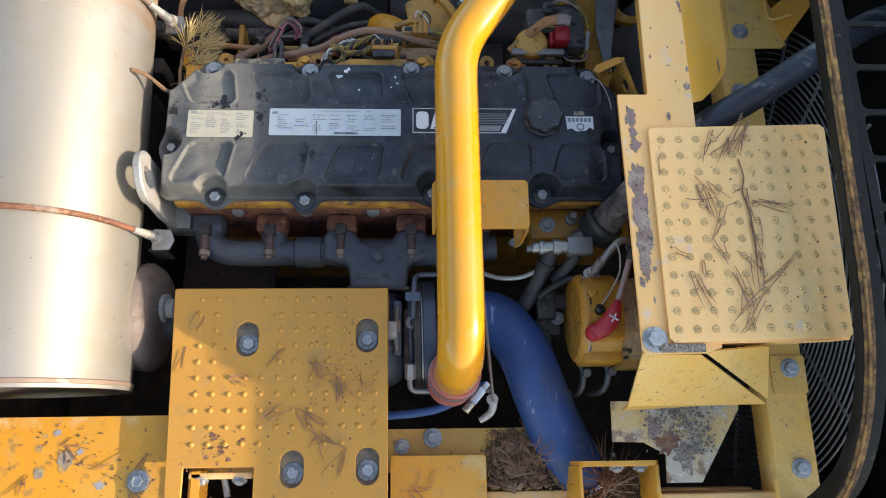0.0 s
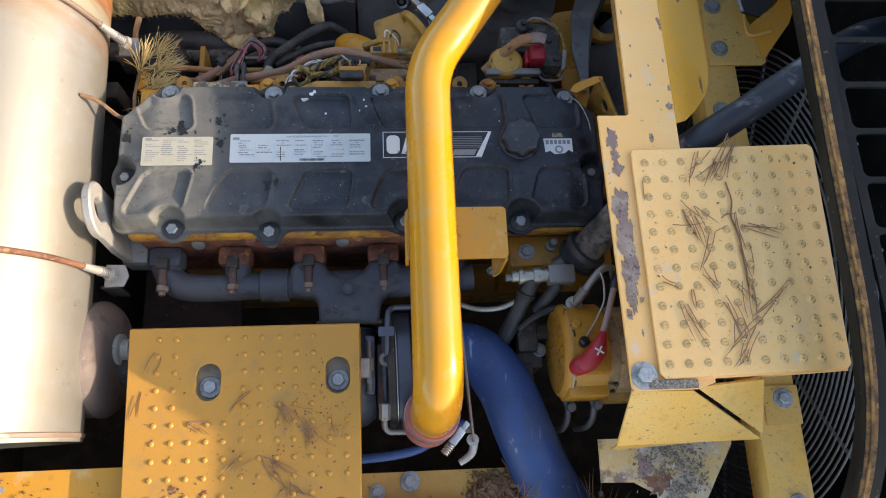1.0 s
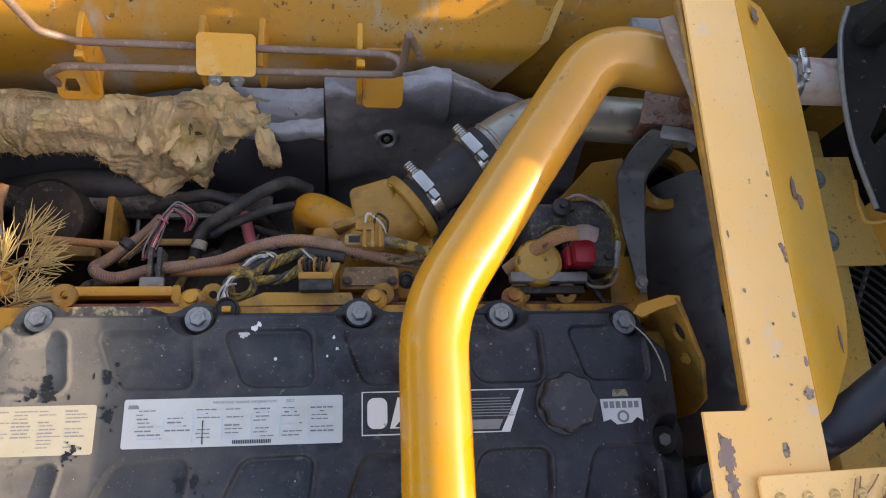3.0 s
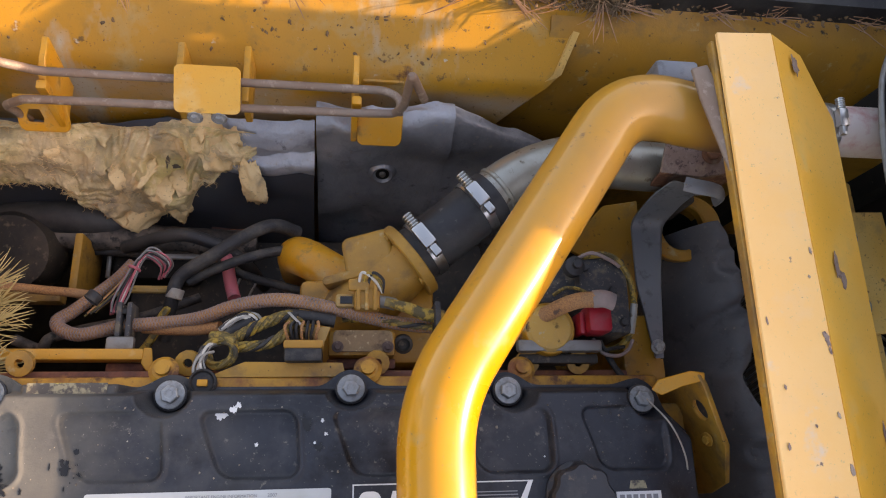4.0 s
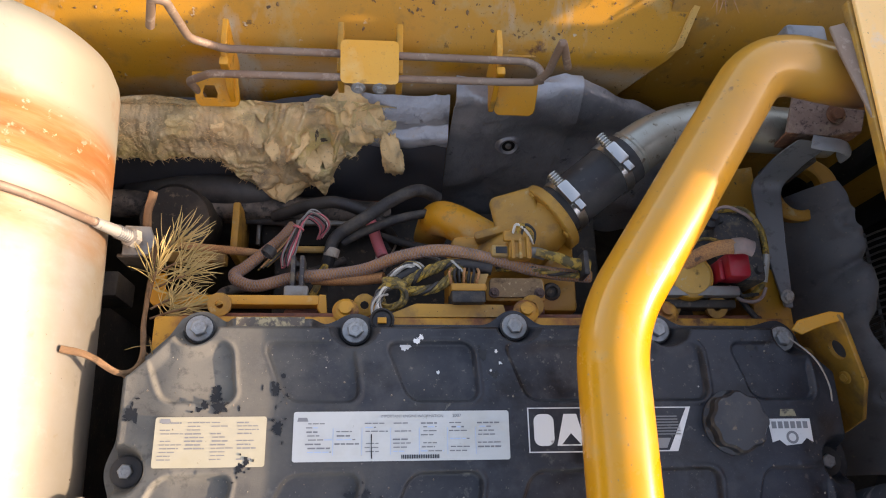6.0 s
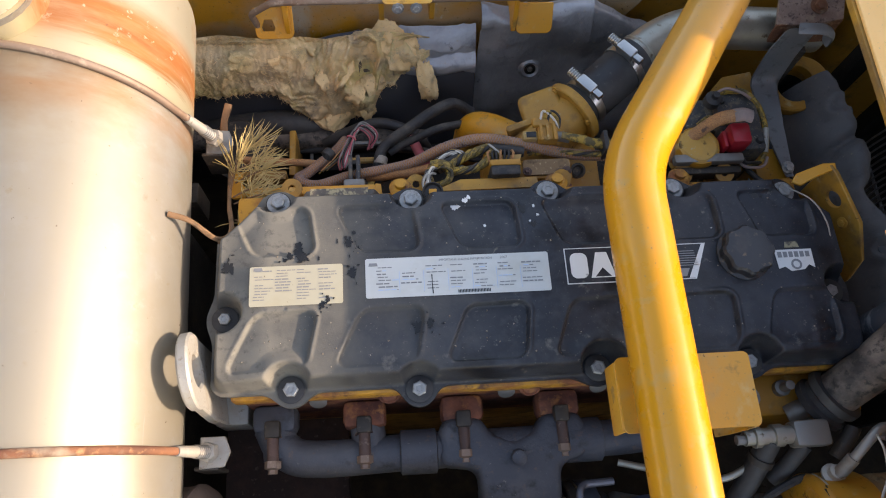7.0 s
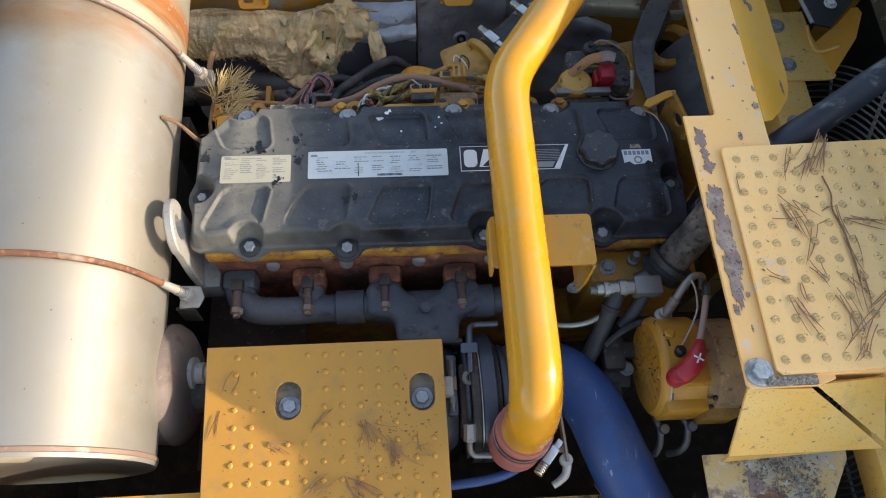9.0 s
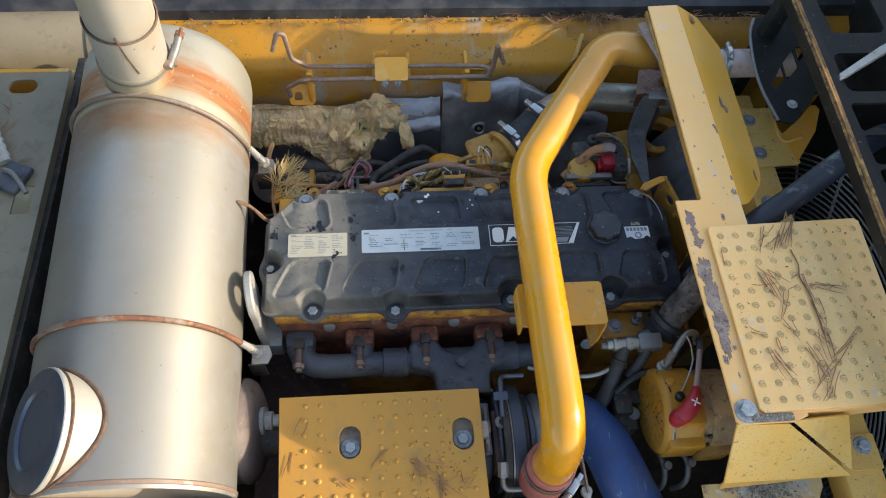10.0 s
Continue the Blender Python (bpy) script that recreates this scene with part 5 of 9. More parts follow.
    part("bar", box(-0.366, -0.250, -0.704, -0.692, 1.412, 1.424, 0.003), M_CREAM, c)
    for x in (-0.345, -0.275):
        bolt(c, (x, -0.706, 1.414), 0.009, (0, -1, 0.5))
    part("hook", tube(smooth_line([(-0.305, -0.70, 1.41), (-0.303, -0.715, 1.40), (-0.30, -0.735, 1.395)]), 0.006), M_GREYSTEEL, c)


def build_right_step():
    t = thing("step_plate", (0.62, -0.3, 1.43), "faded yellow studded step plate strewn with pine needles", "step plate", "step plates")
    out = [(0.458, -0.121), (0.462, -0.116), (0.770, -0.107), (0.778, -0.114), (0.767, -0.484), (0.760, -0.491), (0.468, -0.498), (0.459, -0.490)]
    part("plate", slab(out, 0.005, (), Matrix.Translation((0, 0, 1.668)) @ pose(0, 0, 0, 0, 0, 0), 0.001), M_STEPCREAM, t)
    part("front_flange", sheet([(0.466, -0.497, 1.6625), (0.763, -0.490, 1.6625), (0.760, -0.486, 1.615), (0.62, -0.490, 1.60), (0.48, -0.493, 1.645)], 0.004), M_STEPCREAM, t)
    part("side_flange", sheet([(0.766, -0.482, 1.6625), (0.7775, -0.116, 1.6625), (0.7755, -0.116, 1.61), (0.764, -0.482, 1.61)], 0.004), M_STEPCREAM, t)
    stud = mesh_of("stud", bump_mesh(0.0062, 0.0042, True), M_STUD, angle=60)
    for j in range(12):
        for i in range(10):
            f = j / 11
            x = (0.479 - 0.003 * f) + (0.0310 - 0.0004 * f) * i
            y = -0.140 - 0.0306 * j + (0.0009 - 0.0004 * f) * i
            put("stud", stud, t, Matrix.Translation((x, y, 1.668)))
    for x, y in ((0.53, -0.2), (0.73, -0.2), (0.53, -0.42), (0.73, -0.42)):
        part("leg", box(x - 0.015, x + 0.015, y - 0.015, y + 0.015, 1.43, 1.664, 0.003), M_DIRTY, t)


def build_beam():
    t = thing("frame_beam", (0.5, 0.0, 1.43), "faded yellow folded frame beam with chipped paint", "beam")
    # flat top with a sloping outer face
    top = [(0.411, -0.047), (0.462, -0.047), (0.4665, -0.043), (0.472, 0.518), (0.545, 0.522), (0.548, -0.06), (0.548, -0.505), (0.520, -0.514), (0.420, -0.514), (0.415, -0.508)]
    part("top", slab(top, 0.006, (), Matrix.Translation((0, 0, 1.660)), 0.001), M_CREAM, t)
    part("slope", sheet([(0.5455, 0.520, 1.660), (0.5485, -0.062, 1.660), (0.572, -0.050, 1.646), (0.600, -0.022, 1.630), (0.634, 0.020, 1.610), (0.648, 0.052, 1.600), (0.652, 0.085, 1.600), (0.655, 0.44, 1.600), (0.610, 0.52, 1.62)], 0.005), M_SLOPE, t, "deeper yellow sloping face")
    # lip painted darker than the beam, as the shade below its top
    part("inner_lip", box(0.4660, 0.4718, -0.040, 0.51, 1.641, 1.6535, 0.0015), M_ENGINE, t)
    part("outer_web", box(0.545, 0.551, -0.50, -0.07, 1.44, 1.654, 0.002), M_YELLOW, t)
    # front wedge
    part("front_wedge", sheet([(0.416, -0.514, 1.657), (0.513, -0.516, 1.652), (0.673, -0.588, 1.528), (0.419, -0.590, 1.540)], 0.004), M_DUSTYEL, t, "bent yellow front gusset")
    part("wedge_lip", sheet([(0.419, -0.590, 1.540), (0.673, -0.588, 1.528), (0.668, -0.584, 1.512), (0.414, -0.596, 1.520)], 0.004), M_DIRTY, t)
    part("side_wedge", sheet([(0.520, -0.511, 1.652), (0.640, -0.500, 1.632), (0.676, -0.580, 1.530)], 0.004), M_DUSTYEL, t)
    part("grit_seam", box(0.443, 0.518, -0.513, -0.499, 1.661, 1.667, 0.002), M_GRIT, t, "grit lying along the seam")
    bolt(t, (0.436, -0.491, 1.661), 0.0135, label="large dusty bolt")
    # bare primer patches, where paint has flaked off
    rnd = random.Random(11)
    def flake(x, y, rx, ry, z=1.6606, m=None):
        z += rnd.random() * 0.0012
        blob = ragged(rx, ry, rnd.random() * 50, 64, 0.5)
        part("bare_patch", slab(blob, 0.0008, (), m or Matrix.Translation((x, y, z)) @ pose(0, 0, 0, 0, 0, 3)), M_CHIP, t, "flaked paint down to primer", flat=True)
    for x, y, rx, ry in ((0.4335, -0.215, 0.0125, 0.034), (0.4355, -0.275, 0.0125, 0.055), (0.4350, -0.335, 0.0105, 0.050), (0.4440, -0.325, 0.006, 0.016), (0.4310, -0.368, 0.0065, 0.020), (0.4310, -0.092, 0.0090, 0.018), (0.4330, -0.122, 0.006, 0.010), (0.4345, -0.146, 0.0095, 0.012), (0.4480, -0.372, 0.003, 0.004), (0.4250, -0.395, 0.004, 0.008), (0.4430, -0.425, 0.0016, 0.005), (0.5, -0.09, 0.004, 0.007), (0.544, 0.006, 0.0022, 0.005), (0.543, 0.14, 0.003, 0.007), (0.5405, 0.146, 0.0018, 0.003), (0.544, 0.128, 0.0016, 0.004), (0.540, 0.06, 0.0016, 0.003), (0.542, 0.24, 0.0014, 0.004), (0.484, 0.09, 0.0014, 0.0025), (0.478, 0.03, 0.0016, 0.003), (0.476, 0.16, 0.001, 0.004), (0.535, 0.21, 0.0012, 0.0018), (0.512, 0.05, 0.0012, 0.0016), (0.52, -0.02, 0.0018, 0.0012), (0.54, -0.03, 0.005, 0.006)):
        flake(x, y, rx, ry)
    slope = Matrix.Translation((0.6, 0.25, 1.630)) @ pose(0, 0, 0, 0, 31.5, 0)
    for x, y, rx, ry in ((-0.012, -0.02, 0.005, 0.014), (0.0, -0.035, 0.006, 0.01), (0.047, 0.14, 0.005, 0.022), (0.03, -0.21, 0.003, 0.014), (-0.02, 0.24, 0.008, 0.012), (0.02, 0.0, 0.002, 0.003)):
        flake(0, 0, rx, ry, m=slope @ Matrix.Translation((x, y, 0.0012)))


def build_outer_frame():
    t = thing("frame_rail", (0.77, -0.2, 0.7), "yellow channel frame rail between beam and fan shroud", "beam")
    part("rail", box(0.722, 0.806, -0.86, 0.43, 1.36, 1.430, 0.006), M_DUSTYEL, t)
    part("post", box(0.735, 0.795, -0.06, 0.02, 0.66, 1.365, 0.004), M_DIRTY, t)
    part("post", box(0.735, 0.795, -0.85, -0.78, 0.66, 1.365, 0.004), M_DIRTY, t)
    part("pad", slab(rounded(0.738, 0.806, -0.562, -0.49, 0.004), 0.004, (), Matrix.Translation((0, 0, 1.4345))), M_DUSTYEL, t)
    for p in ((0.775, -0.514, 1.434), (0.772, -0.70, 1.4305), (0.756, 0.086, 1.4305)):
        bolt(t, p, 0.0120, spin=p[1] * 100)
    b = thing("hood_bracket", (0.79, 0.28, 1.43), "yellow hinge bracket bolted to the frame rail", "bracket")
    part("base", slab([(0.748, 0.375), (0.842, 0.378), (0.846, 0.31), (0.872, 0.20), (0.862, 0.192), (0.745, 0.190)], 0.006, (), Matrix.Translation((0, 0, 1.4365))), M_DUSTYEL, b)
    part("wing", sheet([(0.848, 0.289, 1.4365), (0.896, 0.321, 1.4600), (0.922, 0.346, 1.4800), (0.936, 0.346, 1.4820), (0.943, 0.332, 1.4800), (0.926, 0.280, 1.4600), (0.865, 0.201, 1.4365)], 0.005), M_YELLOW, b)
    part("wing_foot", sheet([(0.827, 0.338, 1.4368), (0.848, 0.285, 1.4368), (0.865, 0.201, 1.4368), (0.764, 0.199, 1.4368)], 0.005), M_DUSTYEL, b)
    part("bead", tube(smooth_line([(0.842, 0.335, 1.438), (0.838, 0.285, 1.440), (0.848, 0.262, 1.440), (0.885, 0.262, 1.455)], 8), 0.0035, 8), M_DUSTYEL, b)
    for p in ((0.772, 0.337, 1.4368), (0.772, 0.231, 1.4368)):
        bolt(b, p, 0.0120, spin=p[1] * 200)


def build_shroud():
    t = thing("fan_shroud", (0.74, -0.2, 0.66), "black fan shroud with a brown foam sealing strip", "shroud")
    rim = fillet([(0, 0.545, 1.797), (0, 0.10, 1.785), (0, -0.13, 1.773), (0, -0.43, 1.760), (0, -0.54, 1.741), (0, -0.64, 1.70), (0, -0.73, 1.63), (0, -0.80, 1.50), (0, -0.84, 1.33), (0, -0.84, 1.10)], 0.08, 8)
    def ribbon(x0, x1, z0, z1):
        bm = bmesh.new()
        rings = []
        for i, p in enumerate(rim):
            d = (rim[min(i + 1, len(rim) - 1)] - rim[max(i - 1, 0)]).normalized()
            nrm = Vector((0, d.z, -d.y))
            if nrm.z < 0 and i < 10:
                nrm = -nrm
            if i and nrm.dot(prev) < 0:
                nrm = -nrm
            prev = nrm
            rings.append([bm.verts.new(Vector((x, 0, 0)) + p + nrm * h) for x, h in ((x0, z0), (x0, z1), (x1, z1), (x1, z0))])
        for a, b in zip(rings, rings[1:]):
            for k in range(4):
                bm.faces.new((a[k], a[(k + 1) % 4], b[(k + 1) % 4], b[k]))
        bm.faces.new(rings[0])
        bm.faces.new(rings[-1][::-1])
        bmesh.ops.recalc_face_normals(bm, faces=bm.faces[:])
        return bm
    part("lip", ribbon(0.7285, 0.731, -0.008, 0.0), M_BLACK, t)
    part("sealing_strip", ribbon(0.7315, 0.7360, -0.008, 0.003), M_FOAM, t, "torn brown foam strip")
    part("sealing_strip", ribbon(0.7364, 0.7400, -0.010, 0.006), M_FOAMTAN, t, "tan layer of the foam strip")
    part("sealing_strip", ribbon(0.7404, 0.7475, -0.010, 0.004), M_FOAM, t, "torn brown foam strip")
    part("band", ribbon(0.7480, 0.770, -0.05, -0.004), M_BLACK, t)
    # slotted deck over the fan
    slots = [rounded(0.792, 1.10, -0.375 + 0.084 * k, -0.375 + 0.084 * k + 0.074, 0.010, 3) for k in range(6)]
    part("deck", slab([(0.776, -0.42), (1.16, -0.42), (1.16, 0.545), (0.776, 0.545)], 0.006, slots + [rounded(0.80, 0.93, 0.15, 0.26, 0.02, 3), rounded(0.82, 0.95, 0.32, 0.5, 0.02, 3)], Matrix.Translation((0, 0, 1.758))), M_BLACK, t, "slotted black deck")
    part("deck_bar", plate([(0.786, 0.176, 1.7655), (0.790, 0.194, 1.7655), (0.912, 0.272, 1.7655), (1.15, 0.40, 1.7655), (1.15, 0.375, 1.7655), (0.912, 0.250, 1.7655)], 0.012), M_CASTALU, t, "pale edge bar")
    part("leg", box(0.76, 0.80, -0.845, -0.80, 0.66, 1.12, 0.004), M_BLACK, t)
    part("leg", box(0.80, 0.84, 0.505, 0.54, 0.66, 1.74, 0.004), M_BLACK, t)
    s = thing("baffle_plate", (0.80, 0.30, 1.44), "black sheet baffle with slanted cut-outs", "panel")
    out = [(0.800, 0.225), (0.764, 0.235), (0.752, 0.33), (0.756, 0.42), (0.775, 0.52), (0.80, 0.575), (0.86, 0.60), (1.0, 0.60), (1.0, 0.33), (0.93, 0.325), (0.885, 0.318), (0.858, 0.285)]
    cuts = [[(0.783, 0.349), (0.825, 0.412), (0.822, 0.367), (0.787, 0.336)], [(0.832, 0.420), (0.872, 0.465), (0.869, 0.407), (0.827, 0.363)], [(0.881, 0.473), (0.921, 0.475), (0.877, 0.423)]]
    part("sheet", slab(out, 0.004, cuts, Matrix.Translation((0, 0, 1.56)) @ pose(0, 0, 0, 0, 0, 0)), M_BLACK, s)
    # pale grey tube paints the light caught along the black sheet's edge
    part("lip", tube(smooth_line([(0.764, 0.235, 1.561), (0.752, 0.33, 1.561), (0.756, 0.42, 1.561), (0.775, 0.52, 1.561), (0.80, 0.575, 1.561)], 6), 0.004, 8), M_GREYSTEEL, s, "pale lip coloured as a lit edge")
    part("stay", box(0.93, 0.97, 0.46, 0.50, 0.66, 1.557, 0.003), M_BLACK, s)
    bolt(s, (0.815, 0.285, 1.560), 0.0085, material=M_CASTALU)
    # guard of wire rings
    g = thing("fan_guard", (0.92, -0.17, 0.66), "black wire fan guard of concentric rings", "fan guard")
    c = Vector((0.92, -0.17, 0.99))
    for k in range(32):
        r = 0.14 + 0.0145 * k
        n = 64
        line = [c + Vector((0, r * math.cos(a), r * math.sin(a))) for a in np.linspace(radians(-30), radians(210), n)]
        part("ring", tube(line, 0.0024, 6), M_GUARD, g)
    for a in np.linspace(radians(-20), radians(200), 12):
        w = Vector((0, math.cos(a), math.sin(a)))
        part("spoke", tube([c + w * 0.12 + Vector((0.005, 0, 0)), c + w * 0.35 + Vector((0.005, 0, 0)), c + w * 0.60 + Vector((0.005, 0, 0))], 0.004, 6), M_GUARD, g)
    part("foot", box(0.90, 0.94, -0.2, -0.14, 0.661, 0.90, 0.004), M_BLACK, g)
    part("hub", lathe([(0, -0.01), (0.13, -0.01), (0.13, 0.01), (0, 0.01)], 24, at(c, (1, 0, 0))), M_SHIELD, g)


def build_hoses():
    t = thing("radiator_hose", (0.5, -0.13, 1.40), "scuffed black rubber radiator hose", "hose")
    part("hose", tube(smooth_line([(0.50, -0.13, 1.42), (0.55, -0.10, 1.54), (0.610, -0.065, 1.588), (0.71, -0.005, 1.59), (0.85, 0.085, 1.59), (1.0, 0.18, 1.56), (1.17, 0.25, 1.5)], 8), 0.027, 20, wobble=0.02), M_SCUFF, t)
    clamp(t, (0.556, -0.097, 1.548), (0.55, 0.35, 0.75), 0.028, (0.2, -0.9, 0.3))
    t = thing("intake_hose", (0.3, -0.55, 1.1), "blue silicone intake hose", "hose")
    part("hose", tube(smooth_line([(0.10, -0.405, 1.29), (0.165, -0.385, 1.315), (0.225, -0.40, 1.33), (0.272, -0.465, 1.335), (0.305, -0.55, 1.325), (0.345, -0.64, 1.30), (0.40, -0.72, 1.26), (0.46, -0.79, 1.20)], 8), lambda f: 0.052 + 0.008 * f, 28, wobble=0.012), M_BLUE, t)
    clamp(t, (0.40, -0.715, 1.263), (0.5, -0.6, -0.35), 0.0595, (0.6, 0.6, 0.6))
    t = thing("boost_hose", (0.18, 0.35, 1.36), "black rubber sleeve with two steel clamps", "hose")
    a, b = Vector((0.130, 0.312, 1.372)), Vector((0.245, 0.402, 1.392))
    w = (b - a).normalized()
    part("sleeve", tube([a, a + w * 0.03, a + w * 0.07, a + w * 0.11, b], 0.0425, 28), M_RUBBER, t)
    clamp(t, a + w * 0.022, w, 0.043, (-0.25, -0.1, 1), 0.015, None, 1.35)
    clamp(t, a + w * 0.118, w, 0.043, (-0.25, -0.1, 1), 0.015, None, 1.35)
    t = thing("intake_tube", (0.36, 0.46, 1.36), "dull silver intake tube", "pipe")
    part("tube", tube(fillet([tuple(b - w * 0.03), tuple(b + w * 0.05), (0.36, 0.462, 1.40), (0.60, 0.46, 1.38)], 0.10), 0.0385, 28), M_TUBE, t)
    part("bead", lathe([(0.0385, -0.004), (0.0405, -0.002), (0.0405, 0.002), (0.0385, 0.004)], 28, at(b + w * 0.012, w)), M_TUBE, t)
    t = thing("intake_elbow", (0.08, 0.28, 1.25), "yellow cast intake elbow", "engine part")
    part("neck", tube(smooth_line([tuple(a + w * 0.01), (0.10, 0.285, 1.365), (0.06, 0.25, 1.345), (0.02, 0.225, 1.30)], 6), lambda f: 0.040 + 0.014 * f, 24), M_ENGINE, t)
    part("flange", lathe([(0, -0.014), (0.056, -0.014), (0.058, -0.012), (0.058, 0.0), (0.056, 0.002), (0, 0.002)], 36, at(a - w * 0.002, w)), M_ENGINE, t)
    m = Matrix.Translation((0.062, 0.312, 1.396)) @ pose(0, 0, 0, -8, -16, 12)
    part("boss", slab(rounded(-0.036, 0.036, -0.036, 0.030, 0.012), 0.045, (), m, 0.008, 3), M_ENGINE, t)
    part("rib", slab(rounded(-0.070, -0.010, -0.034, -0.020, 0.006), 0.03, (), m, 0.004, 2), M_ENGINE, t)
    for q in (40, 140, 220, 320):
        d = at(a, w) @ Vector((0.050 * math.cos(radians(q)), 0.050 * math.sin(radians(q)), -0.014))
        bolt(t, d, 0.006, -w, material=M_ENGINE)
    part("foot", box(-0.03, 0.16, 0.16, 0.28, 1.22, 1.36, 0.01), M_GRIMSHADEYEL, t)
    part("block", box(0.012, 0.10, 0.165, 0.20, 1.33, 1.402, 0.004), M_GRIMSHADEYEL, t)
    part("block_cover", slab(rounded(0.018, 0.096, 0.170, 0.198, 0.006), 0.004, (), Matrix.Translation((0, 0, 1.407))), M_DUSTYENG, t, "dust-caked cover")
    for x in (0.024, 0.090):
        bolt(t, (x, 0.176, 1.4072), 0.005, material=M_CORE)
    part("side_plate", box(0.010, 0.102, 0.150, 0.164, 1.33, 1.385, 0.003), M_REDRUST, t)
    part("plug", lathe([(0.0, 0.0), (0.013, 0), (0.013, 0.010), (0.009, 0.012), (0.007, 0.006), (0, 0.006)], 14, at((0.112, 0.185, 1.385), (0, -0.4, 1))), M_DARK, t)
    solo("breather_elbow", tube(fillet([(-0.045, 0.36, 1.12), (-0.042, 0.345, 1.285), (0.05, 0.285, 1.30)], 0.06), 0.030, 24), M_YELLOW, "smooth yellow pipe elbow", "pipe")
    t = thing("hose_tail", (0.45, -0.18, 1.36), "dusty dark pipe with a rubber collar", "pipe")
    part("pipe", tube([Vector((0.425, -0.222, 1.41)), Vector((0.47, -0.185, 1.475)), Vector((0.515, -0.14, 1.54))], 0.032, 22), M_DUSTYHOSE, t)
    part("collar", lathe([(0.033, -0.012), (0.042, -0.01), (0.043, 0.0), (0.037, 0.004), (0.037, 0.012), (0.043, 0.016), (0.043, 0.028), (0.033, 0.03)], 26, at((0.425, -0.222, 1.405), (0.5, 0.4, 0.75))), M_RUBBER, t)
    part("spring", tube([Vector((0.428, -0.30, 1.40)), Vector((0.45, -0.27, 1.415)), Vector((0.455, -0.26, 1.418))], 0.011, 12), M_DARK, t)
    part("stub", tube([Vector((0.38, -0.235, 1.38)), Vector((0.41, -0.225, 1.395)), Vector((0.425, -0.222, 1.40))], 0.016, 12), M_GREYSTEEL, t)


def build_manifold_and_turbo():
    t = thing("exhaust_manifold", (-0.1, -0.24, 1.2), "blue-grey cast iron exhaust manifold", "engine part")
    part("log", tube(smooth_line([(-0.395, -0.20, 1.335), (-0.375, -0.235, 1.335), (-0.33, -0.252, 1.335), (-0.18, -0.25, 1.335), (0.10, -0.247, 1.335), (0.22, -0.24, 1.335)], 6), 0.027, 22), M_IRON, t)
    part("joint", lathe([(0.028, -0.028), (0.033, -0.026), (0.033, 0.026), (0.028, 0.028)], 24, at((-0.175, -0.25, 1.335), (1, 0, 0))), M_IRON, t)
    part("joint", lathe([(0.028, -0.028), (0.033, -0.026), (0.033, 0.026), (0.028, 0.028)], 24, at((0.075, -0.247, 1.335), (1, 0, 0))), M_IRON, t)
    cast = [(-0.145, -0.226), (-0.137, -0.206), (-0.082, -0.206), (-0.066, -0.232), (-0.034, -0.243), (-0.002, -0.232), (0.014, -0.206), (0.068, -0.206), (0.078, -0.226), (0.078, -0.270), (0.034, -0.282), (0.030, -0.338), (-0.086, -0.338), (-0.090, -0.282), (-0.145, -0.274)]
    part("collector", slab(cast, 0.060, (), Matrix.Translation((0, 0, 1.366)), 0.013, 3), M_IRON, t)
    part("gasket", box(-0.092, 0.036, -0.338, -0.328, 1.300, 1.362, 0.004), M_DARK, t)
    part("boss", lathe([(0, 0), (0.011, 0), (0.011, 0.012), (0.007, 0.015), (0, 0.015)], 14, at((-0.030, -0.268, 1.370), (0, -0.3, 1))), M_IRON, t)
    part("outlet", tube(smooth_line([(-0.025, -0.25, 1.33), (-0.027, -0.285, 1.32), (-0.028, -0.325, 1.30), (-0.028, -0.35, 1.27)], 6), lambda f: 0.056 - 0.003 * math.sin(3 * f), 22, flat=0.72), M_IRON, t)
    part("flange", box(-0.085, 0.03, -0.345, -0.305, 1.27, 1.305, 0.006), M_IRON, t)
    for k, x in enumerate((-0.387, -0.254, -0.107, 0.040, 0.18)):
        part("port_flange", box(x - 0.032, x + 0.032, -0.213, -0.172, 1.31, 1.362, 0.010), M_REDRUST if k else M_IRON, t, "rusty port flange")
        part("runner", tube(smooth_line([(x, -0.19, 1.335), (x + 0.004, -0.215, 1.335), (x + 0.008, -0.25, 1.335)], 4), 0.026, 16), M_IRON, t)
        part("clip", box(x - 0.011, x + 0.011, -0.222, -0.198, 1.352, 1.378, 0.003), M_DARK, t)
        bolt(t, (x, -0.222, 1.352), 0.0095, (0, -1, 0.35), material=M_CORE)
        part("stud", tube([Vector((x, -0.218, 1.366)), Vector((x, -0.235, 1.366)), Vector((x, -0.258, 1.362))], 0.0085, 10), M_CORE, t)
        part("nut", lathe([(0, 0), (0.012, 0), (0.012, 0.010), (0.007, 0.012), (0.007, 0.018), (0, 0.018)], 6, at((x, -0.254, 1.362), (0, -1, 0))), M_BROWNSTEEL, t)
    t = thing("turbocharger", (0.05, -0.42, 1.15), "dark turbocharger with bright machined rings", "turbocharger")
    w = Vector((1, 0.02, 0))
    c = Vector((0.0, -0.425, 1.275))
    part("turbine_housing", lathe([(0, -0.11), (0.07, -0.11), (0.10, -0.08), (0.108, -0.04), (0.10, 0.0), (0.085, 0.02), (0.06, 0.025)], 36, at(c, w)), M_IRON, t)
    part("bearing_housing", lathe([(0.06, 0.0), (0.055, 0.07), (0.07, 0.075)], 28, at(c, w)), M_DARK, t)
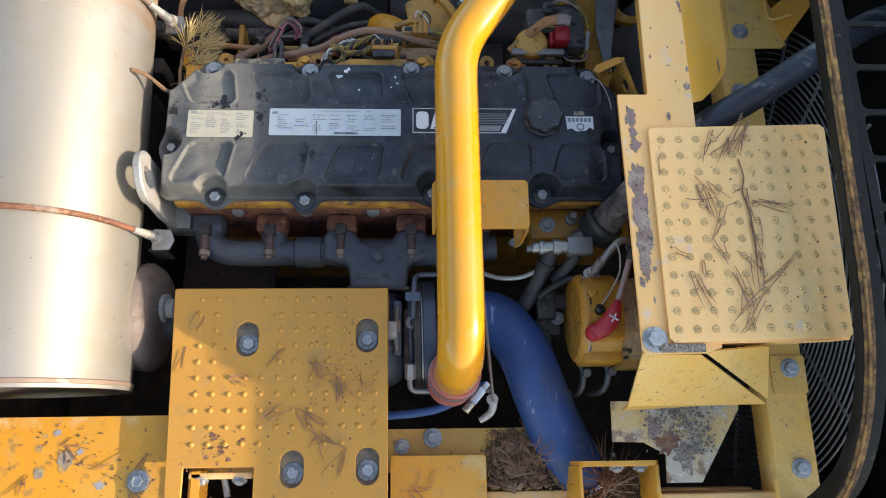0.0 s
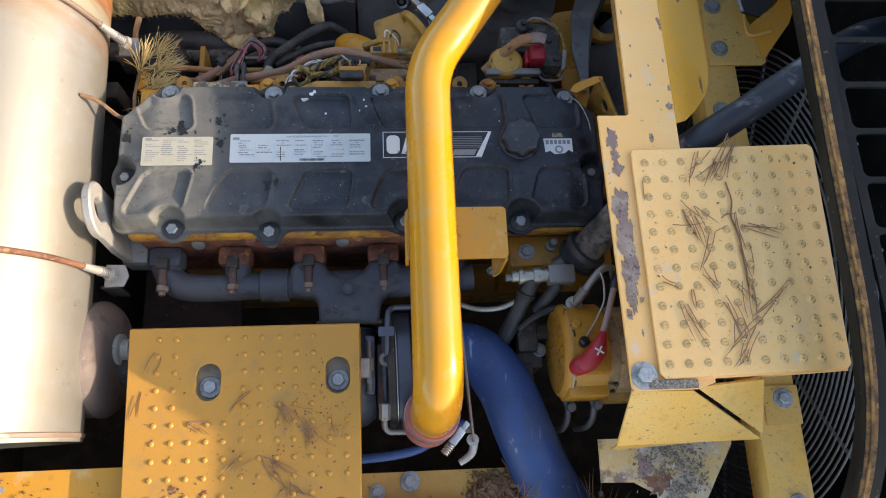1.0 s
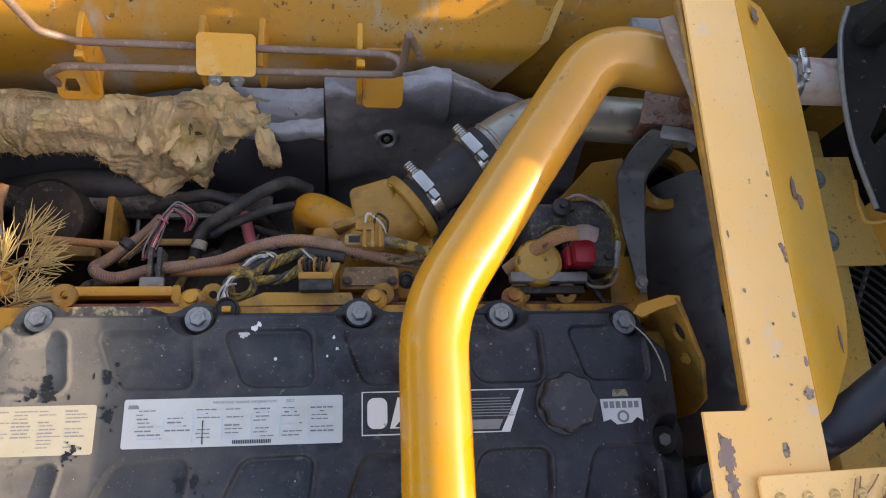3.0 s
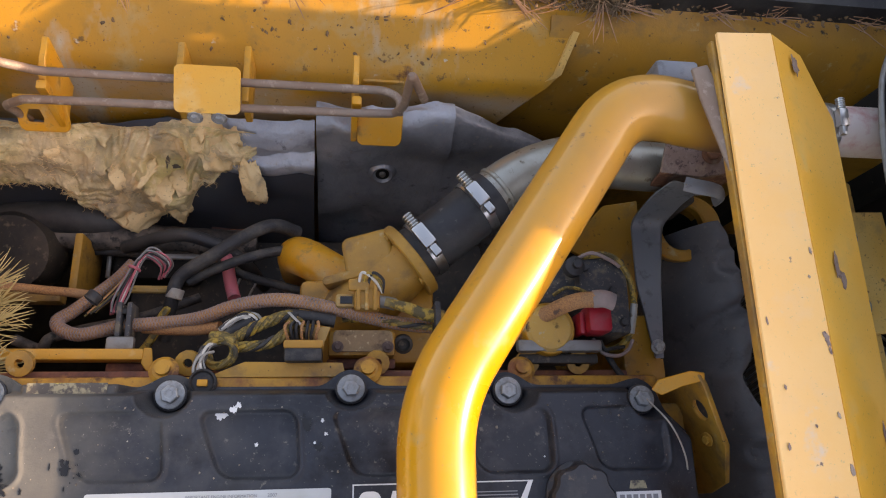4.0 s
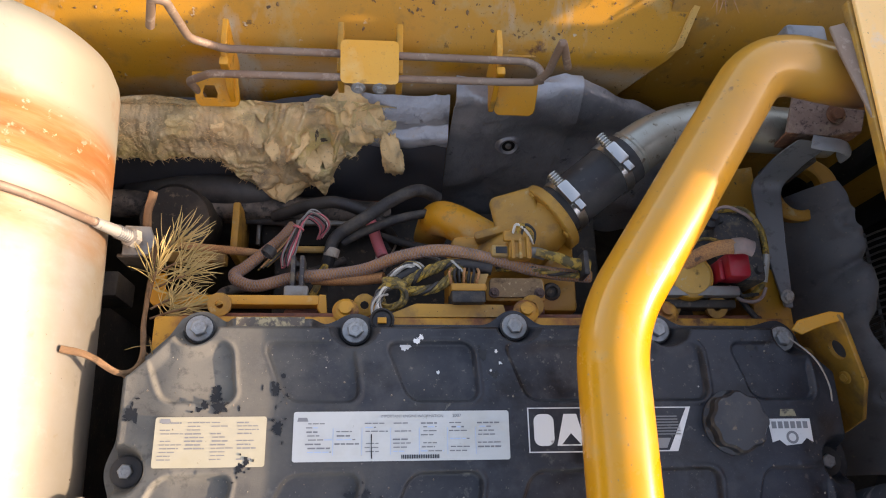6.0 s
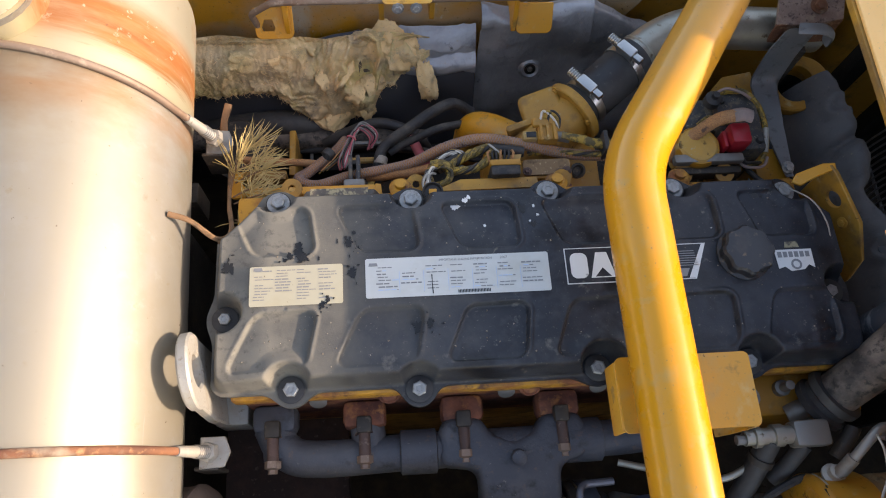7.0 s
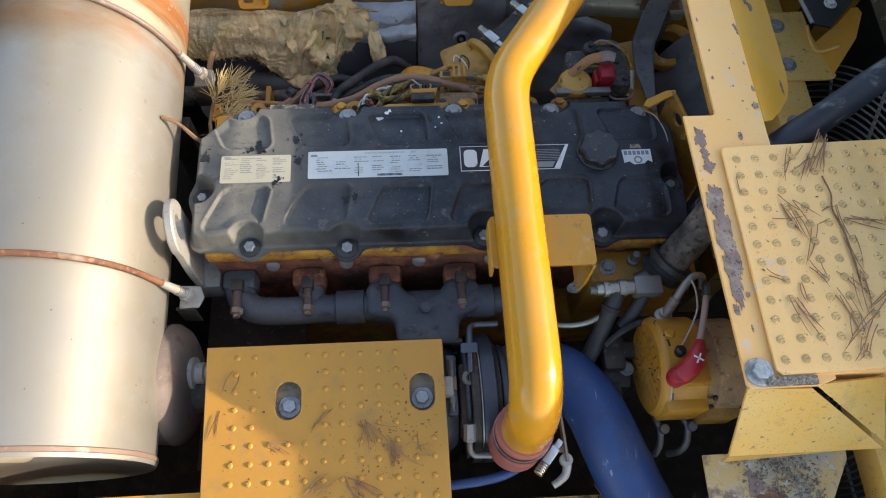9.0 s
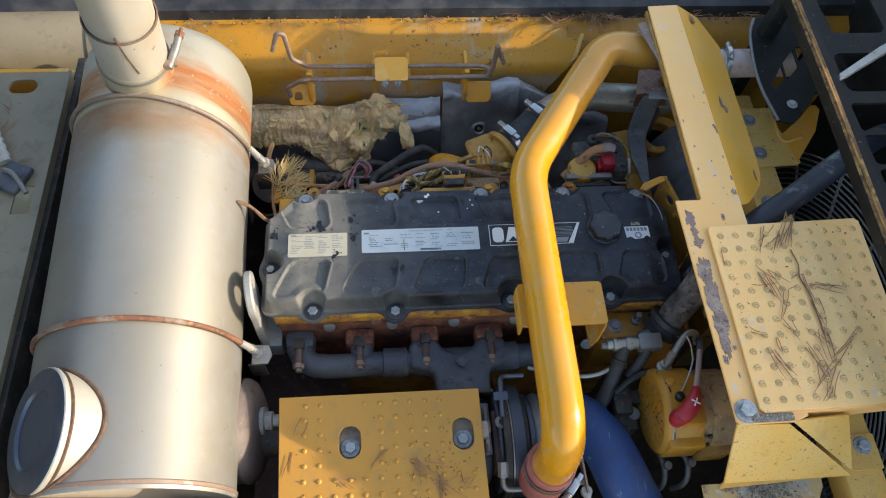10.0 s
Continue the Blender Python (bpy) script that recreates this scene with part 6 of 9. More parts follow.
    for k, (rr, a, b, mt) in enumerate(((0.112, 0.034, 0.042, M_IRON), (0.121, 0.044, 0.060, M_DARK), (0.1225, 0.060, 0.063, M_CHROME), (0.1215, 0.063, 0.090, M_CAPSTEEL), (0.106, 0.091, 0.100, M_DARK), (0.100, 0.102, 0.114, M_CAPSTEEL))):
        part("ring", lathe([(0.05, a), (rr - 0.002, a), (rr, a + 0.002), (rr, b - 0.002), (rr - 0.002, b), (0.05, b)], 44, at(c, w)), mt, t, "machined ring")
    part("compressor_housing", lathe([(0.05, 0.11), (0.09, 0.112), (0.10, 0.13), (0.09, 0.17), (0.06, 0.185), (0, 0.185)], 36, at(c, w)), M_GREYSTEEL, t)
    part("outlet_neck", tube([Vector((0.115, -0.50, 1.25)), Vector((0.116, -0.518, 1.30)), Vector((0.117, -0.52, 1.36))], 0.042, 24), M_GREYSTEEL, t)
    part("clamp_ear", box(-0.012, 0.012, -0.445, -0.41, 1.375, 1.40, 0.004), M_CASTALU, t)
    part("foot", box(-0.06, 0.06, -0.46, -0.38, 0.66, 1.18, 0.01), M_DARK, t)
    part("bearing_core", box(0.024, 0.064, -0.500, -0.378, 1.27, 1.365, 0.007), M_CORE, t, "heat-stained brown bearing core")
    band = part("v_band", box(0.000, 0.021, -0.475, -0.362, 1.30, 1.368, 0.005), M_CAPSTEEL, t, "steel band clamp")
    part("band_ear", box(0.001, 0.019, -0.432, -0.406, 1.366, 1.384, 0.003), M_BROWNSTEEL, band)
    part("band_bolt", tube([Vector((0.010, -0.470, 1.376)), Vector((0.010, -0.42, 1.377)), Vector((0.011, -0.375, 1.376))], 0.005, 8), M_GREYSTEEL, band)
    part("band_nut", lathe([(0, 0), (0.008, 0), (0.008, 0.012), (0, 0.012)], 6, at((0.010, -0.455, 1.376), (0, 1, 0))), M_GREYSTEEL, band)
    oil = thing("oil_line", (0.04, -0.42, 1.36), "grey steel oil feed line with fittings", "pipe")
    part("line", tube(fillet([(0.10, -0.312, 1.385), (0.056, -0.314, 1.392), (0.047, -0.322, 1.40), (0.044, -0.369, 1.405), (0.043, -0.405, 1.40)], 0.016), 0.0056, 10), M_CAPSTEEL, oil)
    part("banjo", lathe([(0, 0), (0.011, 0), (0.011, 0.012), (0.008, 0.015), (0, 0.015)], 6, at((0.042, -0.411, 1.366), (0, -0.1, 1))), M_CASTALU, oil)
    part("banjo_ring", lathe([(0.006, 0), (0.0135, 0), (0.0135, 0.008), (0.006, 0.008)], 16, at((0.042, -0.411, 1.38), (0, -0.1, 1))), M_GREYSTEEL, oil)
    part("clip_tab", slab(rounded(0.028, 0.058, -0.372, -0.354, 0.003), 0.003, (), Matrix.Translation((0, 0, 1.411))), M_CAPSTEEL, oil)
    part("drain_fitting", tube([Vector((0.038, -0.492, 1.372)), Vector((0.038, -0.505, 1.368)), Vector((0.037, -0.520, 1.362))], 0.011, 6), M_CASTALU, oil)
    part("drain", tube(fillet([(0.037, -0.515, 1.362), (0.037, -0.535, 1.352), (0.045, -0.543, 1.348), (0.091, -0.543, 1.34)], 0.012), 0.0058, 10), M_GREYSTEEL, oil)
    solo("coolant_line", tube(smooth_line([(-0.02, -0.59, 1.32), (0.05, -0.585, 1.33), (0.10, -0.575, 1.33), (0.15, -0.55, 1.335), (0.19, -0.53, 1.33)], 6), 0.0085, 10), M_BLUE, "thin blue line under the step plate", "hose")
    wg = thing("actuator_rod", (0.19, -0.52, 1.40), "thin steel actuator rod with a pale lever", "lever")
    part("rod", sheet([(0.176, -0.33, 1.455), (0.180, -0.33, 1.455), (0.199, -0.57, 1.415), (0.195, -0.57, 1.415)], 0.022), M_BROWNSTEEL, wg)
    part("pivot", lathe([(0, 0), (0.011, 0), (0.011, 0.012), (0, 0.012)], 12, at((0.196, -0.565, 1.395))), M_CASTALU, wg)
    part("lever", tube(smooth_line([(0.20, -0.56, 1.40), (0.196, -0.585, 1.39), (0.184, -0.597, 1.389), (0.172, -0.604, 1.386)], 6), lambda f: 0.008 - 0.002 * f, 10), M_CASTALU, wg)
    part("nut", lathe([(0, 0), (0.009, 0), (0.009, 0.01), (0, 0.01)], 6, at((0.188, -0.545, 1.40))), M_BROWNSTEEL, wg)


def build_alternator():
    t = thing("alternator", (0.41, -0.41, 1.2), "oily yellow alternator with a vented end cover", "alternator")
    c, w = Vector((0.368, -0.4075, 1.3915)), Vector((1, 0, 0))
    m = at(c, w)
    part("body", lathe([(0.086, 0.006), (0.0885, 0.009), (0.0885, 0.074), (0.0865, 0.077), (0.080, 0.079)], 48, m), M_GRIMSHADEYEL, t)
    part("drive_end", lathe([(0.078, 0.079), (0.078, 0.098), (0.083, 0.100), (0.083, 0.148), (0.078, 0.152), (0, 0.152)], 44, m), M_DUSTYENG, t, "dust-caked drive end")
    for k in range(7):
        part("vent_slot", box(0.086, 0.094, -0.004, 0.004, 0.0775, 0.0838, 0.001, m @ pose(0, 0, 0, 0, 0, 150 + k * 20) @ Matrix(((0, 0, 1, 0), (0, 1, 0, 0), (1, 0, 0, 0.006), (0, 0, 0, 1)))), M_DARK, t)
    # dished end cover, slotted in rays
    part("end_cover", lathe([(0.074, -0.003), (0.079, -0.004), (0.086, 0.0), (0.0895, 0.006), (0.0895, 0.011), (0.0865, 0.012), (0.0865, 0.006), (0.074, 0.001)], 56, m), M_GRIMSHADEYEL, t, "yellow vented end cover")
    holes = []
    for ring, count in ((0.020, 7), (0.034, 11), (0.049, 15), (0.063, 20)):
        for k in range(count):
            a = 2 * math.pi * (k + 0.25 * ring * 70) / count
            u, v = Vector((math.cos(a), math.sin(a))), Vector((-math.sin(a), math.cos(a)))
            holes.append([tuple(u * (ring + 0.0056 * math.cos(q)) + v * 0.0019 * math.sin(q)) for q in np.linspace(0, 2 * math.pi, 8, endpoint=False)])
    part("vent_plate", slab([(0.0745 * math.cos(a), 0.0745 * math.sin(a)) for a in np.linspace(0, 2 * math.pi, 48, endpoint=False)], 0.003, holes, at(c, -w) @ Matrix.Translation((0, 0, 0.0035))), M_GRIMSHADEYEL, t, "vent plate slotted in rays")
    # black disc painted as the darkness behind the slots
    part("vent_dark", lathe([(0, 0.010), (0.074, 0.010)], 32, m), M_OILVOID, t)
    for a0, a1 in ((15, 38), (118, 150), (200, 216), (330, 352)):
        arc = [m @ Vector((0.0892 * math.cos(radians(a)), 0.0892 * math.sin(radians(a)), 0.0115)) for a in np.linspace(a0, a1, 10)]
        part("worn_rim", tube(arc, 0.0016, 6), M_CASTALU, t, "worn bare rim")
    # stepped joints of the cover and its clips, in black
    for p, turn in (((0.378, -0.349, 1.4575), -38), ((0.383, -0.381, 1.4765), -16), ((0.384, -0.470, 1.4545), 42)):
        joint = [(-0.016, -0.002), (-0.004, -0.002), (-0.004, -0.007), (0.010, -0.007), (0.010, -0.0035), (0.016, -0.0035), (0.016, -0.001), (0.008, -0.001), (0.008, -0.0045), (-0.0015, -0.0045), (-0.0015, 0.001), (-0.016, 0.001)]
        part("joint", slab([(b, a * 0.9) for a, b in joint], 0.003, (), Matrix.Translation(p) @ pose(0, 0, 0, turn, 0, 0)), M_OILVOID, t, flat=True)
    part("oil_cap", lathe([(0, 0), (0.010, 0), (0.010, 0.006), (0.007, 0.009), (0, 0.009)], 14, at((0.389, -0.372, 1.468), (0, 0.35, 1))), M_GRIMSHADEYEL, t)
    part("base", box(0.372, 0.447, -0.500, -0.452, 1.360, 1.442, 0.006), M_GRIMSHADEYEL, t, "flat cast foot")
    part("base_lug", box(0.455, 0.52, -0.505, -0.44, 1.33, 1.40, 0.006), M_ENGINE, t)
    part("side_pad", box(0.398, 0.446, -0.462, -0.415, 1.440, 1.4785, 0.006), M_GRIMSHADEYEL, t)
    part("mount", box(0.30, 0.352, -0.43, -0.33, 1.14, 1.335, 0.006), M_DARK, t)
    part("mount_ear", box(0.322, 0.366, -0.375, -0.345, 1.30, 1.345, 0.004), M_DARK, t)
    bolt(t, (0.345, -0.395, 1.337), 0.009, material=M_GREYSTEEL)
    part("terminal", lathe([(0, 0), (0.016, 0), (0.016, 0.004), (0.010, 0.006), (0.010, 0.016), (0.006, 0.018), (0, 0.018)], 14, at((0.399, -0.325, 1.430), (0, 0.3, 1))), M_CASTALU, t, "pale terminal washer")
    part("sensor", lathe([(0, 0), (0.009, 0), (0.010, 0.012), (0.007, 0.016), (0, 0.016)], 12, at((0.396, -0.408, 1.476), (0.2, 0.3, 1))), M_OILVOID, t)
    boot = part("terminal_boot", tube(smooth_line([(0.431, -0.392, 1.492), (0.425, -0.402, 1.500), (0.418, -0.417, 1.503), (0.409, -0.433, 1.500), (0.397, -0.444, 1.492), (0.384, -0.449, 1.482), (0.374, -0.451, 1.476)], 6), lambda f: (0.0075 + 0.0095 * smoothstep(0.0, 0.55, f)) * max(0.06, 1 - max(0.0, f - 0.74) ** 2 * 14.2) ** 0.5, 18), M_REDCAP, t, "red rubber terminal boot with a white cross")
    part("boot_cap", lathe([(0, 0.020), (0.010, 0.019), (0.0150, 0.013), (0.0165, 0.004), (0.0165, -0.02), (0, -0.02)], 20, at((0.384, -0.449, 1.480), (-0.15, -0.1, 1))), M_REDCAP, boot)
    for q in (48, -42):
        part("cross_mark", slab([(-0.009, -0.0013), (0.009, -0.0016), (0.009, 0.0012), (-0.009, 0.0016)], 0.0012, (), Matrix.Translation((0.4135, -0.428, 1.5175)) @ pose(0, 0, 0, 0, 0, q + 12)), M_WHITE, boot, flat=True)
    cab = thing("power_cable", (0.42, -0.36, 1.47), "dusty grey-pink battery cable", "cable")
    part("cable", tube(smooth_line([(0.428, -0.396, 1.496), (0.440, -0.365, 1.497), (0.455, -0.325, 1.492), (0.466, -0.298, 1.484), (0.474, -0.285, 1.470), (0.478, -0.275, 1.44)], 8), 0.0058, 12), M_CABLE, cab)
    part("sleeve", tube(smooth_line([(0.461, -0.312, 1.489), (0.468, -0.294, 1.481), (0.474, -0.283, 1.468)], 5), 0.0085, 12), M_RUBBER, cab)
    part("cable", tube(smooth_line([(0.399, -0.325, 1.445), (0.409, -0.312, 1.462), (0.425, -0.290, 1.482), (0.445, -0.272, 1.488), (0.466, -0.268, 1.476), (0.474, -0.272, 1.452)], 8), 0.0068, 12), M_GREYSTEEL, cab, "dusty grey cable")
    part("lug", tube([Vector((0.401, -0.322, 1.449)), Vector((0.406, -0.315, 1.457)), Vector((0.413, -0.305, 1.468))], 0.0092, 12), M_GREYSTEEL, cab)
    part("wire", tube(smooth_line([(0.437, -0.278, 1.494), (0.441, -0.300, 1.495), (0.441, -0.330, 1.488), (0.432, -0.352, 1.483), (0.418, -0.375, 1.482), (0.402, -0.396, 1.484), (0.396, -0.406, 1.486)], 6), 0.0018, 6), M_CASTALU, cab)
    for path in ([(0.393, -0.470, 1.30), (0.394, -0.488, 1.312), (0.399, -0.508, 1.310), (0.398, -0.532, 1.300), (0.389, -0.549, 1.285), (0.378, -0.545, 1.26)], [(0.446, -0.475, 1.30), (0.448, -0.490, 1.312), (0.453, -0.505, 1.310), (0.448, -0.534, 1.300), (0.436, -0.546, 1.285), (0.422, -0.545, 1.26)]):
        line = thing("steel_line", path[0], "bent steel fuel line below the alternator", "pipe", "bent steel lines")
        part("line", tube(fillet(path, 0.012), 0.0065, 10), M_GREYSTEEL, line)
        part("union", lathe([(0, 0), (0.009, 0.001), (0.011, 0.006), (0.009, 0.012), (0, 0.013)], 14, at((path[2][0] + 0.004, path[2][1] + 0.004, 1.309), (0.2, -0.3, 1))), M_GREYSTEEL, line)
    f = thing("hose_fitting", (0.34, -0.27, 1.38), "pale grey tee fitting with a dark hose", "fitting")
    part("tee", box(0.352, 0.405, -0.285, -0.248, 1.415, 1.446, 0.006), M_GREYSTEEL, f, "pale blue-grey block")
    part("barrel", lathe([(0, 0), (0.011, 0), (0.011, 0.012), (0.015, 0.013), (0.015, 0.022), (0.012, 0.023), (0.012, 0.040), (0.016, 0.041), (0.016, 0.055), (0.013, 0.056), (0.013, 0.072)], 18, at((0.284, -0.268, 1.43), (1, 0.03, 0))), M_TUBE, f, "dull stepped barrel")
    part("tip", lathe([(0, 0), (0.007, 0), (0.007, 0.02), (0, 0.02)], 8, at((0.272, -0.27, 1.43), (1, 0, 0))), M_GREYSTEEL, f)
    part("hose", tube(smooth_line([(0.325, -0.27, 1.425), (0.312, -0.30, 1.40), (0.295, -0.335, 1.37), (0.275, -0.37, 1.34), (0.25, -0.40, 1.29)], 6), 0.016, 14), M_RUBBER, f)
    part("clip", lathe([(0.017, -0.006), (0.019, -0.005), (0.019, 0.005), (0.017, 0.006)], 18, at((0.314, -0.296, 1.403), (-0.3, -0.7, -0.6))), M_DARK, f)
    part("arm", tube(smooth_line([(0.375, -0.28, 1.42), (0.355, -0.305, 1.40), (0.335, -0.325, 1.38)], 5), 0.012, 12), M_RUBBER, f)
    solo("steel_line", tube(smooth_line([(0.12, -0.285, 1.355), (0.17, -0.300, 1.37), (0.22, -0.318, 1.38), (0.265, -0.318, 1.385), (0.30, -0.305, 1.39)], 6), 0.0052, 10), M_TUBE, "pale steel line crossing below the pipe", "pipe", "bent steel lines")
    pul = thing("belt_drive", (0.46, -0.35, 0.9), "dark pulley and belt end behind the alternator", "pulley")
    part("pulley", lathe([(0, 0), (0.06, 0), (0.06, 0.03), (0, 0.03)], 28, at((0.52, -0.42, 1.30), (1, 0, 0))), M_DARK, pul)
    part("bracket", box(0.30, 0.34, -0.40, -0.34, 1.15, 1.36, 0.005), M_DARK, pul)
    part("loom", tube(smooth_line([(0.30, -0.36, 1.38), (0.33, -0.34, 1.40), (0.37, -0.325, 1.405), (0.40, -0.33, 1.40)], 5), 0.006, 8), M_WIREBLACK, pul)
    part("block", box(0.30, 0.33, -0.47, -0.42, 1.20, 1.34, 0.004), M_DARK, pul)


def build_wiring():
    t = thing("wiring_loom", (-0.101, 0.224, 1.343), "dirty orange braided wiring loom", "cable")
    LOOM = [(-0.280, 0.327, 1.265), (-0.299, 0.300, 1.270), (-0.322, 0.274, 1.280), (-0.348, 0.244, 1.295), (-0.361, 0.230, 1.305), (-0.354, 0.217, 1.312), (-0.327, 0.207, 1.320), (-0.293, 0.212, 1.328), (-0.265, 0.217, 1.334), (-0.172, 0.221, 1.358), (-0.108, 0.235, 1.389), (-0.047, 0.237, 1.412), (0.022, 0.226, 1.408), (0.099, 0.210, 1.400), (0.170, 0.203, 1.400)]
    part("main_branch", tube(smooth_line(LOOM, 8), 0.0088, 12, wobble=0.08), M_SLEEVE, t)
    part("side_branch", tube(smooth_line([(-0.240, 0.216, 1.329), (-0.200, 0.211, 1.344), (-0.169, 0.209, 1.353), (-0.133, 0.210, 1.365)], 6), 0.0085, 12, wobble=0.08), M_SLEEVE, t)
    part("lower_branch", tube(smooth_line([(-0.471, 0.289, 1.270), (-0.409, 0.283, 1.270), (-0.353, 0.278, 1.270), (-0.325, 0.274, 1.270)], 6), 0.007, 10), M_SLEEVE, t)
    braid = bmesh.new()
    core = smooth_line(LOOM, 8)
    for k in range(10):
        spin, line, run = (1 if k % 2 else -1), [], 0.0
        for i in range(len(core) - 1):
            p, q = core[i], core[i + 1]
            gap = (q - p).length
            w = (q - p).normalized()
            sx = w.cross(Vector((0, 0, 1))).normalized()
            up = sx.cross(w)
            for j in range(max(2, int(gap / 0.0022))):
                f = j / max(2, int(gap / 0.0022))
                a = spin * (run + gap * f) / 0.0036 + k * 1.2566
                line.append(p.lerp(q, f) + (sx * math.cos(a) + up * math.sin(a)) * 0.0091)
            run += gap
        add(braid, tube(line, 0.0006, 4))
    tagged(part("braid", braid, M_CABLE, t, "worn paler braid threads"), kind="stuff")
    for k in (-1, 1):
        part("clip", box(-0.261 + k * 0.0065 - 0.0035, -0.261 + k * 0.0065 + 0.0035, 0.198, 0.246, 1.318, 1.356, 0.002), M_RELAY, t, "dark slotted loom clip")
    part("clip", box(-0.269, -0.253, 0.230, 0.238, 1.334, 1.352, 0.002), M_DARK, t)
    part("clip_stud", box(-0.279, -0.243, 0.176, 0.198, 1.350, 1.362, 0.004), M_GREYSTEEL, t, "dirty pale clip base")
    rnd = random.Random(3)

    def wires(parent, path, mats, spread, r):
        for k, m in enumerate(mats):
            off = Vector((rnd.uniform(-1, 1), rnd.uniform(-1, 1), rnd.uniform(-0.6, 0.6))) * spread
            pts = [Vector(p) + off * (0.5 + 0.6 * abs(math.sin(1.7 * i + k))) for i, p in enumerate(path)]
            part("wire", tube(smooth_line(pts, 5), r, 6), m, parent)

    def fan(parent, path, mats, wide, r, across=(1, 0.35, 0)):
        """Wires side by side that spread along the way and close again."""
        across = Vector(across).normalized()
        for k, m in enumerate(mats):
            u = 2 * (k + 0.5) / len(mats) - 1
            pts = [Vector(p) + across * u * w + Vector((0, 0, 0.0025 * (k % 3))) + Vector((rnd.gauss(0, 1), rnd.gauss(0, 1), 0)) * 0.0008 for p, w in zip(path, wide)]
            part("wire", tube(smooth_line(pts, 6), r, 6), m, parent)

    def twisted(parent, path, mats, radius, r, pitch):
        """Strands that wind round one another."""
        pts = smooth_line(path, 10)
        for k, m in enumerate(mats):
            line, run = [], 0.0
            for i, p in enumerate(pts):
                w = (pts[min(i + 1, len(pts) - 1)] - pts[max(i - 1, 0)]).normalized()
                sx = w.cross(Vector((0, 0, 1))).normalized()
                a = run / pitch * 6.283 + k * 6.283 / len(mats)
                line.append(p + (sx * math.cos(a) + sx.cross(w) * math.sin(a)) * radius * (0.8 + 0.35 * noise.noise(p * 60 + Vector((k, 0, 0)))))
                run += (pts[min(i + 1, len(pts) - 1)] - p).length
            part("strand", tube(line, r, 7, wobble=0.15), m, parent)

    fan(t, [(-0.283, 0.238, 1.318), (-0.281, 0.262, 1.308), (-0.273, 0.294, 1.303), (-0.264, 0.318, 1.30), (-0.253, 0.329, 1.300), (-0.238, 0.327, 1.297), (-0.228, 0.317, 1.285), (-0.236, 0.303, 1.27)], (M_WIREBLACK, M_WIREPINK, M_GREYSTEEL, M_WIREPINK, M_WIREPINK, M_WIREBLACK, M_WIREPINK, M_WIREWHITE, M_WIREPINK, M_GREYSTEEL), (0.006, 0.012, 0.010, 0.007, 0.010, 0.012, 0.010, 0.006), 0.0015)
    fan(t, [(-0.266, 0.312, 1.300), (-0.285, 0.280, 1.300), (-0.302, 0.258, 1.303), (-0.318, 0.240, 1.308)], (M_OLIVE, M_WIREBLACK, M_SLEEVE, M_GREYSTEEL, M_OLIVE, M_WIREBLACK, M_OLIVE, M_SLEEVE), (0.005, 0.011, 0.012, 0.010), 0.0014)
    fan(t, [(-0.262, 0.320, 1.303), (-0.252, 0.333, 1.303), (-0.240, 0.331, 1.300), (-0.226, 0.322, 1.290)], (M_GREYSTEEL, M_WIREBLACK, M_GREYSTEEL, M_WIREBLACK, M_GREYSTEEL), (0.004, 0.006, 0.006, 0.004), 0.0017, (0.4, 1, 0))
    wires(t, [(-0.124, 0.199, 1.405), (-0.111, 0.210, 1.405), (-0.097, 0.218, 1.405), (-0.086, 0.217, 1.405), (-0.080, 0.210, 1.405), (-0.083, 0.203, 1.405)], (M_WIREWHITE, M_WIREBLACK, M_CASTALU, M_WIREWHITE, M_WIREYEL, M_WIREBLACK, M_WIREWHITE), 0.0075, 0.0022)
    part("tape", lathe([(0.0095, -0.007), (0.0108, -0.006), (0.0108, 0.006), (0.0095, 0.007)], 14, at(Vector([(-0.305, 0.254, 1.345)][0]), (0.55, 0.8, -0.1))), M_WIREBLACK, t)
    part("tape", lathe([(0.0085, -0.002), (0.0095, -0.001), (0.0095, 0.001), (0.0085, 0.002)], 12, at((-0.268, 0.308, 1.302), (0.4, 0.9, 0))), M_WIREPINK, t)
    t = thing("engine_loom", (-0.09, 0.18, 1.38), "yellow taped loom with loose wires and plugs", "cable")
    weave = (M_WIREYEL, M_OLIVE, M_WIREYEL, M_WIREBLACK, M_OLIVE)
    twisted(t, [(-0.112, 0.180, 1.412), (-0.088, 0.196, 1.418), (-0.062, 0.208, 1.420), (-0.040, 0.214, 1.420), (-0.026, 0.207, 1.415), (-0.022, 0.190, 1.40)], (M_OLIVE, M_OLIVE, M_WIREYEL, M_WIREBLACK, M_OLIVE), 0.0058, 0.0034, 0.05)
    twisted(t, [(-0.108, 0.174, 1.420), (-0.090, 0.172, 1.424), (-0.066, 0.176, 1.424), (-0.048, 0.186, 1.424), (-0.036, 0.200, 1.424), (-0.034, 0.213, 1.420)], weave, 0.0048, 0.0032, 0.06)
    twisted(t, [(-0.139, 0.170, 1.428), (-0.128, 0.178, 1.432), (-0.112, 0.178, 1.432), (-0.104, 0.168, 1.430), (-0.108, 0.156, 1.428), (-0.122, 0.149, 1.424), (-0.134, 0.153, 1.42), (-0.139, 0.165, 1.42)], (M_WIREYEL, M_WIREYEL, M_OLIVE), 0.0034, 0.0032, 0.07)
    part("wrap", tube(smooth_line([(-0.134, 0.186, 1.425), (-0.118, 0.184, 1.432), (-0.104, 0.177, 1.432)], 5), 0.0065, 10, wobble=0.2), M_OLIVE, t)
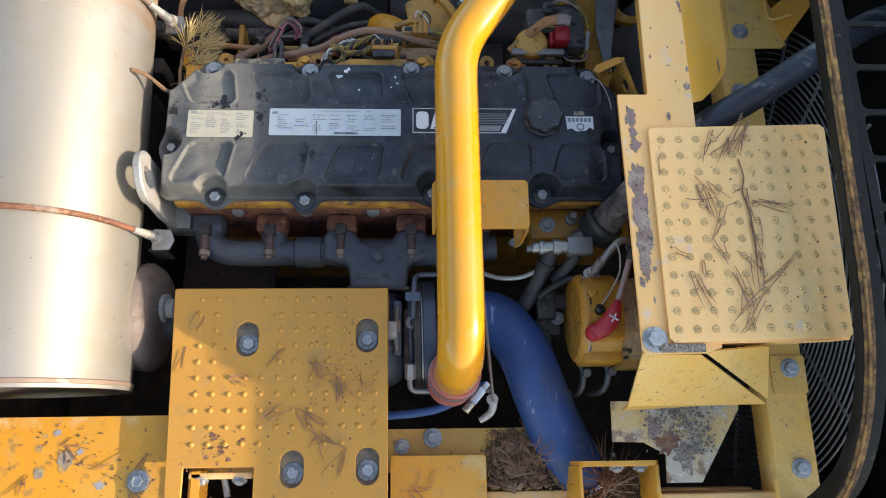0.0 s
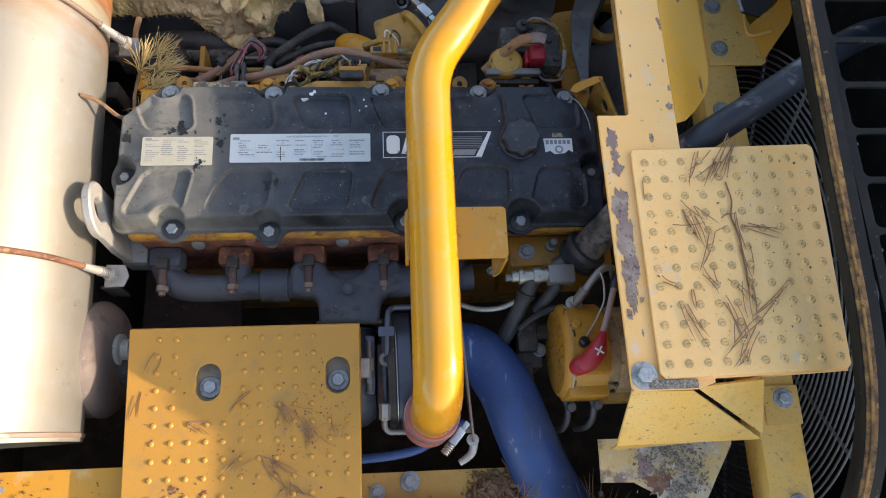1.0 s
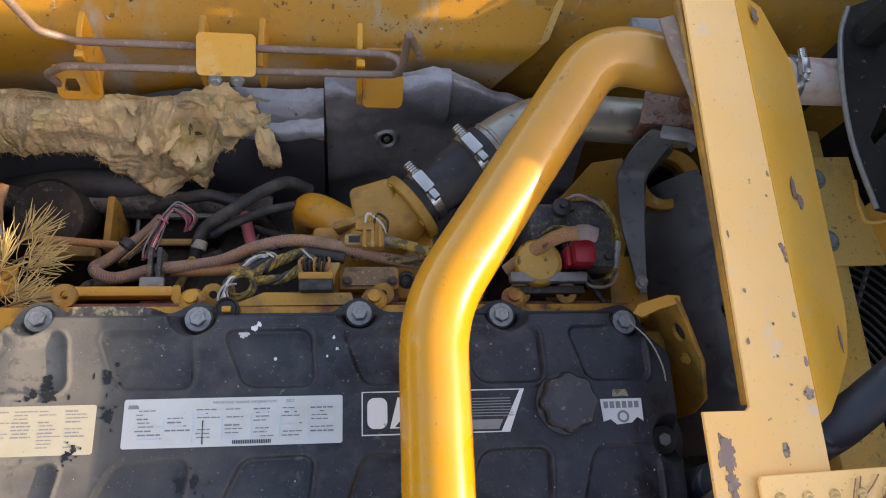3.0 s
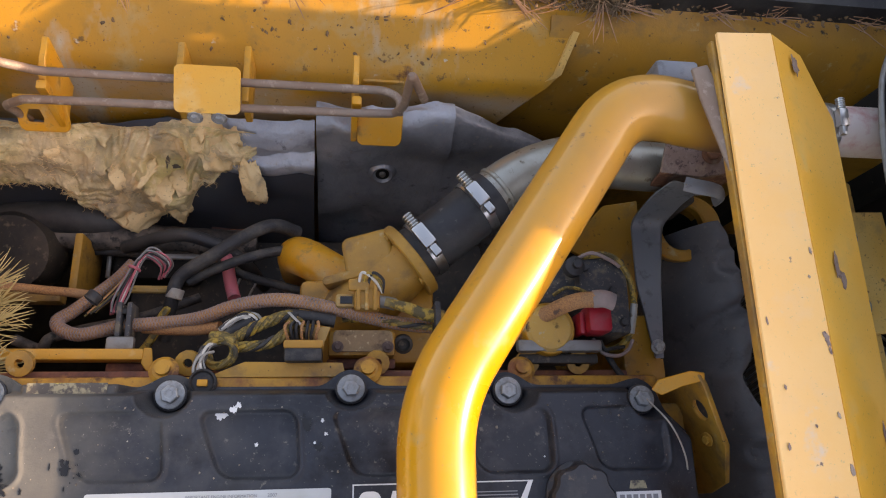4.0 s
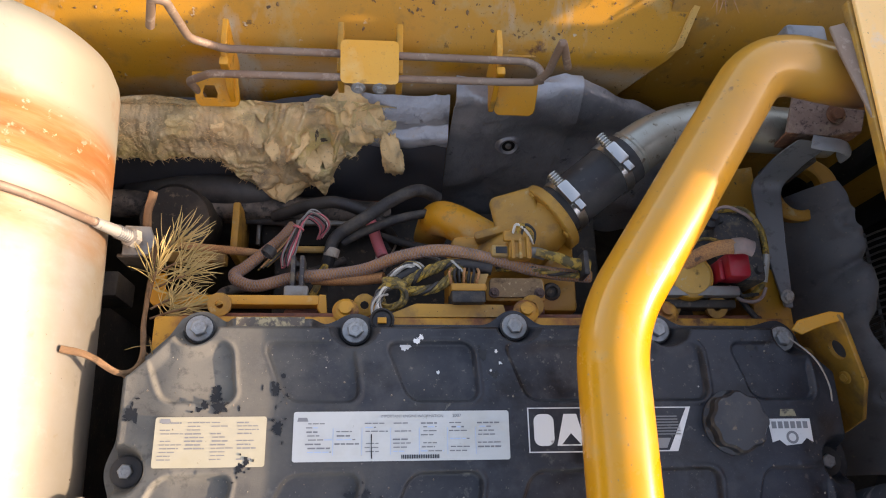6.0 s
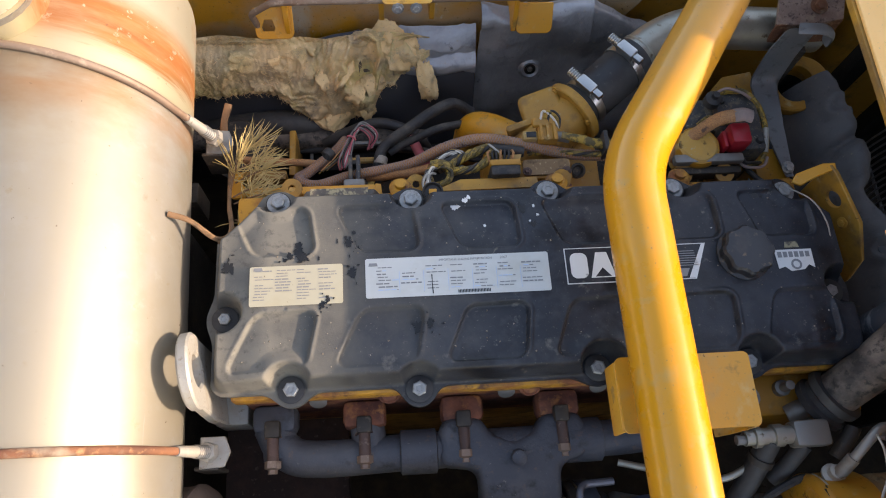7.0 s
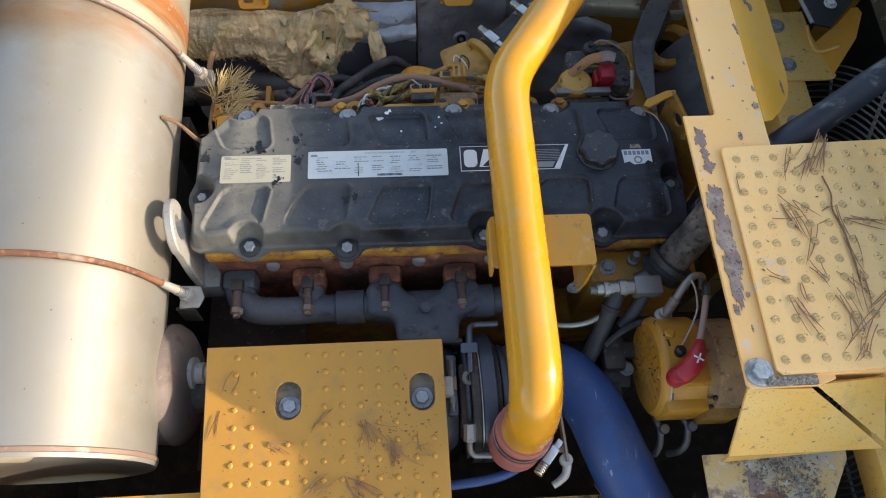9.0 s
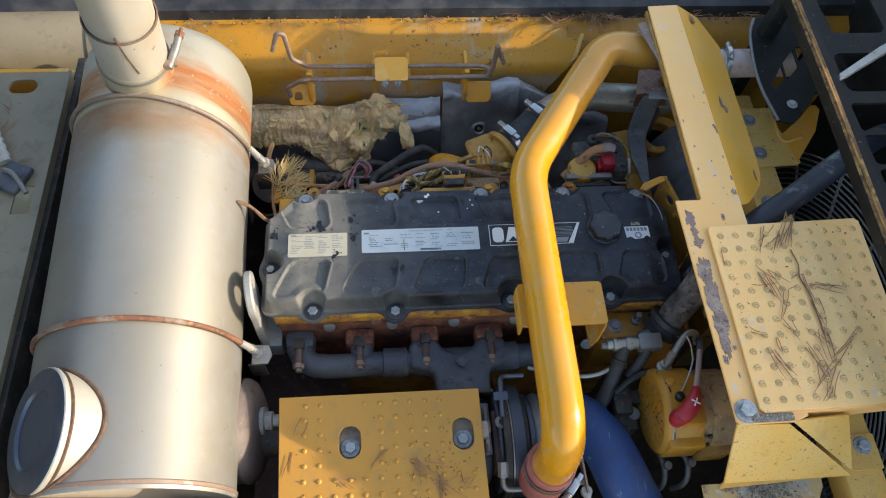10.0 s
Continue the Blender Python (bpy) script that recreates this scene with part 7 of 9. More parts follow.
    part("branch", tube(smooth_line([(0.085, 0.234, 1.420), (0.112, 0.227, 1.420), (0.138, 0.218, 1.420), (0.164, 0.214, 1.420)], 5), lambda f: 0.006 + 0.004 * f, 12, wobble=0.2, flat=0.7), M_WIREYEL, t)
    part("tie", box(0.150, 0.158, 0.196, 0.232, 1.395, 1.438, 0.002), M_WIREBLACK, t, "black cable tie")
    twisted(t, [(0.03, 0.215, 1.395), (0.07, 0.214, 1.405), (0.11, 0.206, 1.408), (0.15, 0.202, 1.41)], (M_OLIVE, M_WIREBLACK, M_WIREYEL), 0.003, 0.0026, 0.05)
    part("wrap", tube(smooth_line([(-0.045, 0.216, 1.415), (-0.016, 0.214, 1.415), (0.020, 0.208, 1.415)], 5), 0.0085, 12), M_WIREBLACK, t)
    part("wrap", tube(smooth_line([(-0.121, 0.189, 1.400), (-0.111, 0.197, 1.400), (-0.098, 0.204, 1.400), (-0.086, 0.210, 1.400)], 5), 0.0085, 12), M_WIREBLACK, t)
    wires(t, [(-0.128, 0.171, 1.430), (-0.137, 0.165, 1.440), (-0.143, 0.153, 1.440), (-0.144, 0.139, 1.440), (-0.137, 0.127, 1.440), (-0.132, 0.122, 1.440)], (M_GREYSTEEL, M_WIREBLACK, M_CASTALU, M_WIREWHITE, M_WIREBLACK, M_GREYSTEEL, M_WIREBLACK, M_CASTALU), 0.0075, 0.0019)
    part("boot", lathe([(0, 0), (0.0165, 0), (0.0165, 0.008), (0.014, 0.010), (0.012, 0.006), (0, 0.006)], 18, Matrix.Translation((-0.136, 0.125, 1.445))), M_WIREBLACK, t)
    part("insert", box(-0.142, -0.130, 0.120, 0.128, 1.450, 1.4565, 0.001), M_YELLOW, t, "yellow connector insert")
    for k in range(7):
        x = -0.040 + k * 0.006
        part("wire", tube(smooth_line([(x + 0.002, 0.205, 1.428), (x - 0.003 + 0.001 * k, 0.197, 1.434), (x, 0.186, 1.430), (x + 0.002, 0.176, 1.420)], 5), 0.0021, 6), M_WIREBLACK if k % 3 else M_SLEEVE, t)
    part("tab", sheet([(-0.023, 0.198, 1.425), (0.014, 0.199, 1.425), (0.005, 0.173, 1.425), (-0.006, 0.173, 1.425)], 0.002), M_DIRTY, t, "olive plastic tab")
    part("tie", sheet([(-0.041, 0.216, 1.432), (-0.038, 0.217, 1.432), (-0.022, 0.201, 1.432), (-0.024, 0.199, 1.432)], 0.002), M_CASTALU, t, "loose cable tie")
    plug = thing("injector_plug", (-0.015, 0.163, 1.40), "black plug with a yellow collar", "connector")
    part("shell", box(-0.042, 0.005, 0.150, 0.174, 1.40, 1.452, 0.004), M_WIREBLACK, plug)
    part("collar", box(-0.043, 0.006, 0.166, 0.177, 1.415, 1.454, 0.003), M_GRIMSHADEYEL, plug)
    plug = thing("sensor_plug", (0.05, 0.24, 1.39), "small yellow sensor connector on the loom", "connector")
    part("shell", box(0.044, 0.078, 0.222, 0.252, 1.395, 1.43, 0.004), M_GRIMSHADEYEL, plug)
    part("shell_tail", box(0.020, 0.046, 0.226, 0.244, 1.398, 1.424, 0.004), M_DIRTY, plug)
    part("seal", tube([Vector((0.078, 0.236, 1.414)), Vector((0.088, 0.235, 1.414)), Vector((0.10, 0.232, 1.413))], 0.0085, 10), M_GREYSTEEL, plug)
    part("latch", box(0.036, 0.064, 0.246, 0.262, 1.425, 1.434, 0.003), M_GRIMSHADEYEL, plug)
    for x in (0.047, 0.058, 0.069):
        part("rib", box(x, x + 0.005, 0.220, 0.254, 1.429, 1.4335, 0.001), M_GRIMSHADEYEL, plug)
    # black inlay for the unlit inside of the plug
    part("mouth", box(0.026, 0.042, 0.230, 0.240, 1.4235, 1.4255, 0.0005), M_OILVOID, plug)
    for k in range(3):
        part("wire", tube(smooth_line([(0.05 + 0.006 * k, 0.255, 1.43), (0.054 + 0.007 * k, 0.268, 1.442), (0.07 + 0.006 * k, 0.26, 1.435), (0.082, 0.245, 1.425)], 5), 0.002, 6), (M_WIREWHITE, M_WIREYEL, M_WIREBLACK)[k], plug)
    t = thing("battery_loom", (-0.149, 0.332, 1.222), "black corrugated loom branches", "cable")
    part("branch", tube(smooth_line([(-0.236, 0.220, 1.220), (-0.222, 0.270, 1.260), (-0.210, 0.306, 1.270), (-0.163, 0.334, 1.287), (-0.121, 0.362, 1.292), (-0.078, 0.384, 1.288), (-0.041, 0.385, 1.255)], 7), 0.0105, 12, wobble=0.05), M_LOOMGREY, t)
    part("branch", tube(smooth_line([(-0.201, 0.301, 1.258), (-0.161, 0.319, 1.267), (-0.105, 0.337, 1.278), (-0.051, 0.354, 1.265)], 7), 0.008, 10, wobble=0.05), M_LOOMGREY, t)
    part("branch", tube(smooth_line([(-0.440, 0.397, 1.100), (-0.309, 0.382, 1.130), (-0.217, 0.367, 1.167), (-0.104, 0.317, 1.218), (0.022, 0.281, 1.235)], 7), 0.007, 10), M_LOOMGREY, t)
    part("branch", tube(smooth_line([(-0.219, 0.270, 1.257), (-0.233, 0.246, 1.264), (-0.240, 0.217, 1.269), (-0.258, 0.189, 1.268)], 6), 0.006, 8), M_WIREYEL, t)
    part("tie", lathe([(0.011, -0.008), (0.0125, -0.007), (0.0125, 0.007), (0.011, 0.008)], 14, at((-0.217, 0.280, 1.264), (0.2, 0.8, 0.1))), M_CASTALU, t)
    part("red_branch", tube(smooth_line([(-0.154, 0.355, 1.210), (-0.143, 0.310, 1.234), (-0.133, 0.278, 1.248)], 5), 0.010, 10), M_WIREPINK, t)
    strip = thing("support_strip", (-0.34, 0.17, 1.35), "long yellow support strip behind the cover", "bracket")
    part("strip", box(-0.436, -0.226, 0.164, 0.179, 1.350, 1.377, 0.003), M_YELLOW, strip)
    part("bent_end", plate([(-0.438, 0.164, 1.372), (-0.436, 0.180, 1.372), (-0.444, 0.190, 1.371), (-0.444, 0.212, 1.369), (-0.466, 0.212, 1.369), (-0.466, 0.172, 1.371), (-0.458, 0.164, 1.372)], 0.006), M_YELLOW, strip)
    part("hook", plate([(-0.228, 0.160, 1.376), (-0.226, 0.180, 1.376), (-0.216, 0.180, 1.374), (-0.213, 0.150, 1.37), (-0.222, 0.150, 1.37)], 0.005), M_YELLOW, strip)
    solo("support_post", box(-0.278, -0.228, 0.150, 0.164, 1.256, 1.354, 0.004), M_REDRUST, "rusty support block under the strip", "bracket")
    s = thing("side_stay", (-0.42, 0.27, 1.0), "yellow stay and dark pump behind the engine", "bracket")
    part("stay", box(-0.398, -0.385, 0.301, 0.401, 1.070, 1.180, 0.003), M_ENGINE, s)
    part("cross", box(-0.500, -0.400, 0.282, 0.302, 1.170, 1.200, 0.003), M_ENGINE, s)
    part("pump", lathe([(0, 0), (0.07, 0), (0.075, 0.03), (0.06, 0.07), (0, 0.07)], 26, at((-0.502, 0.393, 1.090), (0, -0.3, 1))), M_DARK, s)
    part("hose", tube(smooth_line([(-0.60, 0.435, 1.10), (-0.49, 0.44, 1.13), (-0.39, 0.44, 1.135), (-0.33, 0.44, 1.10), (-0.27, 0.43, 1.03)], 7), 0.030, 16, wobble=0.03), M_RUBBER, s)
    part("hose", tube(smooth_line([(-0.33, 0.39, 1.14), (-0.25, 0.392, 1.20), (-0.20, 0.384, 1.22), (-0.14, 0.36, 1.20), (-0.10, 0.33, 1.12)], 7), 0.011, 12), M_RUBBER, s)
    part("rod", tube([Vector((-0.174, 0.361, 1.170)), Vector((-0.103, 0.330, 1.170)), Vector((-0.031, 0.299, 1.170))], 0.004, 8), M_GREYSTEEL, s)
    part("rod", tube([Vector((-0.285, 0.360, 1.190)), Vector((-0.219, 0.360, 1.190)), Vector((-0.163, 0.359, 1.190))], 0.005, 8), M_GREYSTEEL, s)
    part("tube", tube([Vector((-0.286, 0.290, 1.250)), Vector((-0.253, 0.290, 1.250)), Vector((-0.220, 0.290, 1.250))], 0.006, 8), M_DIRTY, s)
    part("loop", tube(smooth_line([(-0.147, 0.291, 1.150), (-0.139, 0.329, 1.160), (-0.121, 0.356, 1.160), (-0.108, 0.338, 1.160), (-0.121, 0.307, 1.155), (-0.130, 0.287, 1.140)], 7), 0.0022, 6), M_CASTALU, s)
    part("bar", box(-0.203, -0.133, 0.432, 0.452, 1.075, 1.090, 0.004), M_REDRUST, s)
    part("casing", box(-0.36, -0.215, 0.345, 0.425, 1.05, 1.105, 0.012), M_BLACK, s, "dark casing deep behind the engine")
    part("casing_rim", tube(fillet([(-0.362, 0.345, 1.11), (-0.362, 0.425, 1.11), (-0.30, 0.432, 1.11), (-0.205, 0.428, 1.11)], 0.02), 0.004, 8), M_GREYSTEEL, s, "pale worn rim")
    part("hose", tube(smooth_line([(-0.44, 0.215, 1.24), (-0.40, 0.200, 1.25), (-0.385, 0.215, 1.255), (-0.35, 0.235, 1.22), (-0.28, 0.26, 1.19), (-0.20, 0.30, 1.16)], 7), 0.008, 10), M_DUSTYHOSE, s)
    part("tray", box(-0.34, 0.30, 0.135, 0.44, 0.95, 1.05, 0.01), M_DARK, s)
    # starter relay cluster near the right end
    r = thing("relay_block", (0.36, 0.22, 1.28), "dark relay block with a red cap and round filter top", "relay")
    part("block", box(0.352, 0.425, 0.19, 0.300, 1.30, 1.432, 0.008), M_RELAY, r)
    part("block_top", box(0.30, 0.37, 0.235, 0.300, 1.29, 1.415, 0.008), M_RELAY, r)
    part("red_cap", box(0.350, 0.384, 0.186, 0.224, 1.425, 1.466, 0.007), M_REDCAP, r, "red rubber cap")
    part("round_top", lathe([(0, 0.055), (0.028, 0.055), (0.034, 0.05), (0.034, 0.0), (0, 0.0)], 26, Matrix.Translation((0.303, 0.195, 1.390))), M_DIRTY, r)
    part("stud", lathe([(0.014, 0), (0.014, 0.014), (0.006, 0.018), (0.006, 0.026), (0, 0.026)], 14, Matrix.Translation((0.345, 0.282, 1.43))), M_RUBBER, r)
    part("link", tube(smooth_line([(0.26, 0.19, 1.41), (0.298, 0.213, 1.445), (0.330, 0.224, 1.475), (0.366, 0.226, 1.482)], 6), 0.0105, 12, flat=0.6), M_SLEEVE, r)
    part("bar", box(0.258, 0.374, 0.164, 0.180, 1.428, 1.444, 0.004), M_GREYSTEEL, r, "grey steel cross bar")
    part("bar_foot", box(0.262, 0.372, 0.150, 0.163, 1.405, 1.430, 0.003), M_DARK, r)
    part("cap_skirt", box(0.342, 0.350, 0.186, 0.216, 1.42, 1.452, 0.003), M_REDCAP, r)
    part("round_rim", lathe([(0.030, 0.050), (0.034, 0.052), (0.036, 0.048), (0.036, 0.040), (0.034, 0.038)], 26, Matrix.Translation((0.303, 0.195, 1.390))), M_GRIMSHADEYEL, r)
    part("link_end", tube(smooth_line([(0.352, 0.226, 1.481), (0.366, 0.226, 1.484), (0.380, 0.222, 1.482)], 4), 0.012, 12, flat=0.5), M_CABLE, r, "frayed strap end")
    for pts, m in (([(0.318, 0.246, 1.42), (0.333, 0.254, 1.43), (0.352, 0.250, 1.437), (0.366, 0.240, 1.437), (0.352, 0.236, 1.437), (0.33, 0.242, 1.43)], M_OLIVE), ([(0.352, 0.296, 1.432), (0.372, 0.302, 1.440), (0.396, 0.292, 1.442), (0.412, 0.284, 1.436)], M_CABLE), ([(0.376, 0.182, 1.43), (0.384, 0.170, 1.425), (0.398, 0.172, 1.42), (0.418, 0.176, 1.41)], M_WIREBLACK), ([(0.37, 0.186, 1.42), (0.382, 0.166, 1.42), (0.404, 0.162, 1.42), (0.424, 0.172, 1.41), (0.432, 0.186, 1.41)], M_CABLE)):
        part("wire", tube(smooth_line(pts, 5), 0.0026, 7, wobble=0.1), m, r)
    for x, y in ((0.362, 0.283), (0.412, 0.206), (0.40, 0.25)):
        part("screw", lathe([(0, 0.004), (0.005, 0.004), (0.0065, 0.0), (0.0065, -0.004)], 12, Matrix.Translation((x, y, 1.434))), M_RUBBER, r)
    part("wire", tube(smooth_line([(0.36, 0.30, 1.43), (0.40, 0.30, 1.435), (0.425, 0.275, 1.43), (0.435, 0.24, 1.42), (0.432, 0.20, 1.41), (0.415, 0.178, 1.40), (0.385, 0.172, 1.40)], 6), 0.0048, 8), M_WIREYEL, r)
    part("wire", tube(smooth_line([(0.435, 0.235, 1.421), (0.432, 0.212, 1.415), (0.430, 0.195, 1.41)], 5), 0.0055, 8), M_CASTALU, r)
    part("wire", tube(smooth_line([(0.38, 0.185, 1.41), (0.392, 0.165, 1.41), (0.402, 0.14, 1.42), (0.412, 0.115, 1.44)], 5), 0.0045, 8), M_WIREBLACK, r)
    for x, y in ((0.285, 0.155), (0.335, 0.155)):
        bolt(r, (x, y, 1.39), 0.008, material=M_ENGINE)
    solo("heater_pipe", tube([Vector((-0.75, 0.42, 1.12)), Vector((-0.4, 0.415, 1.12)), Vector((-0.12, 0.41, 1.10))], 0.026, 16), M_DUSTYHOSE, "dusty black hose below the fibre wool", "hose")
    solo("dipstick", tube(smooth_line([(0.414, 0.098, 1.475), (0.43, 0.065, 1.50), (0.445, 0.03, 1.498), (0.455, 0.0, 1.48)], 6), 0.0012, 6), M_CASTALU, "loose thin wire on the cover", "wire")


def needle(bm, a, b, r, bow=0.0, side=(0, 0, 1)):
    a, b = Vector(a), Vector(b)
    mid = (a + b) / 2 + Vector(side) * bow
    add_line = [a, a.lerp(mid, 0.5) + Vector(side) * bow * 0.25, mid, mid.lerp(b, 0.5) + Vector(side) * bow * 0.25, b]
    rings = []
    way = (b - a).normalized()
    s = way.cross(Vector((0.3, 0.2, 0.9))).normalized()
    u = s.cross(way)
    for i, p in enumerate(add_line):
        k = r * (1 if i < 4 else 0.3)
        rings.append([bm.verts.new(p + s * k * c + u * k * d) for c, d in ((1, 0), (-0.5, 0.87), (-0.5, -0.87))])
    for p, q in zip(rings, rings[1:]):
        for k in range(3):
            bm.faces.new((p[k], p[(k + 1) % 3], q[(k + 1) % 3], q[k]))


def build_shields():
    b = thing("heat_blanket", (0.0, 0.53, 1.0), "crumpled grey foil heat blanket", "insulation")
    part("dark_sheet", fold([(0.566, 1.265), (0.545, 1.255), (0.50, 1.20), (0.47, 1.13), (0.445, 1.05), (0.43, 0.92)], -0.75, -0.020, 0.006, 60, bulge=0.012), M_BLACKFOIL, b)
    part("sheet", fold([(0.570, 1.352), (0.540, 1.348), (0.528, 1.30), (0.520, 1.20), (0.495, 1.10), (0.470, 0.92)], -0.015, 0.20, 0.004, 40, bulge=0.014), M_FOIL, b)
    bm = fold([(0.575, 1.350), (0.55, 1.342), (0.535, 1.29), (0.520, 1.20), (0.49, 1.10), (0.47, 0.92)], 0.19, 0.50, 0.004, 30, bulge=0.012)
    for v in bm.verts:
        f = (v.co.x - 0.19) / 0.31
        v.co.z -= 0.17 * f * max(0.0, min(1.0, (v.co.z - 0.95) / 0.35))
    part("sloped_sheet", bm, M_FOIL, b)
    part("hole", lathe([(0.012, 0.004), (0.017, 0.007), (0.022, 0.002), (0.026, -0.006)], 22, at((0.096, 0.514, 1.207), (0, -1, 0.45))), M_FOIL, b, "torn dimple round the fixing")
    # black disc in place of shade at the bottom of the dimple
    part("hole_bottom", lathe([(0, 0.0035), (0.0125, 0.0035)], 18, at((0.096, 0.514, 1.207), (0, -1, 0.45))), M_OILVOID, b)
    part("fixing", lathe([(0, 0.008), (0.004, 0.008), (0.006, 0.004), (0.006, 0.002)], 12, at((0.096, 0.514, 1.207), (0, -1, 0.45))), M_GREYSTEEL, b)
    part("edge_roll", fold([(0.572, 1.290), (0.556, 1.280), (0.537, 1.258), (0.530, 1.243), (0.512, 1.236), (0.505, 1.218), (0.514, 1.204)], -0.20, -0.019, 0.004, 50, bulge=0.016), M_FOIL, b)
    # fibre wool
    rnd = random.Random(8)
    w = thing("fibre_wool", (-0.3, 0.51, 1.1), "torn tan fibre wool insulation on the heat blanket", "insulation")
    # the mat lies on the slope: ridges, pillows and pits along it, its lower edge torn and tucked under
    along_x = [-0.70, -0.585, -0.514, -0.48, -0.424, -0.369, -0.315, -0.286, -0.233, -0.199, -0.157, -0.112]
    crest = [1.282, 1.284, 1.296, 1.290, 1.280, 1.286, 1.276, 1.284, 1.294, 1.296, 1.290, 1.275]
    under_x = [-0.70, -0.545, -0.486, -0.446, -0.42, -0.40, -0.371, -0.345, -0.333, -0.323, -0.312, -0.295, -0.28, -0.252, -0.230, -0.222, -0.212, -0.19, -0.165, -0.131, -0.112]
    hem = [1.21, 1.188, 1.198, 1.198, 1.190, 1.176, 1.146, 1.106, 1.122, 1.130, 1.108, 1.122, 1.136, 1.142, 1.152, 1.172, 1.196, 1.208, 1.222, 1.236, 1.244]

    def wool_point(x, s):
        zt, zb = float(np.interp(x, along_x, crest)), float(np.interp(x, under_x, hem))
        deep = smoothstep(1.20, 1.09, zb)
        zb += 0.006 * noise.noise(Vector((x * 110, 3.3, 0))) + 0.006 * noise.noise(Vector((x * 40, 8.1, 0)))
        f = min(s, 1.0)
        zz = zt + (zb - zt) * f
        y = float(np.interp(zz, (0.92, 1.05, 1.13, 1.20, 1.255, 1.265), (0.43, 0.445, 0.47, 0.50, 0.545, 0.566))) - 0.020
        p = Vector((x * 13, s * 1.5 * (1 + deep), 2.0))
        p += Vector((0.55 * noise.noise(p * 1.1), 0.55 * noise.noise(p * 1.1 + Vector((9, 4, 1))), 0))
        pillow = 0.55 - 1.5 * abs(noise.noise(p * 0.75)) - 0.45 * abs(noise.noise(p * 1.8 + Vector((5, 0, 3))))
        # torn strata: stepped layers that follow the same folds
        ruined = 0.40 + 0.60 * smoothstep(-0.45, -0.38, x)
        lay = 5.6 * noise.noise(p * 0.62 + Vector((1, 7, 0))) + 0.25 * noise.noise(p * 3)
        step = math.floor(lay) + smoothstep(0.0, 0.26, lay - math.floor(lay))
        strata = ruined * (0.0062 * step + 0.0009 * math.sin(19 * lay))
        fine = noise.fractal(Vector((x * 60, s * 8, 1.0)), 0.8, 2.0, 4)
        q = math.hypot((x + 0.247) / 0.026, (s - 0.44) / 0.28) * (1 + 0.3 * noise.noise(p * 2.2))
        rise = 0.024 * math.sin(math.pi * min(1, 0.10 + 0.84 * f)) + 0.026 * pillow + strata + 0.0030 * fine - 0.036 * math.exp(-q ** 4) + 0.012 * math.exp(-((q - 1.35) / 0.30) ** 2)
        rise = max(rise, 0.004 * fine)
        rise *= smoothstep(-0.105, -0.15, x) * 0.8 + 0.2
        y, zz = y - 0.62 * rise, zz + 0.78 * rise
        if s > 1:
            q = (s - 1) / 0.3
            y, zz = y + 0.040 * q, zz - 0.016 * math.sin(math.pi * min(1, q * 1.2)) - 0.004 * q
        return Vector((x, y, zz))

    bm = bmesh.new()
    rows = [[bm.verts.new(wool_point(x, s)) for s in np.linspace(0, 1.3, 96)] for x in np.linspace(-0.70, -0.112, 400)]
    for ra, rb in zip(rows, rows[1:]):
        for j in range(95):
            bm.faces.new((ra[j], ra[j + 1], rb[j + 1], rb[j]))
    bmesh.ops.recalc_face_normals(bm, faces=bm.faces[:])
    part("mat", bm, M_WOOL, w, angle=180)
    # three dark brown slits laid in the hollow of the mat
    for x, f, rx, ry in ((-0.252, 0.36, 0.004, 0.010), (-0.243, 0.44, 0.009, 0.003), (-0.247, 0.52, 0.003, 0.008)):
        part("charred_pit", slab(ragged(rx, ry, 900 * f, 40, 0.5), 0.002, (), at(wool_point(x, f) + Vector((0, -0.001, 0.002)), (0, -0.6, 0.75))), M_WOOLGREY, w, "dark brown slit in the wool", flat=True)
    # loose fibres over the mat and along its hem
    bm = bmesh.new()
    for k in range(1500):
        hem_only = k < 260
        p = wool_point(rnd.uniform(-0.68, -0.12), rnd.uniform(0.93, 1.08) if hem_only else rnd.uniform(0.02, 1.0))
        l = rnd.uniform(0.004, 0.014)
        q = p + (Vector((rnd.gauss(0, 0.5), rnd.uniform(-0.6, 0.1), -rnd.uniform(0.2, 1.0))) if hem_only else Vector((rnd.gauss(0, 0.8), -0.25 - 0.4 * rnd.random(), rnd.gauss(0.1, 0.6)))).normalized() * l
        needle(bm, p, q, 0.00035, rnd.uniform(-0.004, 0.004), (1, 0, 0.2))
    tagged(part("loose_fibres", bm, M_WOOLPALE, w, flat=True), kind="stuff")

    def flap(c, out, down, wide, long, curl, seed, material=None):
        """A torn, curled layer of felt with a ragged edge."""
        out, down = Vector(out).normalized(), Vector(down)
        down = (down - out * down.dot(out)).normalized()
        side = out.cross(down)
        bm = bmesh.new()
        n = 22
        grid = []
        for i in range(n + 1):
            row = []
            for j in range(n + 1):
                u, v = 2 * j / n - 1, 2 * i / n - 1
                q = noise.noise(Vector((u * 1.5, v * 1.5, seed * 5.1)))
                edge = max(abs(u), abs(v))
                rag = 1 - 0.22 * abs(u * v) ** 1.5 + edge ** 2 * (0.22 * noise.noise(Vector((u * 2, v * 2, seed * 2.3))) + 0.09 * noise.noise(Vector((u * 8, v * 8, seed))) + 0.06 * noise.noise(Vector((u * 19, v * 19, seed))))
                bend = curl * ((v + 0.4 * q) ** 2 + 0.5 * max(0.0, v) ** 4) + 0.22 * q * long + 0.0007 * math.sin(13 * v + 9 * q)
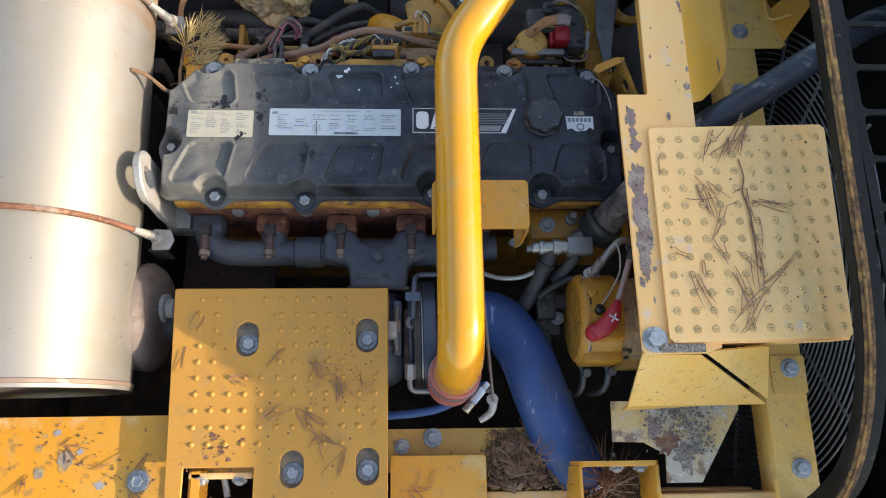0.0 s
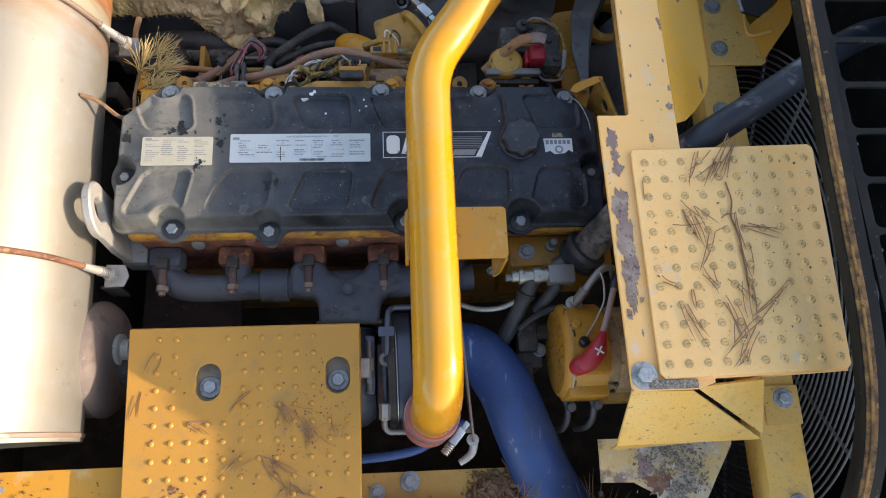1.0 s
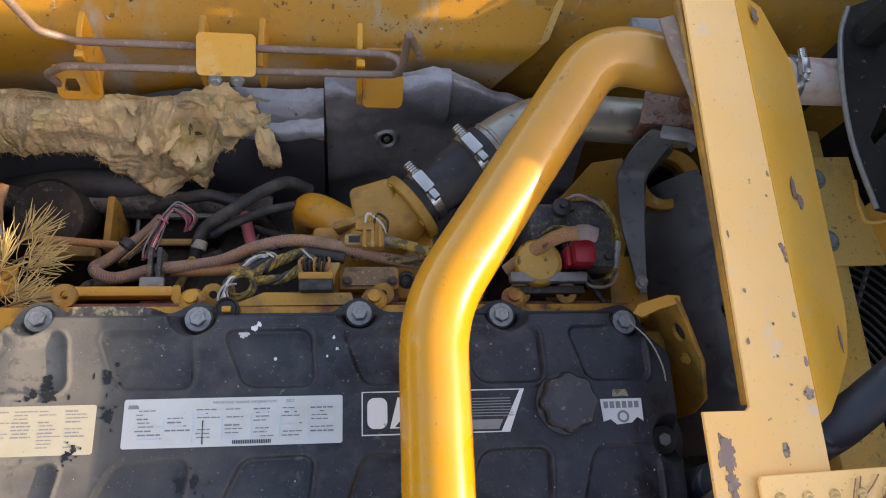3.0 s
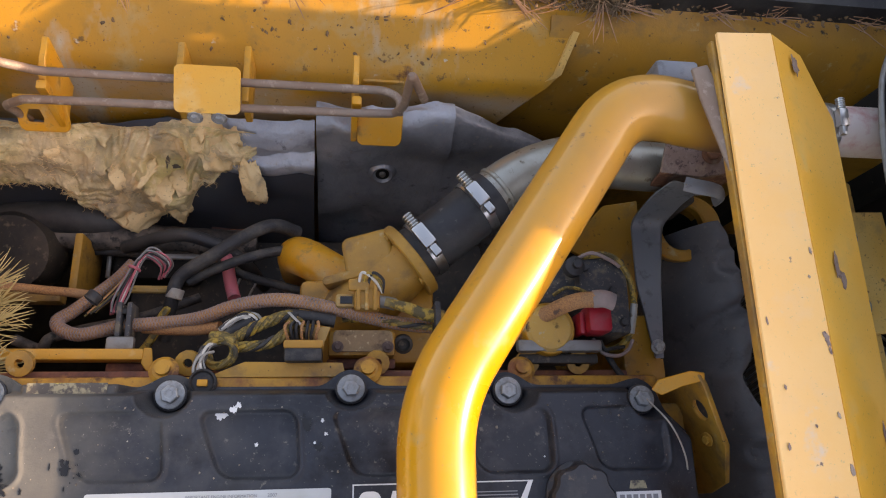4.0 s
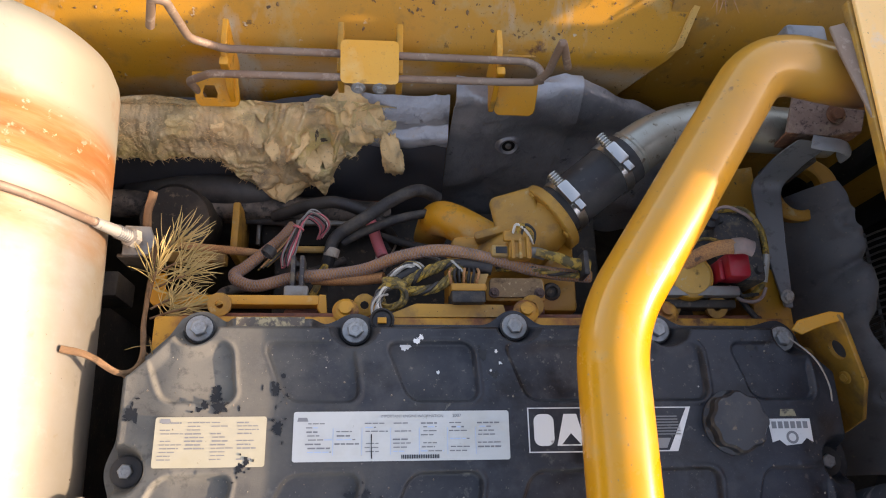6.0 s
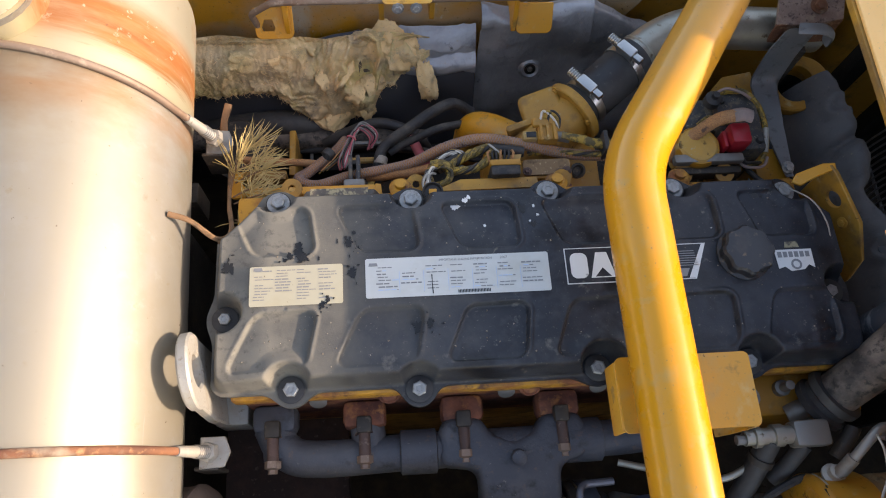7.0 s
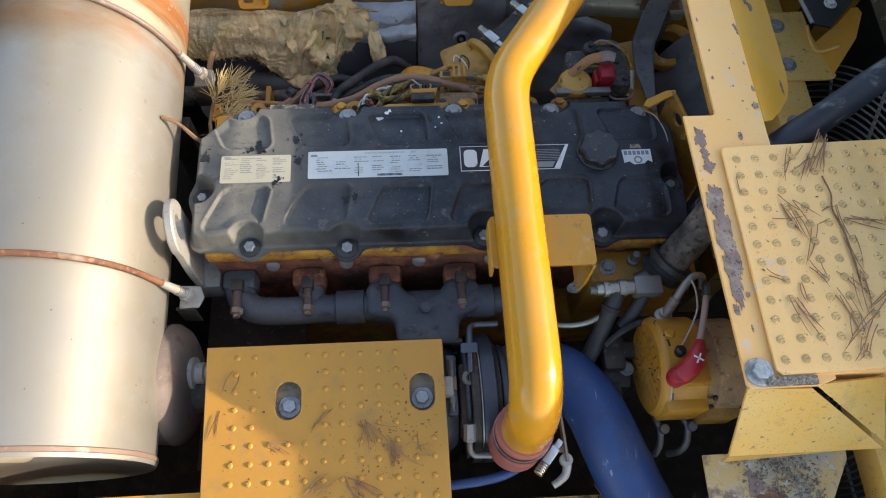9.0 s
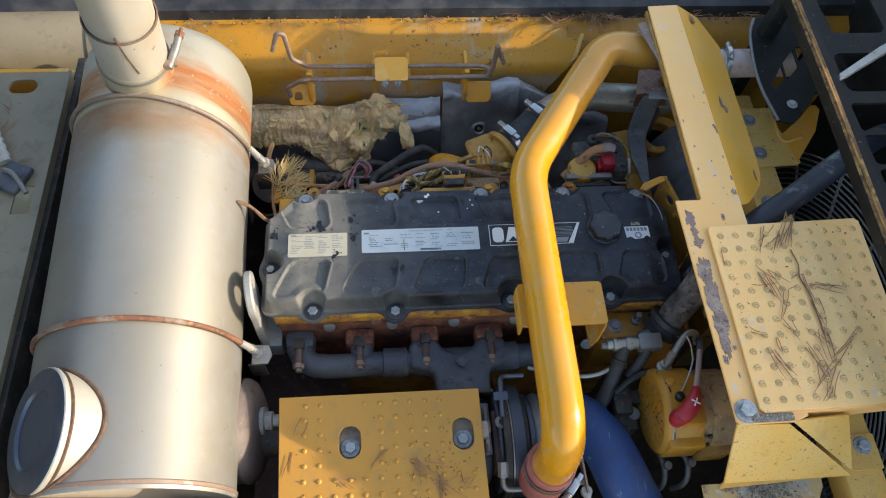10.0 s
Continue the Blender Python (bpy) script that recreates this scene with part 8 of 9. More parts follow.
                row.append(bm.verts.new(Vector(c) + side * (u * wide * rag) + down * (v * long * rag) - out * bend))
            grid.append(row)
        for a, b in zip(grid, grid[1:]):
            for j in range(n):
                bm.faces.new((a[j], a[j + 1], b[j + 1], b[j]))
        res = bmesh.ops.extrude_face_region(bm, geom=bm.faces[:])
        bmesh.ops.translate(bm, verts=[g for g in res["geom"] if isinstance(g, bmesh.types.BMVert)], vec=-out * 0.003)
        bmesh.ops.recalc_face_normals(bm, faces=bm.faces[:])
        part("torn_layer", bm, material or M_WOOL, w, angle=180)

    torn = ((-0.190, 0.30, 0.9, 0.032, 0.038, 0.018, 1), (-0.170, 0.62, 0.5, 0.030, 0.036, 0.014, 1), (-0.287, 0.42, -0.7, 0.012, 0.034, 0.014, 1), (-0.330, 0.70, 0.3, 0.040, 0.030, 0.014, 0), (-0.290, 0.88, 0.8, 0.044, 0.030, 0.012, 1), (-0.375, 0.42, -0.3, 0.034, 0.024, 0.016, 0), (-0.43, 0.74, 0.2, 0.038, 0.022, 0.012, 0), (-0.240, 0.14, 0.2, 0.028, 0.016, 0.014, 0), (-0.55, 0.62, -0.2, 0.040, 0.024, 0.012, 0), (-0.400, 0.28, 0.5, 0.026, 0.022, 0.022, 1), (-0.360, 0.16, -0.4, 0.024, 0.016, 0.020, 0), (-0.312, 0.36, 0.7, 0.022, 0.030, 0.024, 1), (-0.272, 0.64, -0.5, 0.026, 0.026, 0.020, 1), (-0.222, 0.72, 0.8, 0.024, 0.026, 0.020, 1), (-0.205, 0.20, -0.6, 0.020, 0.024, 0.022, 1), (-0.152, 0.44, 0.3, 0.018, 0.026, 0.020, 1), (-0.470, 0.36, 0.2, 0.030, 0.018, 0.018, 0), (-0.345, 0.86, -0.3, 0.026, 0.022, 0.018, 1), (-0.610, 0.46, -0.3, 0.034, 0.020, 0.016, 0))
    for k, (x, s, turn, wide, long, curl, shade) in enumerate(torn):
        c = wool_point(x, s) + Vector((0, 0.001, 0.001))
        flap(c, (turn * 0.5, -0.62, 0.78), (turn, -0.6, -0.7), wide, long, curl, k + 1.5, (M_WOOL, M_WOOLPALE, M_WOOLGREY)[shade])
    # flaps that hang below the edge
    for k, (x, y, z, lean, wide, long) in enumerate(((-0.118, 0.476, 1.222, 0.22, 0.019, 0.044), (-0.238, 0.450, 1.158, 0.9, 0.018, 0.026))):
        flap((x, y, z), (lean, -0.75, 0.65), (lean, -0.65, -0.7), wide, long, 0.008, k + 60.5, M_WOOLPALE)
    s = thing("heat_shield", (0.62, 0.2, 0.9), "dark dented heat shield beside the frame beam", "shield")
    ys = [0.385, 0.366, 0.30, 0.206, 0.165, 0.143, 0.120, 0.08, 0.03, -0.03, -0.08]
    edge = [0.625, 0.637, 0.648, 0.660, 0.650, 0.626, 0.640, 0.656, 0.664, 0.666, 0.655]
    bm = bmesh.new()
    rows = []
    for y in np.linspace(0.385, -0.08, 90):
        xr = float(np.interp(-y, [-v for v in ys], edge))
        row = []
        for f in np.linspace(0, 1, 34):
            x = 0.515 + (xr - 0.515) * f
            z = 1.20 + 0.165 * smoothstep(0.0, 0.85, f) - 0.03 * smoothstep(0.90, 1.0, f)
            z += 0.012 * noise.noise(Vector((x * 16, y * 11, 0.7))) + 0.006 * noise.noise(Vector((x * 40, y * 34, 2.7)))
            z -= 0.022 * math.exp(-((y - 0.262 + 0.5 * (0.66 - x)) / 0.012) ** 2) * smoothstep(0.3, 0.7, f)
            for bx, by in ((0.622, 0.315), (0.630, 0.032)):
                q = math.hypot(x - bx, y - by)
                z += 0.008 * math.exp(-((q - 0.020) / 0.006) ** 2) - 0.006 * math.exp(-(q / 0.010) ** 2)
            row.append(bm.verts.new((x, y, z)))
        rows.append(row)
    for ra, rb in zip(rows, rows[1:]):
        for k in range(33):
            bm.faces.new((ra[k], ra[k + 1], rb[k + 1], rb[k]))
    res = bmesh.ops.extrude_face_region(bm, geom=bm.faces[:])
    bmesh.ops.translate(bm, verts=[g for g in res["geom"] if isinstance(g, bmesh.types.BMVert)], vec=(0, 0, -0.006))
    bmesh.ops.recalc_face_normals(bm, faces=bm.faces[:])
    part("skin", bm, M_SHIELD, s, angle=70)
    for x, y in ((0.622, 0.315), (0.630, 0.032)):
        part("button", lathe([(0, 0.004), (0.006, 0.004), (0.010, 0.001), (0.011, -0.01)], 14, Matrix.Translation((x, y, 1.352))), M_SHIELD, s)
    part("stay", box(0.56, 0.60, 0.02, 0.30, 0.9, 1.24, 0.004), M_DARK, s)
    st = thing("strap_stay", (0.52, 0.39, 1.3), "bent grey steel stay", "bracket")
    bm = bmesh.new()
    lefts = fillet([(0.482, 0.166, 1.372), (0.474, 0.285, 1.350), (0.489, 0.394, 1.322), (0.4925, 0.408, 1.40), (0.500, 0.409, 1.460), (0.512, 0.395, 1.474)], 0.02, 5)
    rights = fillet([(0.494, 0.166, 1.374), (0.518, 0.285, 1.353), (0.547, 0.394, 1.322), (0.546, 0.402, 1.40), (0.543, 0.398, 1.470), (0.548, 0.384, 1.484)], 0.02, 5)
    rows = []
    for p, q in zip(lefts, rights):
        rows.append([bm.verts.new(p.lerp(q, f) + Vector((0, 0, -0.012 * smoothstep(0.86, 1.0, f) + 0.002 * noise.noise(p.lerp(q, f) * 50)))) for f in np.linspace(0, 1, 14)])
    for ra, rb in zip(rows, rows[1:]):
        for k in range(13):
            bm.faces.new((ra[k], ra[k + 1], rb[k + 1], rb[k]))
    res = bmesh.ops.extrude_face_region(bm, geom=bm.faces[:])
    bmesh.ops.translate(bm, verts=[g for g in res["geom"] if isinstance(g, bmesh.types.BMVert)], vec=(0, 0.003, -0.005))
    bmesh.ops.recalc_face_normals(bm, faces=bm.faces[:])
    part("plate", bm, M_STAY, st, angle=50)
    part("rolled_end", tube(smooth_line([(0.508, 0.398, 1.470), (0.524, 0.392, 1.478), (0.542, 0.386, 1.482), (0.558, 0.384, 1.474), (0.562, 0.385, 1.452)], 6), 0.011, 14, flat=0.6, wobble=0.3), M_STAY, st)
    bolt(st, (0.484, 0.182, 1.376), 0.007, (0, -0.3, 1))
    lug = thing("engine_lug", (0.472, 0.18, 1.15), "oil-stained yellow mounting lug under the stay", "engine part")
    part("post", box(0.440, 0.505, 0.128, 0.235, 1.15, 1.352, 0.008), M_GRIMSHADEYEL, lug)
    part("web", plate([(0.40, 0.372, 1.25), (0.470, 0.445, 1.26), (0.530, 0.455, 1.26), (0.535, 0.345, 1.25), (0.515, 0.26, 1.24), (0.49, 0.235, 1.24), (0.485, 0.325, 1.245)], 0.012), M_GRIMSHADEYEL, lug)
    rg = thing("support_ring", (0.55, 0.36, 1.25), "round yellow opening behind the bent stay", "bracket")
    ring = [(0.062 * math.cos(a), 0.055 * math.sin(a)) for a in np.linspace(0, 2 * math.pi, 36, endpoint=False)]
    bore = [(0.034 * math.cos(a), 0.036 * math.sin(a)) for a in np.linspace(0, 2 * math.pi, 30, endpoint=False)]
    part("ring", slab(ring, 0.03, [bore], Matrix.Translation((0.575, 0.385, 1.325)) @ pose(0, 0, 0, 12, -10, 0), 0.003), M_GRIMSHADEYEL, rg)
    # cup coloured black for the darkness down the bore
    part("bore", lathe([(0.036, 0), (0.034, -0.10), (0, -0.10)], 24, Matrix.Translation((0.575, 0.385, 1.30))), M_OILVOID, rg)
    pl = thing("rusty_plate", (0.5, 0.43, 1.36), "rust brown bracket plate under the pipe", "bracket")
    part("plate", plate([(0.486, 0.426, 1.447), (0.545, 0.418, 1.452), (0.600, 0.424, 1.462), (0.612, 0.486, 1.478), (0.500, 0.492, 1.466)], 0.008), M_CHIP, pl)
    part("edge", plate([(0.486, 0.424, 1.446), (0.600, 0.422, 1.460), (0.600, 0.422, 1.40), (0.490, 0.424, 1.39)], 0.005, (), (0, -1, 0)), M_RUST, pl)
    bolt(pl, (0.560, 0.450, 1.464), 0.010, (0, -0.2, 1), material=M_RUST)
    part("web", plate([(0.441, 0.475, 1.645), (0.462, 0.481, 1.645), (0.472, 0.446, 1.650), (0.481, 0.334, 1.652), (0.467, 0.334, 1.652), (0.446, 0.433, 1.648)], 0.005, (), (0, 0, 1)), M_BROWNSTEEL, pl, "dusty slanted gusset")
    part("block", box(0.446, 0.508, 0.515, 0.548, 1.50, 1.552, 0.006), M_STAY, pl, "grey block behind the pipe")
    part("stay", box(0.545, 0.56, 0.40, 0.45, 1.25, 1.40, 0.003), M_DARK, pl)



def build_steel_lines():
    t = thing("line_clip", (-0.158, 0.56, 1.40), "square yellow clip plate holding two steel lines", "bracket")
    part("plate", slab(rounded(-0.0435, 0.0435, -0.032, 0.032, 0.008), 0.005, (), Matrix.Translation((-0.158, 0.518, 1.456)) @ pose(0, 0, 0, 22, 0, 0)), M_YELLOW, t)
    for x in (-0.204, -0.112):
        part("stand_off", box(x - 0.005, x + 0.005, 0.520, 0.610, 1.360, 1.425, 0.002), M_WALLYEL, t)
    for x in (-0.175, -0.143):
        bolt(t, (x, 0.487, 1.434), 0.007, (0, -1, 0.3))
    r = thing("steel_line", (-0.2, 0.54, 1.43), "bare steel line bent up at one end", "pipe", "bent steel lines")
    part("line", tube(fillet([(-0.454, 0.512, 1.532), (-0.436, 0.513, 1.590), (-0.420, 0.514, 1.586), (-0.4130, 0.523, 1.492), (-0.375, 0.537, 1.448), (0.085, 0.540, 1.440), (0.107, 0.528, 1.440), (0.104, 0.503, 1.440)], 0.012), 0.0060, 12), M_BROWNSTEEL, r)
    r = thing("steel_line", (-0.2, 0.50, 1.43), "bare steel line with a hooked end", "pipe", "bent steel lines")
    part("line", tube(fillet([(-0.428, 0.524, 1.330), (-0.436, 0.514, 1.392), (-0.392, 0.499, 1.440), (0.05, 0.503, 1.438), (0.098, 0.509, 1.430), (0.108, 0.500, 1.470), (0.110, 0.498, 1.556), (0.134, 0.500, 1.490)], 0.010), 0.0060, 12), M_BROWNSTEEL, r)
    for x0, x1, xw, hole in ((-0.436, -0.366, -0.372, True), (0.047, 0.116, 0.047, False)):
        b = thing("line_bracket", ((x0 + x1) / 2, 0.57, 1.33), "yellow tab bracket welded to the rail", "bracket", "line brackets")
        face = [(x0 + u, 0.502 + 0.034 * v, 1.336 + 0.046 * v) for u, v in ((0.008, 0), (x1 - x0 - 0.008, 0), (x1 - x0 - 0.002, 0.08), (x1 - x0, 0.2), (x1 - x0, 1), (0, 1), (0, 0.2), (0.002, 0.08))]
        slot = [(x0 + u, 0.502 + 0.034 * v, 1.336 + 0.046 * v) for u, v in ((0.014, 0.25), (0.034, 0.25), (0.036, 0.38), (0.032, 0.62), (0.018, 0.62), (0.012, 0.38))]
        part("foot", plate(face, 0.005, (slot,) if hole else (), (0, -0.8, 0.6)), M_YELLOW, b)
        part("web", plate([(xw, 0.507, 1.337), (xw, 0.511, 1.380), (xw, 0.520, 1.415), (xw, 0.536, 1.438), (xw, 0.560, 1.446), (xw, 0.592, 1.446), (xw, 0.578, 1.337)], 0.009, (), (1, 0, 0)), M_YELLOW, b)
        part("tooth", box(xw - 0.010, xw + 0.004, 0.516, 0.530, 1.412, 1.440, 0.003), M_YELLOW, b)
        part("weld", tube(smooth_line([(xw - 0.004, 0.576, 1.345), (xw - 0.004, 0.580, 1.38), (xw - 0.004, 0.585, 1.43)], 4), 0.004, 8, wobble=0.3), M_DIRTY, b)



def build_front_members():
    t = thing("side_rail", (-0.6, -0.75, 1.25), "sunlit yellow side rail strewn with needles", "beam")
    part("top", slab([(-0.932, -0.87), (-0.398, -0.87), (-0.402, -0.588), (-0.932, -0.590)], 0.006, (), Matrix.Translation((0, 0, 1.402))), M_YELLOW, t)
    rnd = random.Random(33)
    for k in range(16):
        r = rnd.uniform(0.002, 0.010)
        part("worn_spot", slab(ragged(r, r * 0.8, k + 0.3, 24, 0.5), 0.0006, (), Matrix.Translation((rnd.uniform(-0.80, -0.44), rnd.uniform(-0.84, -0.61), 1.4026))), M_CASTALU if k % 3 == 0 else M_DIRTY, t, flat=True)
    for x, y, r in ((-0.597, -0.665, 0.015), (-0.642, -0.690, 0.009)):
        part("worn_spot", slab(ragged(r, r, x * 9, 30, 0.25), 0.0006, (), Matrix.Translation((x, y, 1.4027))), M_GREYPATCH, t, "bare grey worn patch", flat=True)
    part("lip", box(-0.93, -0.402, -0.594, -0.588, 1.27, 1.395, 0.002), M_YELLOW, t)
    part("washer", lathe([(0, 0), (0.024, 0), (0.024, 0.002), (0, 0.002)], 24, Matrix.Translation((-0.461, -0.705, 1.4022))), M_DIRTY, t)
    bolt(t, (-0.461, -0.705, 1.4043), 0.0125, label="zinc bolt on a dusty washer")
    t = thing("cross_rail", (0.1, -0.64, 1.2), "dirty yellow cross rail under the intake hose", "beam")
    part("top", slab([(-0.40, -0.70), (0.34, -0.70), (0.34, -0.615), (-0.40, -0.615)], 0.006, (), Matrix.Translation((0, 0, 1.300))), M_DIRTY, t)
    part("web", box(-0.40, 0.34, -0.621, -0.615, 1.18, 1.293, 0.002), M_DIRTY, t)
    bolt(t, (0.083, -0.633, 1.3005), 0.0125)
    bolt(t, (0.02, -0.65, 1.3005), 0.010)
    t = thing("inner_step", (0.09, -0.77, 1.25), "yellow cover plate on the cross rail", "plate")
    part("top", slab(rounded(-0.001, 0.187, -0.87, -0.668, 0.005), 0.006, (), Matrix.Translation((0, 0, 1.335))), M_YELLOW, t)
    part("lip", box(0.001, 0.186, -0.675, -0.669, 1.301, 1.330, 0.002), M_YELLOW, t)
    t = thing("channel_end", (0.43, -0.75, 1.3), "open yellow channel end packed with dry needles", "bracket")
    line = [(0.352, 1.31), (0.352, 1.425), (0.358, 1.432), (0.495, 1.432), (0.501, 1.425), (0.501, 1.31)]
    part("channel", fold(line, -0.69, -0.682, 0.006, axis="Y"), M_YELLOW, t)
    part("side", box(0.350, 0.357, -0.80, -0.690, 1.31, 1.428, 0.002), M_YELLOW, t)
    part("side", box(0.495, 0.502, -0.80, -0.690, 1.31, 1.428, 0.002), M_YELLOW, t)
    part("back", box(0.357, 0.495, -0.692, -0.684, 1.36, 1.43, 0.002), M_YELLOW, t)
    part("base", box(0.352, 0.50, -0.80, -0.69, 1.300, 1.312, 0.002), M_DIRTY, t)
    for x in (0.425, 0.47):
        bolt(t, (x, -0.694, 1.415), 0.009, (0, -1, 0.4))
    solo("outer_rail", box(0.19, 0.735, -0.868, -0.738, 1.24, 1.30, 0.005), M_CREAM, "faded yellow outer rail along the opening", "beam")
    solo("edge_bar", box(0.50, 0.735, -0.80, -0.742, 1.31, 1.42, 0.005), M_CREAM, "pale edge bar beside the channel end", "beam")
    f = thing("bracket_plate", (0.52, -0.64, 1.36), "grit-covered yellow plate below the gusset", "plate")
    part("plate", slab([(0.414, -0.575), (0.657, -0.575), (0.655, -0.592), (0.572, -0.722), (0.507, -0.722), (0.510, -0.672), (0.470, -0.650), (0.412, -0.648)], 0.006, (), Matrix.Translation((0, 0, 1.452))), M_GRIMEPLATE, f)
    part("stay", box(0.55, 0.64, -0.60, -0.575, 1.30, 1.446, 0.004), M_DIRTY, f)
    rnd = random.Random(21)
    # rust patches and grit on it
    for x, y, rx, ry, mt in ((0.52, -0.655, 0.028, 0.02, M_RUST), (0.49, -0.625, 0.012, 0.02, M_CHIP), (0.545, -0.675, 0.02, 0.025, M_GRIT)):
        blob = ragged(rx, ry, rnd.random() * 50, 44, 0.6)
        part("stain", slab(blob, 0.0015, (), Matrix.Translation((x, y, 1.4535 + 0.0004 * rnd.random()))), mt, f, flat=True)


def specks(name, material, area, z, count, size, seed, label, category, tall=0.6, clump=None):
    """Scattered small bits as one object."""
    rnd = random.Random(seed)
    verts, faces = [], []
    for _ in range(count):
        if clump and rnd.random() < 0.75:
            cx, cy, s = rnd.choice(clump)
            x, y = rnd.gauss(cx, s), rnd.gauss(cy, s)
            if not (area[0] < x < area[1] and area[2] < y < area[3]):
                continue
        else:
            x, y = rnd.uniform(area[0], area[1]), rnd.uniform(area[2], area[3])
        a, s = rnd.random() * 6.28, size * (0.3 + 1.1 * rnd.random() ** 2)
        w = 0.2 + 0.6 * rnd.random()
        b, h = len(verts), s * tall
        zz = z + rnd.random() * h * 0.5
        for k in range(6):
            q = k * 1.047 + rnd.uniform(-0.4, 0.4)
            u, v = math.cos(q) * s * rnd.uniform(0.6, 1.2), math.sin(q) * s * w * rnd.uniform(0.6, 1.2)
            verts.append((x + u * math.cos(a) - v * math.sin(a), y + u * math.sin(a) + v * math.cos(a), zz + h * 0.4 * rnd.random()))
        verts.append((x + rnd.uniform(-0.3, 0.3) * s, y + rnd.uniform(-0.3, 0.3) * s, zz + h))
        faces += [(b + k, b + (k + 1) % 6, b + 6) for k in range(6)] + [tuple(b + k for k in range(5, -1, -1))]
    me = bpy.data.meshes.new(name)
    me.from_pydata(verts, [], faces)
    me.materials.append(material)
    return tagged(put(name, me), label, category, kind="stuff")


def build_pine():
    rnd = random.Random(17)
    t = thing("pine_twig", (-0.45, 0.12, 1.36), "dry pine twig with tufts of yellowing needles", "twig")
    part("stem", tube(smooth_line([(-0.512, 0.074, 1.520), (-0.485, 0.068, 1.505), (-0.455, 0.052, 1.475), (-0.440, 0.072, 1.45), (-0.452, 0.13, 1.42), (-0.462, 0.20, 1.38), (-0.470, 0.27, 1.35)], 6), lambda f: 0.0042 - 0.001 * f, 8, wobble=0.3), M_TWIG, t)
    part("stem", tube(smooth_line([(-0.455, 0.052, 1.475), (-0.43, 0.03, 1.44), (-0.41, 0.01, 1.40)], 5), 0.0025, 6), M_TWIG, t)
    part("stub", tube(smooth_line([(-0.473, 0.235, 1.365), (-0.475, 0.29, 1.385), (-0.465, 0.325, 1.40)], 5), 0.006, 8, wobble=0.3), M_TWIG, t)
    shoots = [((-0.452, 0.185, 1.385), (-0.405, 0.205, 1.392), 0.058), ((-0.447, 0.135, 1.412), (-0.398, 0.150, 1.415), 0.052), ((-0.463, 0.225, 1.37), (-0.43, 0.262, 1.375), 0.062), ((-0.440, 0.10, 1.43), (-0.398, 0.085, 1.425), 0.046), ((-0.455, 0.165, 1.40), (-0.440, 0.205, 1.425), 0.055), ((-0.46, 0.205, 1.378), (-0.415, 0.235, 1.372), 0.056), ((-0.441, 0.085, 1.44), (-0.408, 0.060, 1.435), 0.040), ((-0.450, 0.15, 1.405), (-0.418, 0.170, 1.398), 0.05)]
    for base, tip, ln in shoots:
        base, tip = Vector(base), Vector(tip)
        part("shoot", tube([base, base.lerp(tip, 0.5) + Vector((0, 0, 0.003)), tip], 0.0016, 6), M_TWIG, t)
        way = (tip - base).normalized()
        bm = bmesh.new()
        for k in range(34):
            f = rnd.uniform(0.35, 1.0)
            w = (way * (0.35 + 0.75 * f) + Vector((rnd.gauss(0, 0.48), rnd.gauss(0, 0.48), rnd.gauss(0, 0.36)))).normalized()
            a = base.lerp(tip, f)
            needle(bm, a, a + w * ln * rnd.uniform(0.65, 1.1), 0.0008, rnd.uniform(-0.006, 0.006), (w.y, -w.x, 0.3))
        part("needles", bm, M_NEEDLEGREEN, t, "fan of pale yellow-green needles", flat=True)


def scatter_needles(name, spots, z, seed, label, r=0.0009, material=None, rise=0.004, keep=False):
    """Fallen needles: (x, y, heading in degrees, spread, count, length) a spot."""
    rnd = random.Random(seed)
    bm = bmesh.new()
    for x, y, head, spread, count, ln in spots:
        for _ in range(count):
            a = radians(head + rnd.gauss(0, spread))
            l = ln * (rnd.uniform(0.8, 1.05) if keep else rnd.uniform(0.5, 1.1))
            p = Vector((x + rnd.gauss(0, 0.006), y + rnd.gauss(0, 0.006), z + r + rnd.random() * rise))
            q = p + Vector((math.cos(a) * l, math.sin(a) * l, 0))
            q.z = z + r + rnd.random() * rise
            needle(bm, p, q, r, rnd.uniform(-0.004, 0.004), (math.sin(a), -math.cos(a), 0.1))
    return tagged(part(name, bm, material or M_NEEDLE, flat=True), label, "needles", kind="stuff")


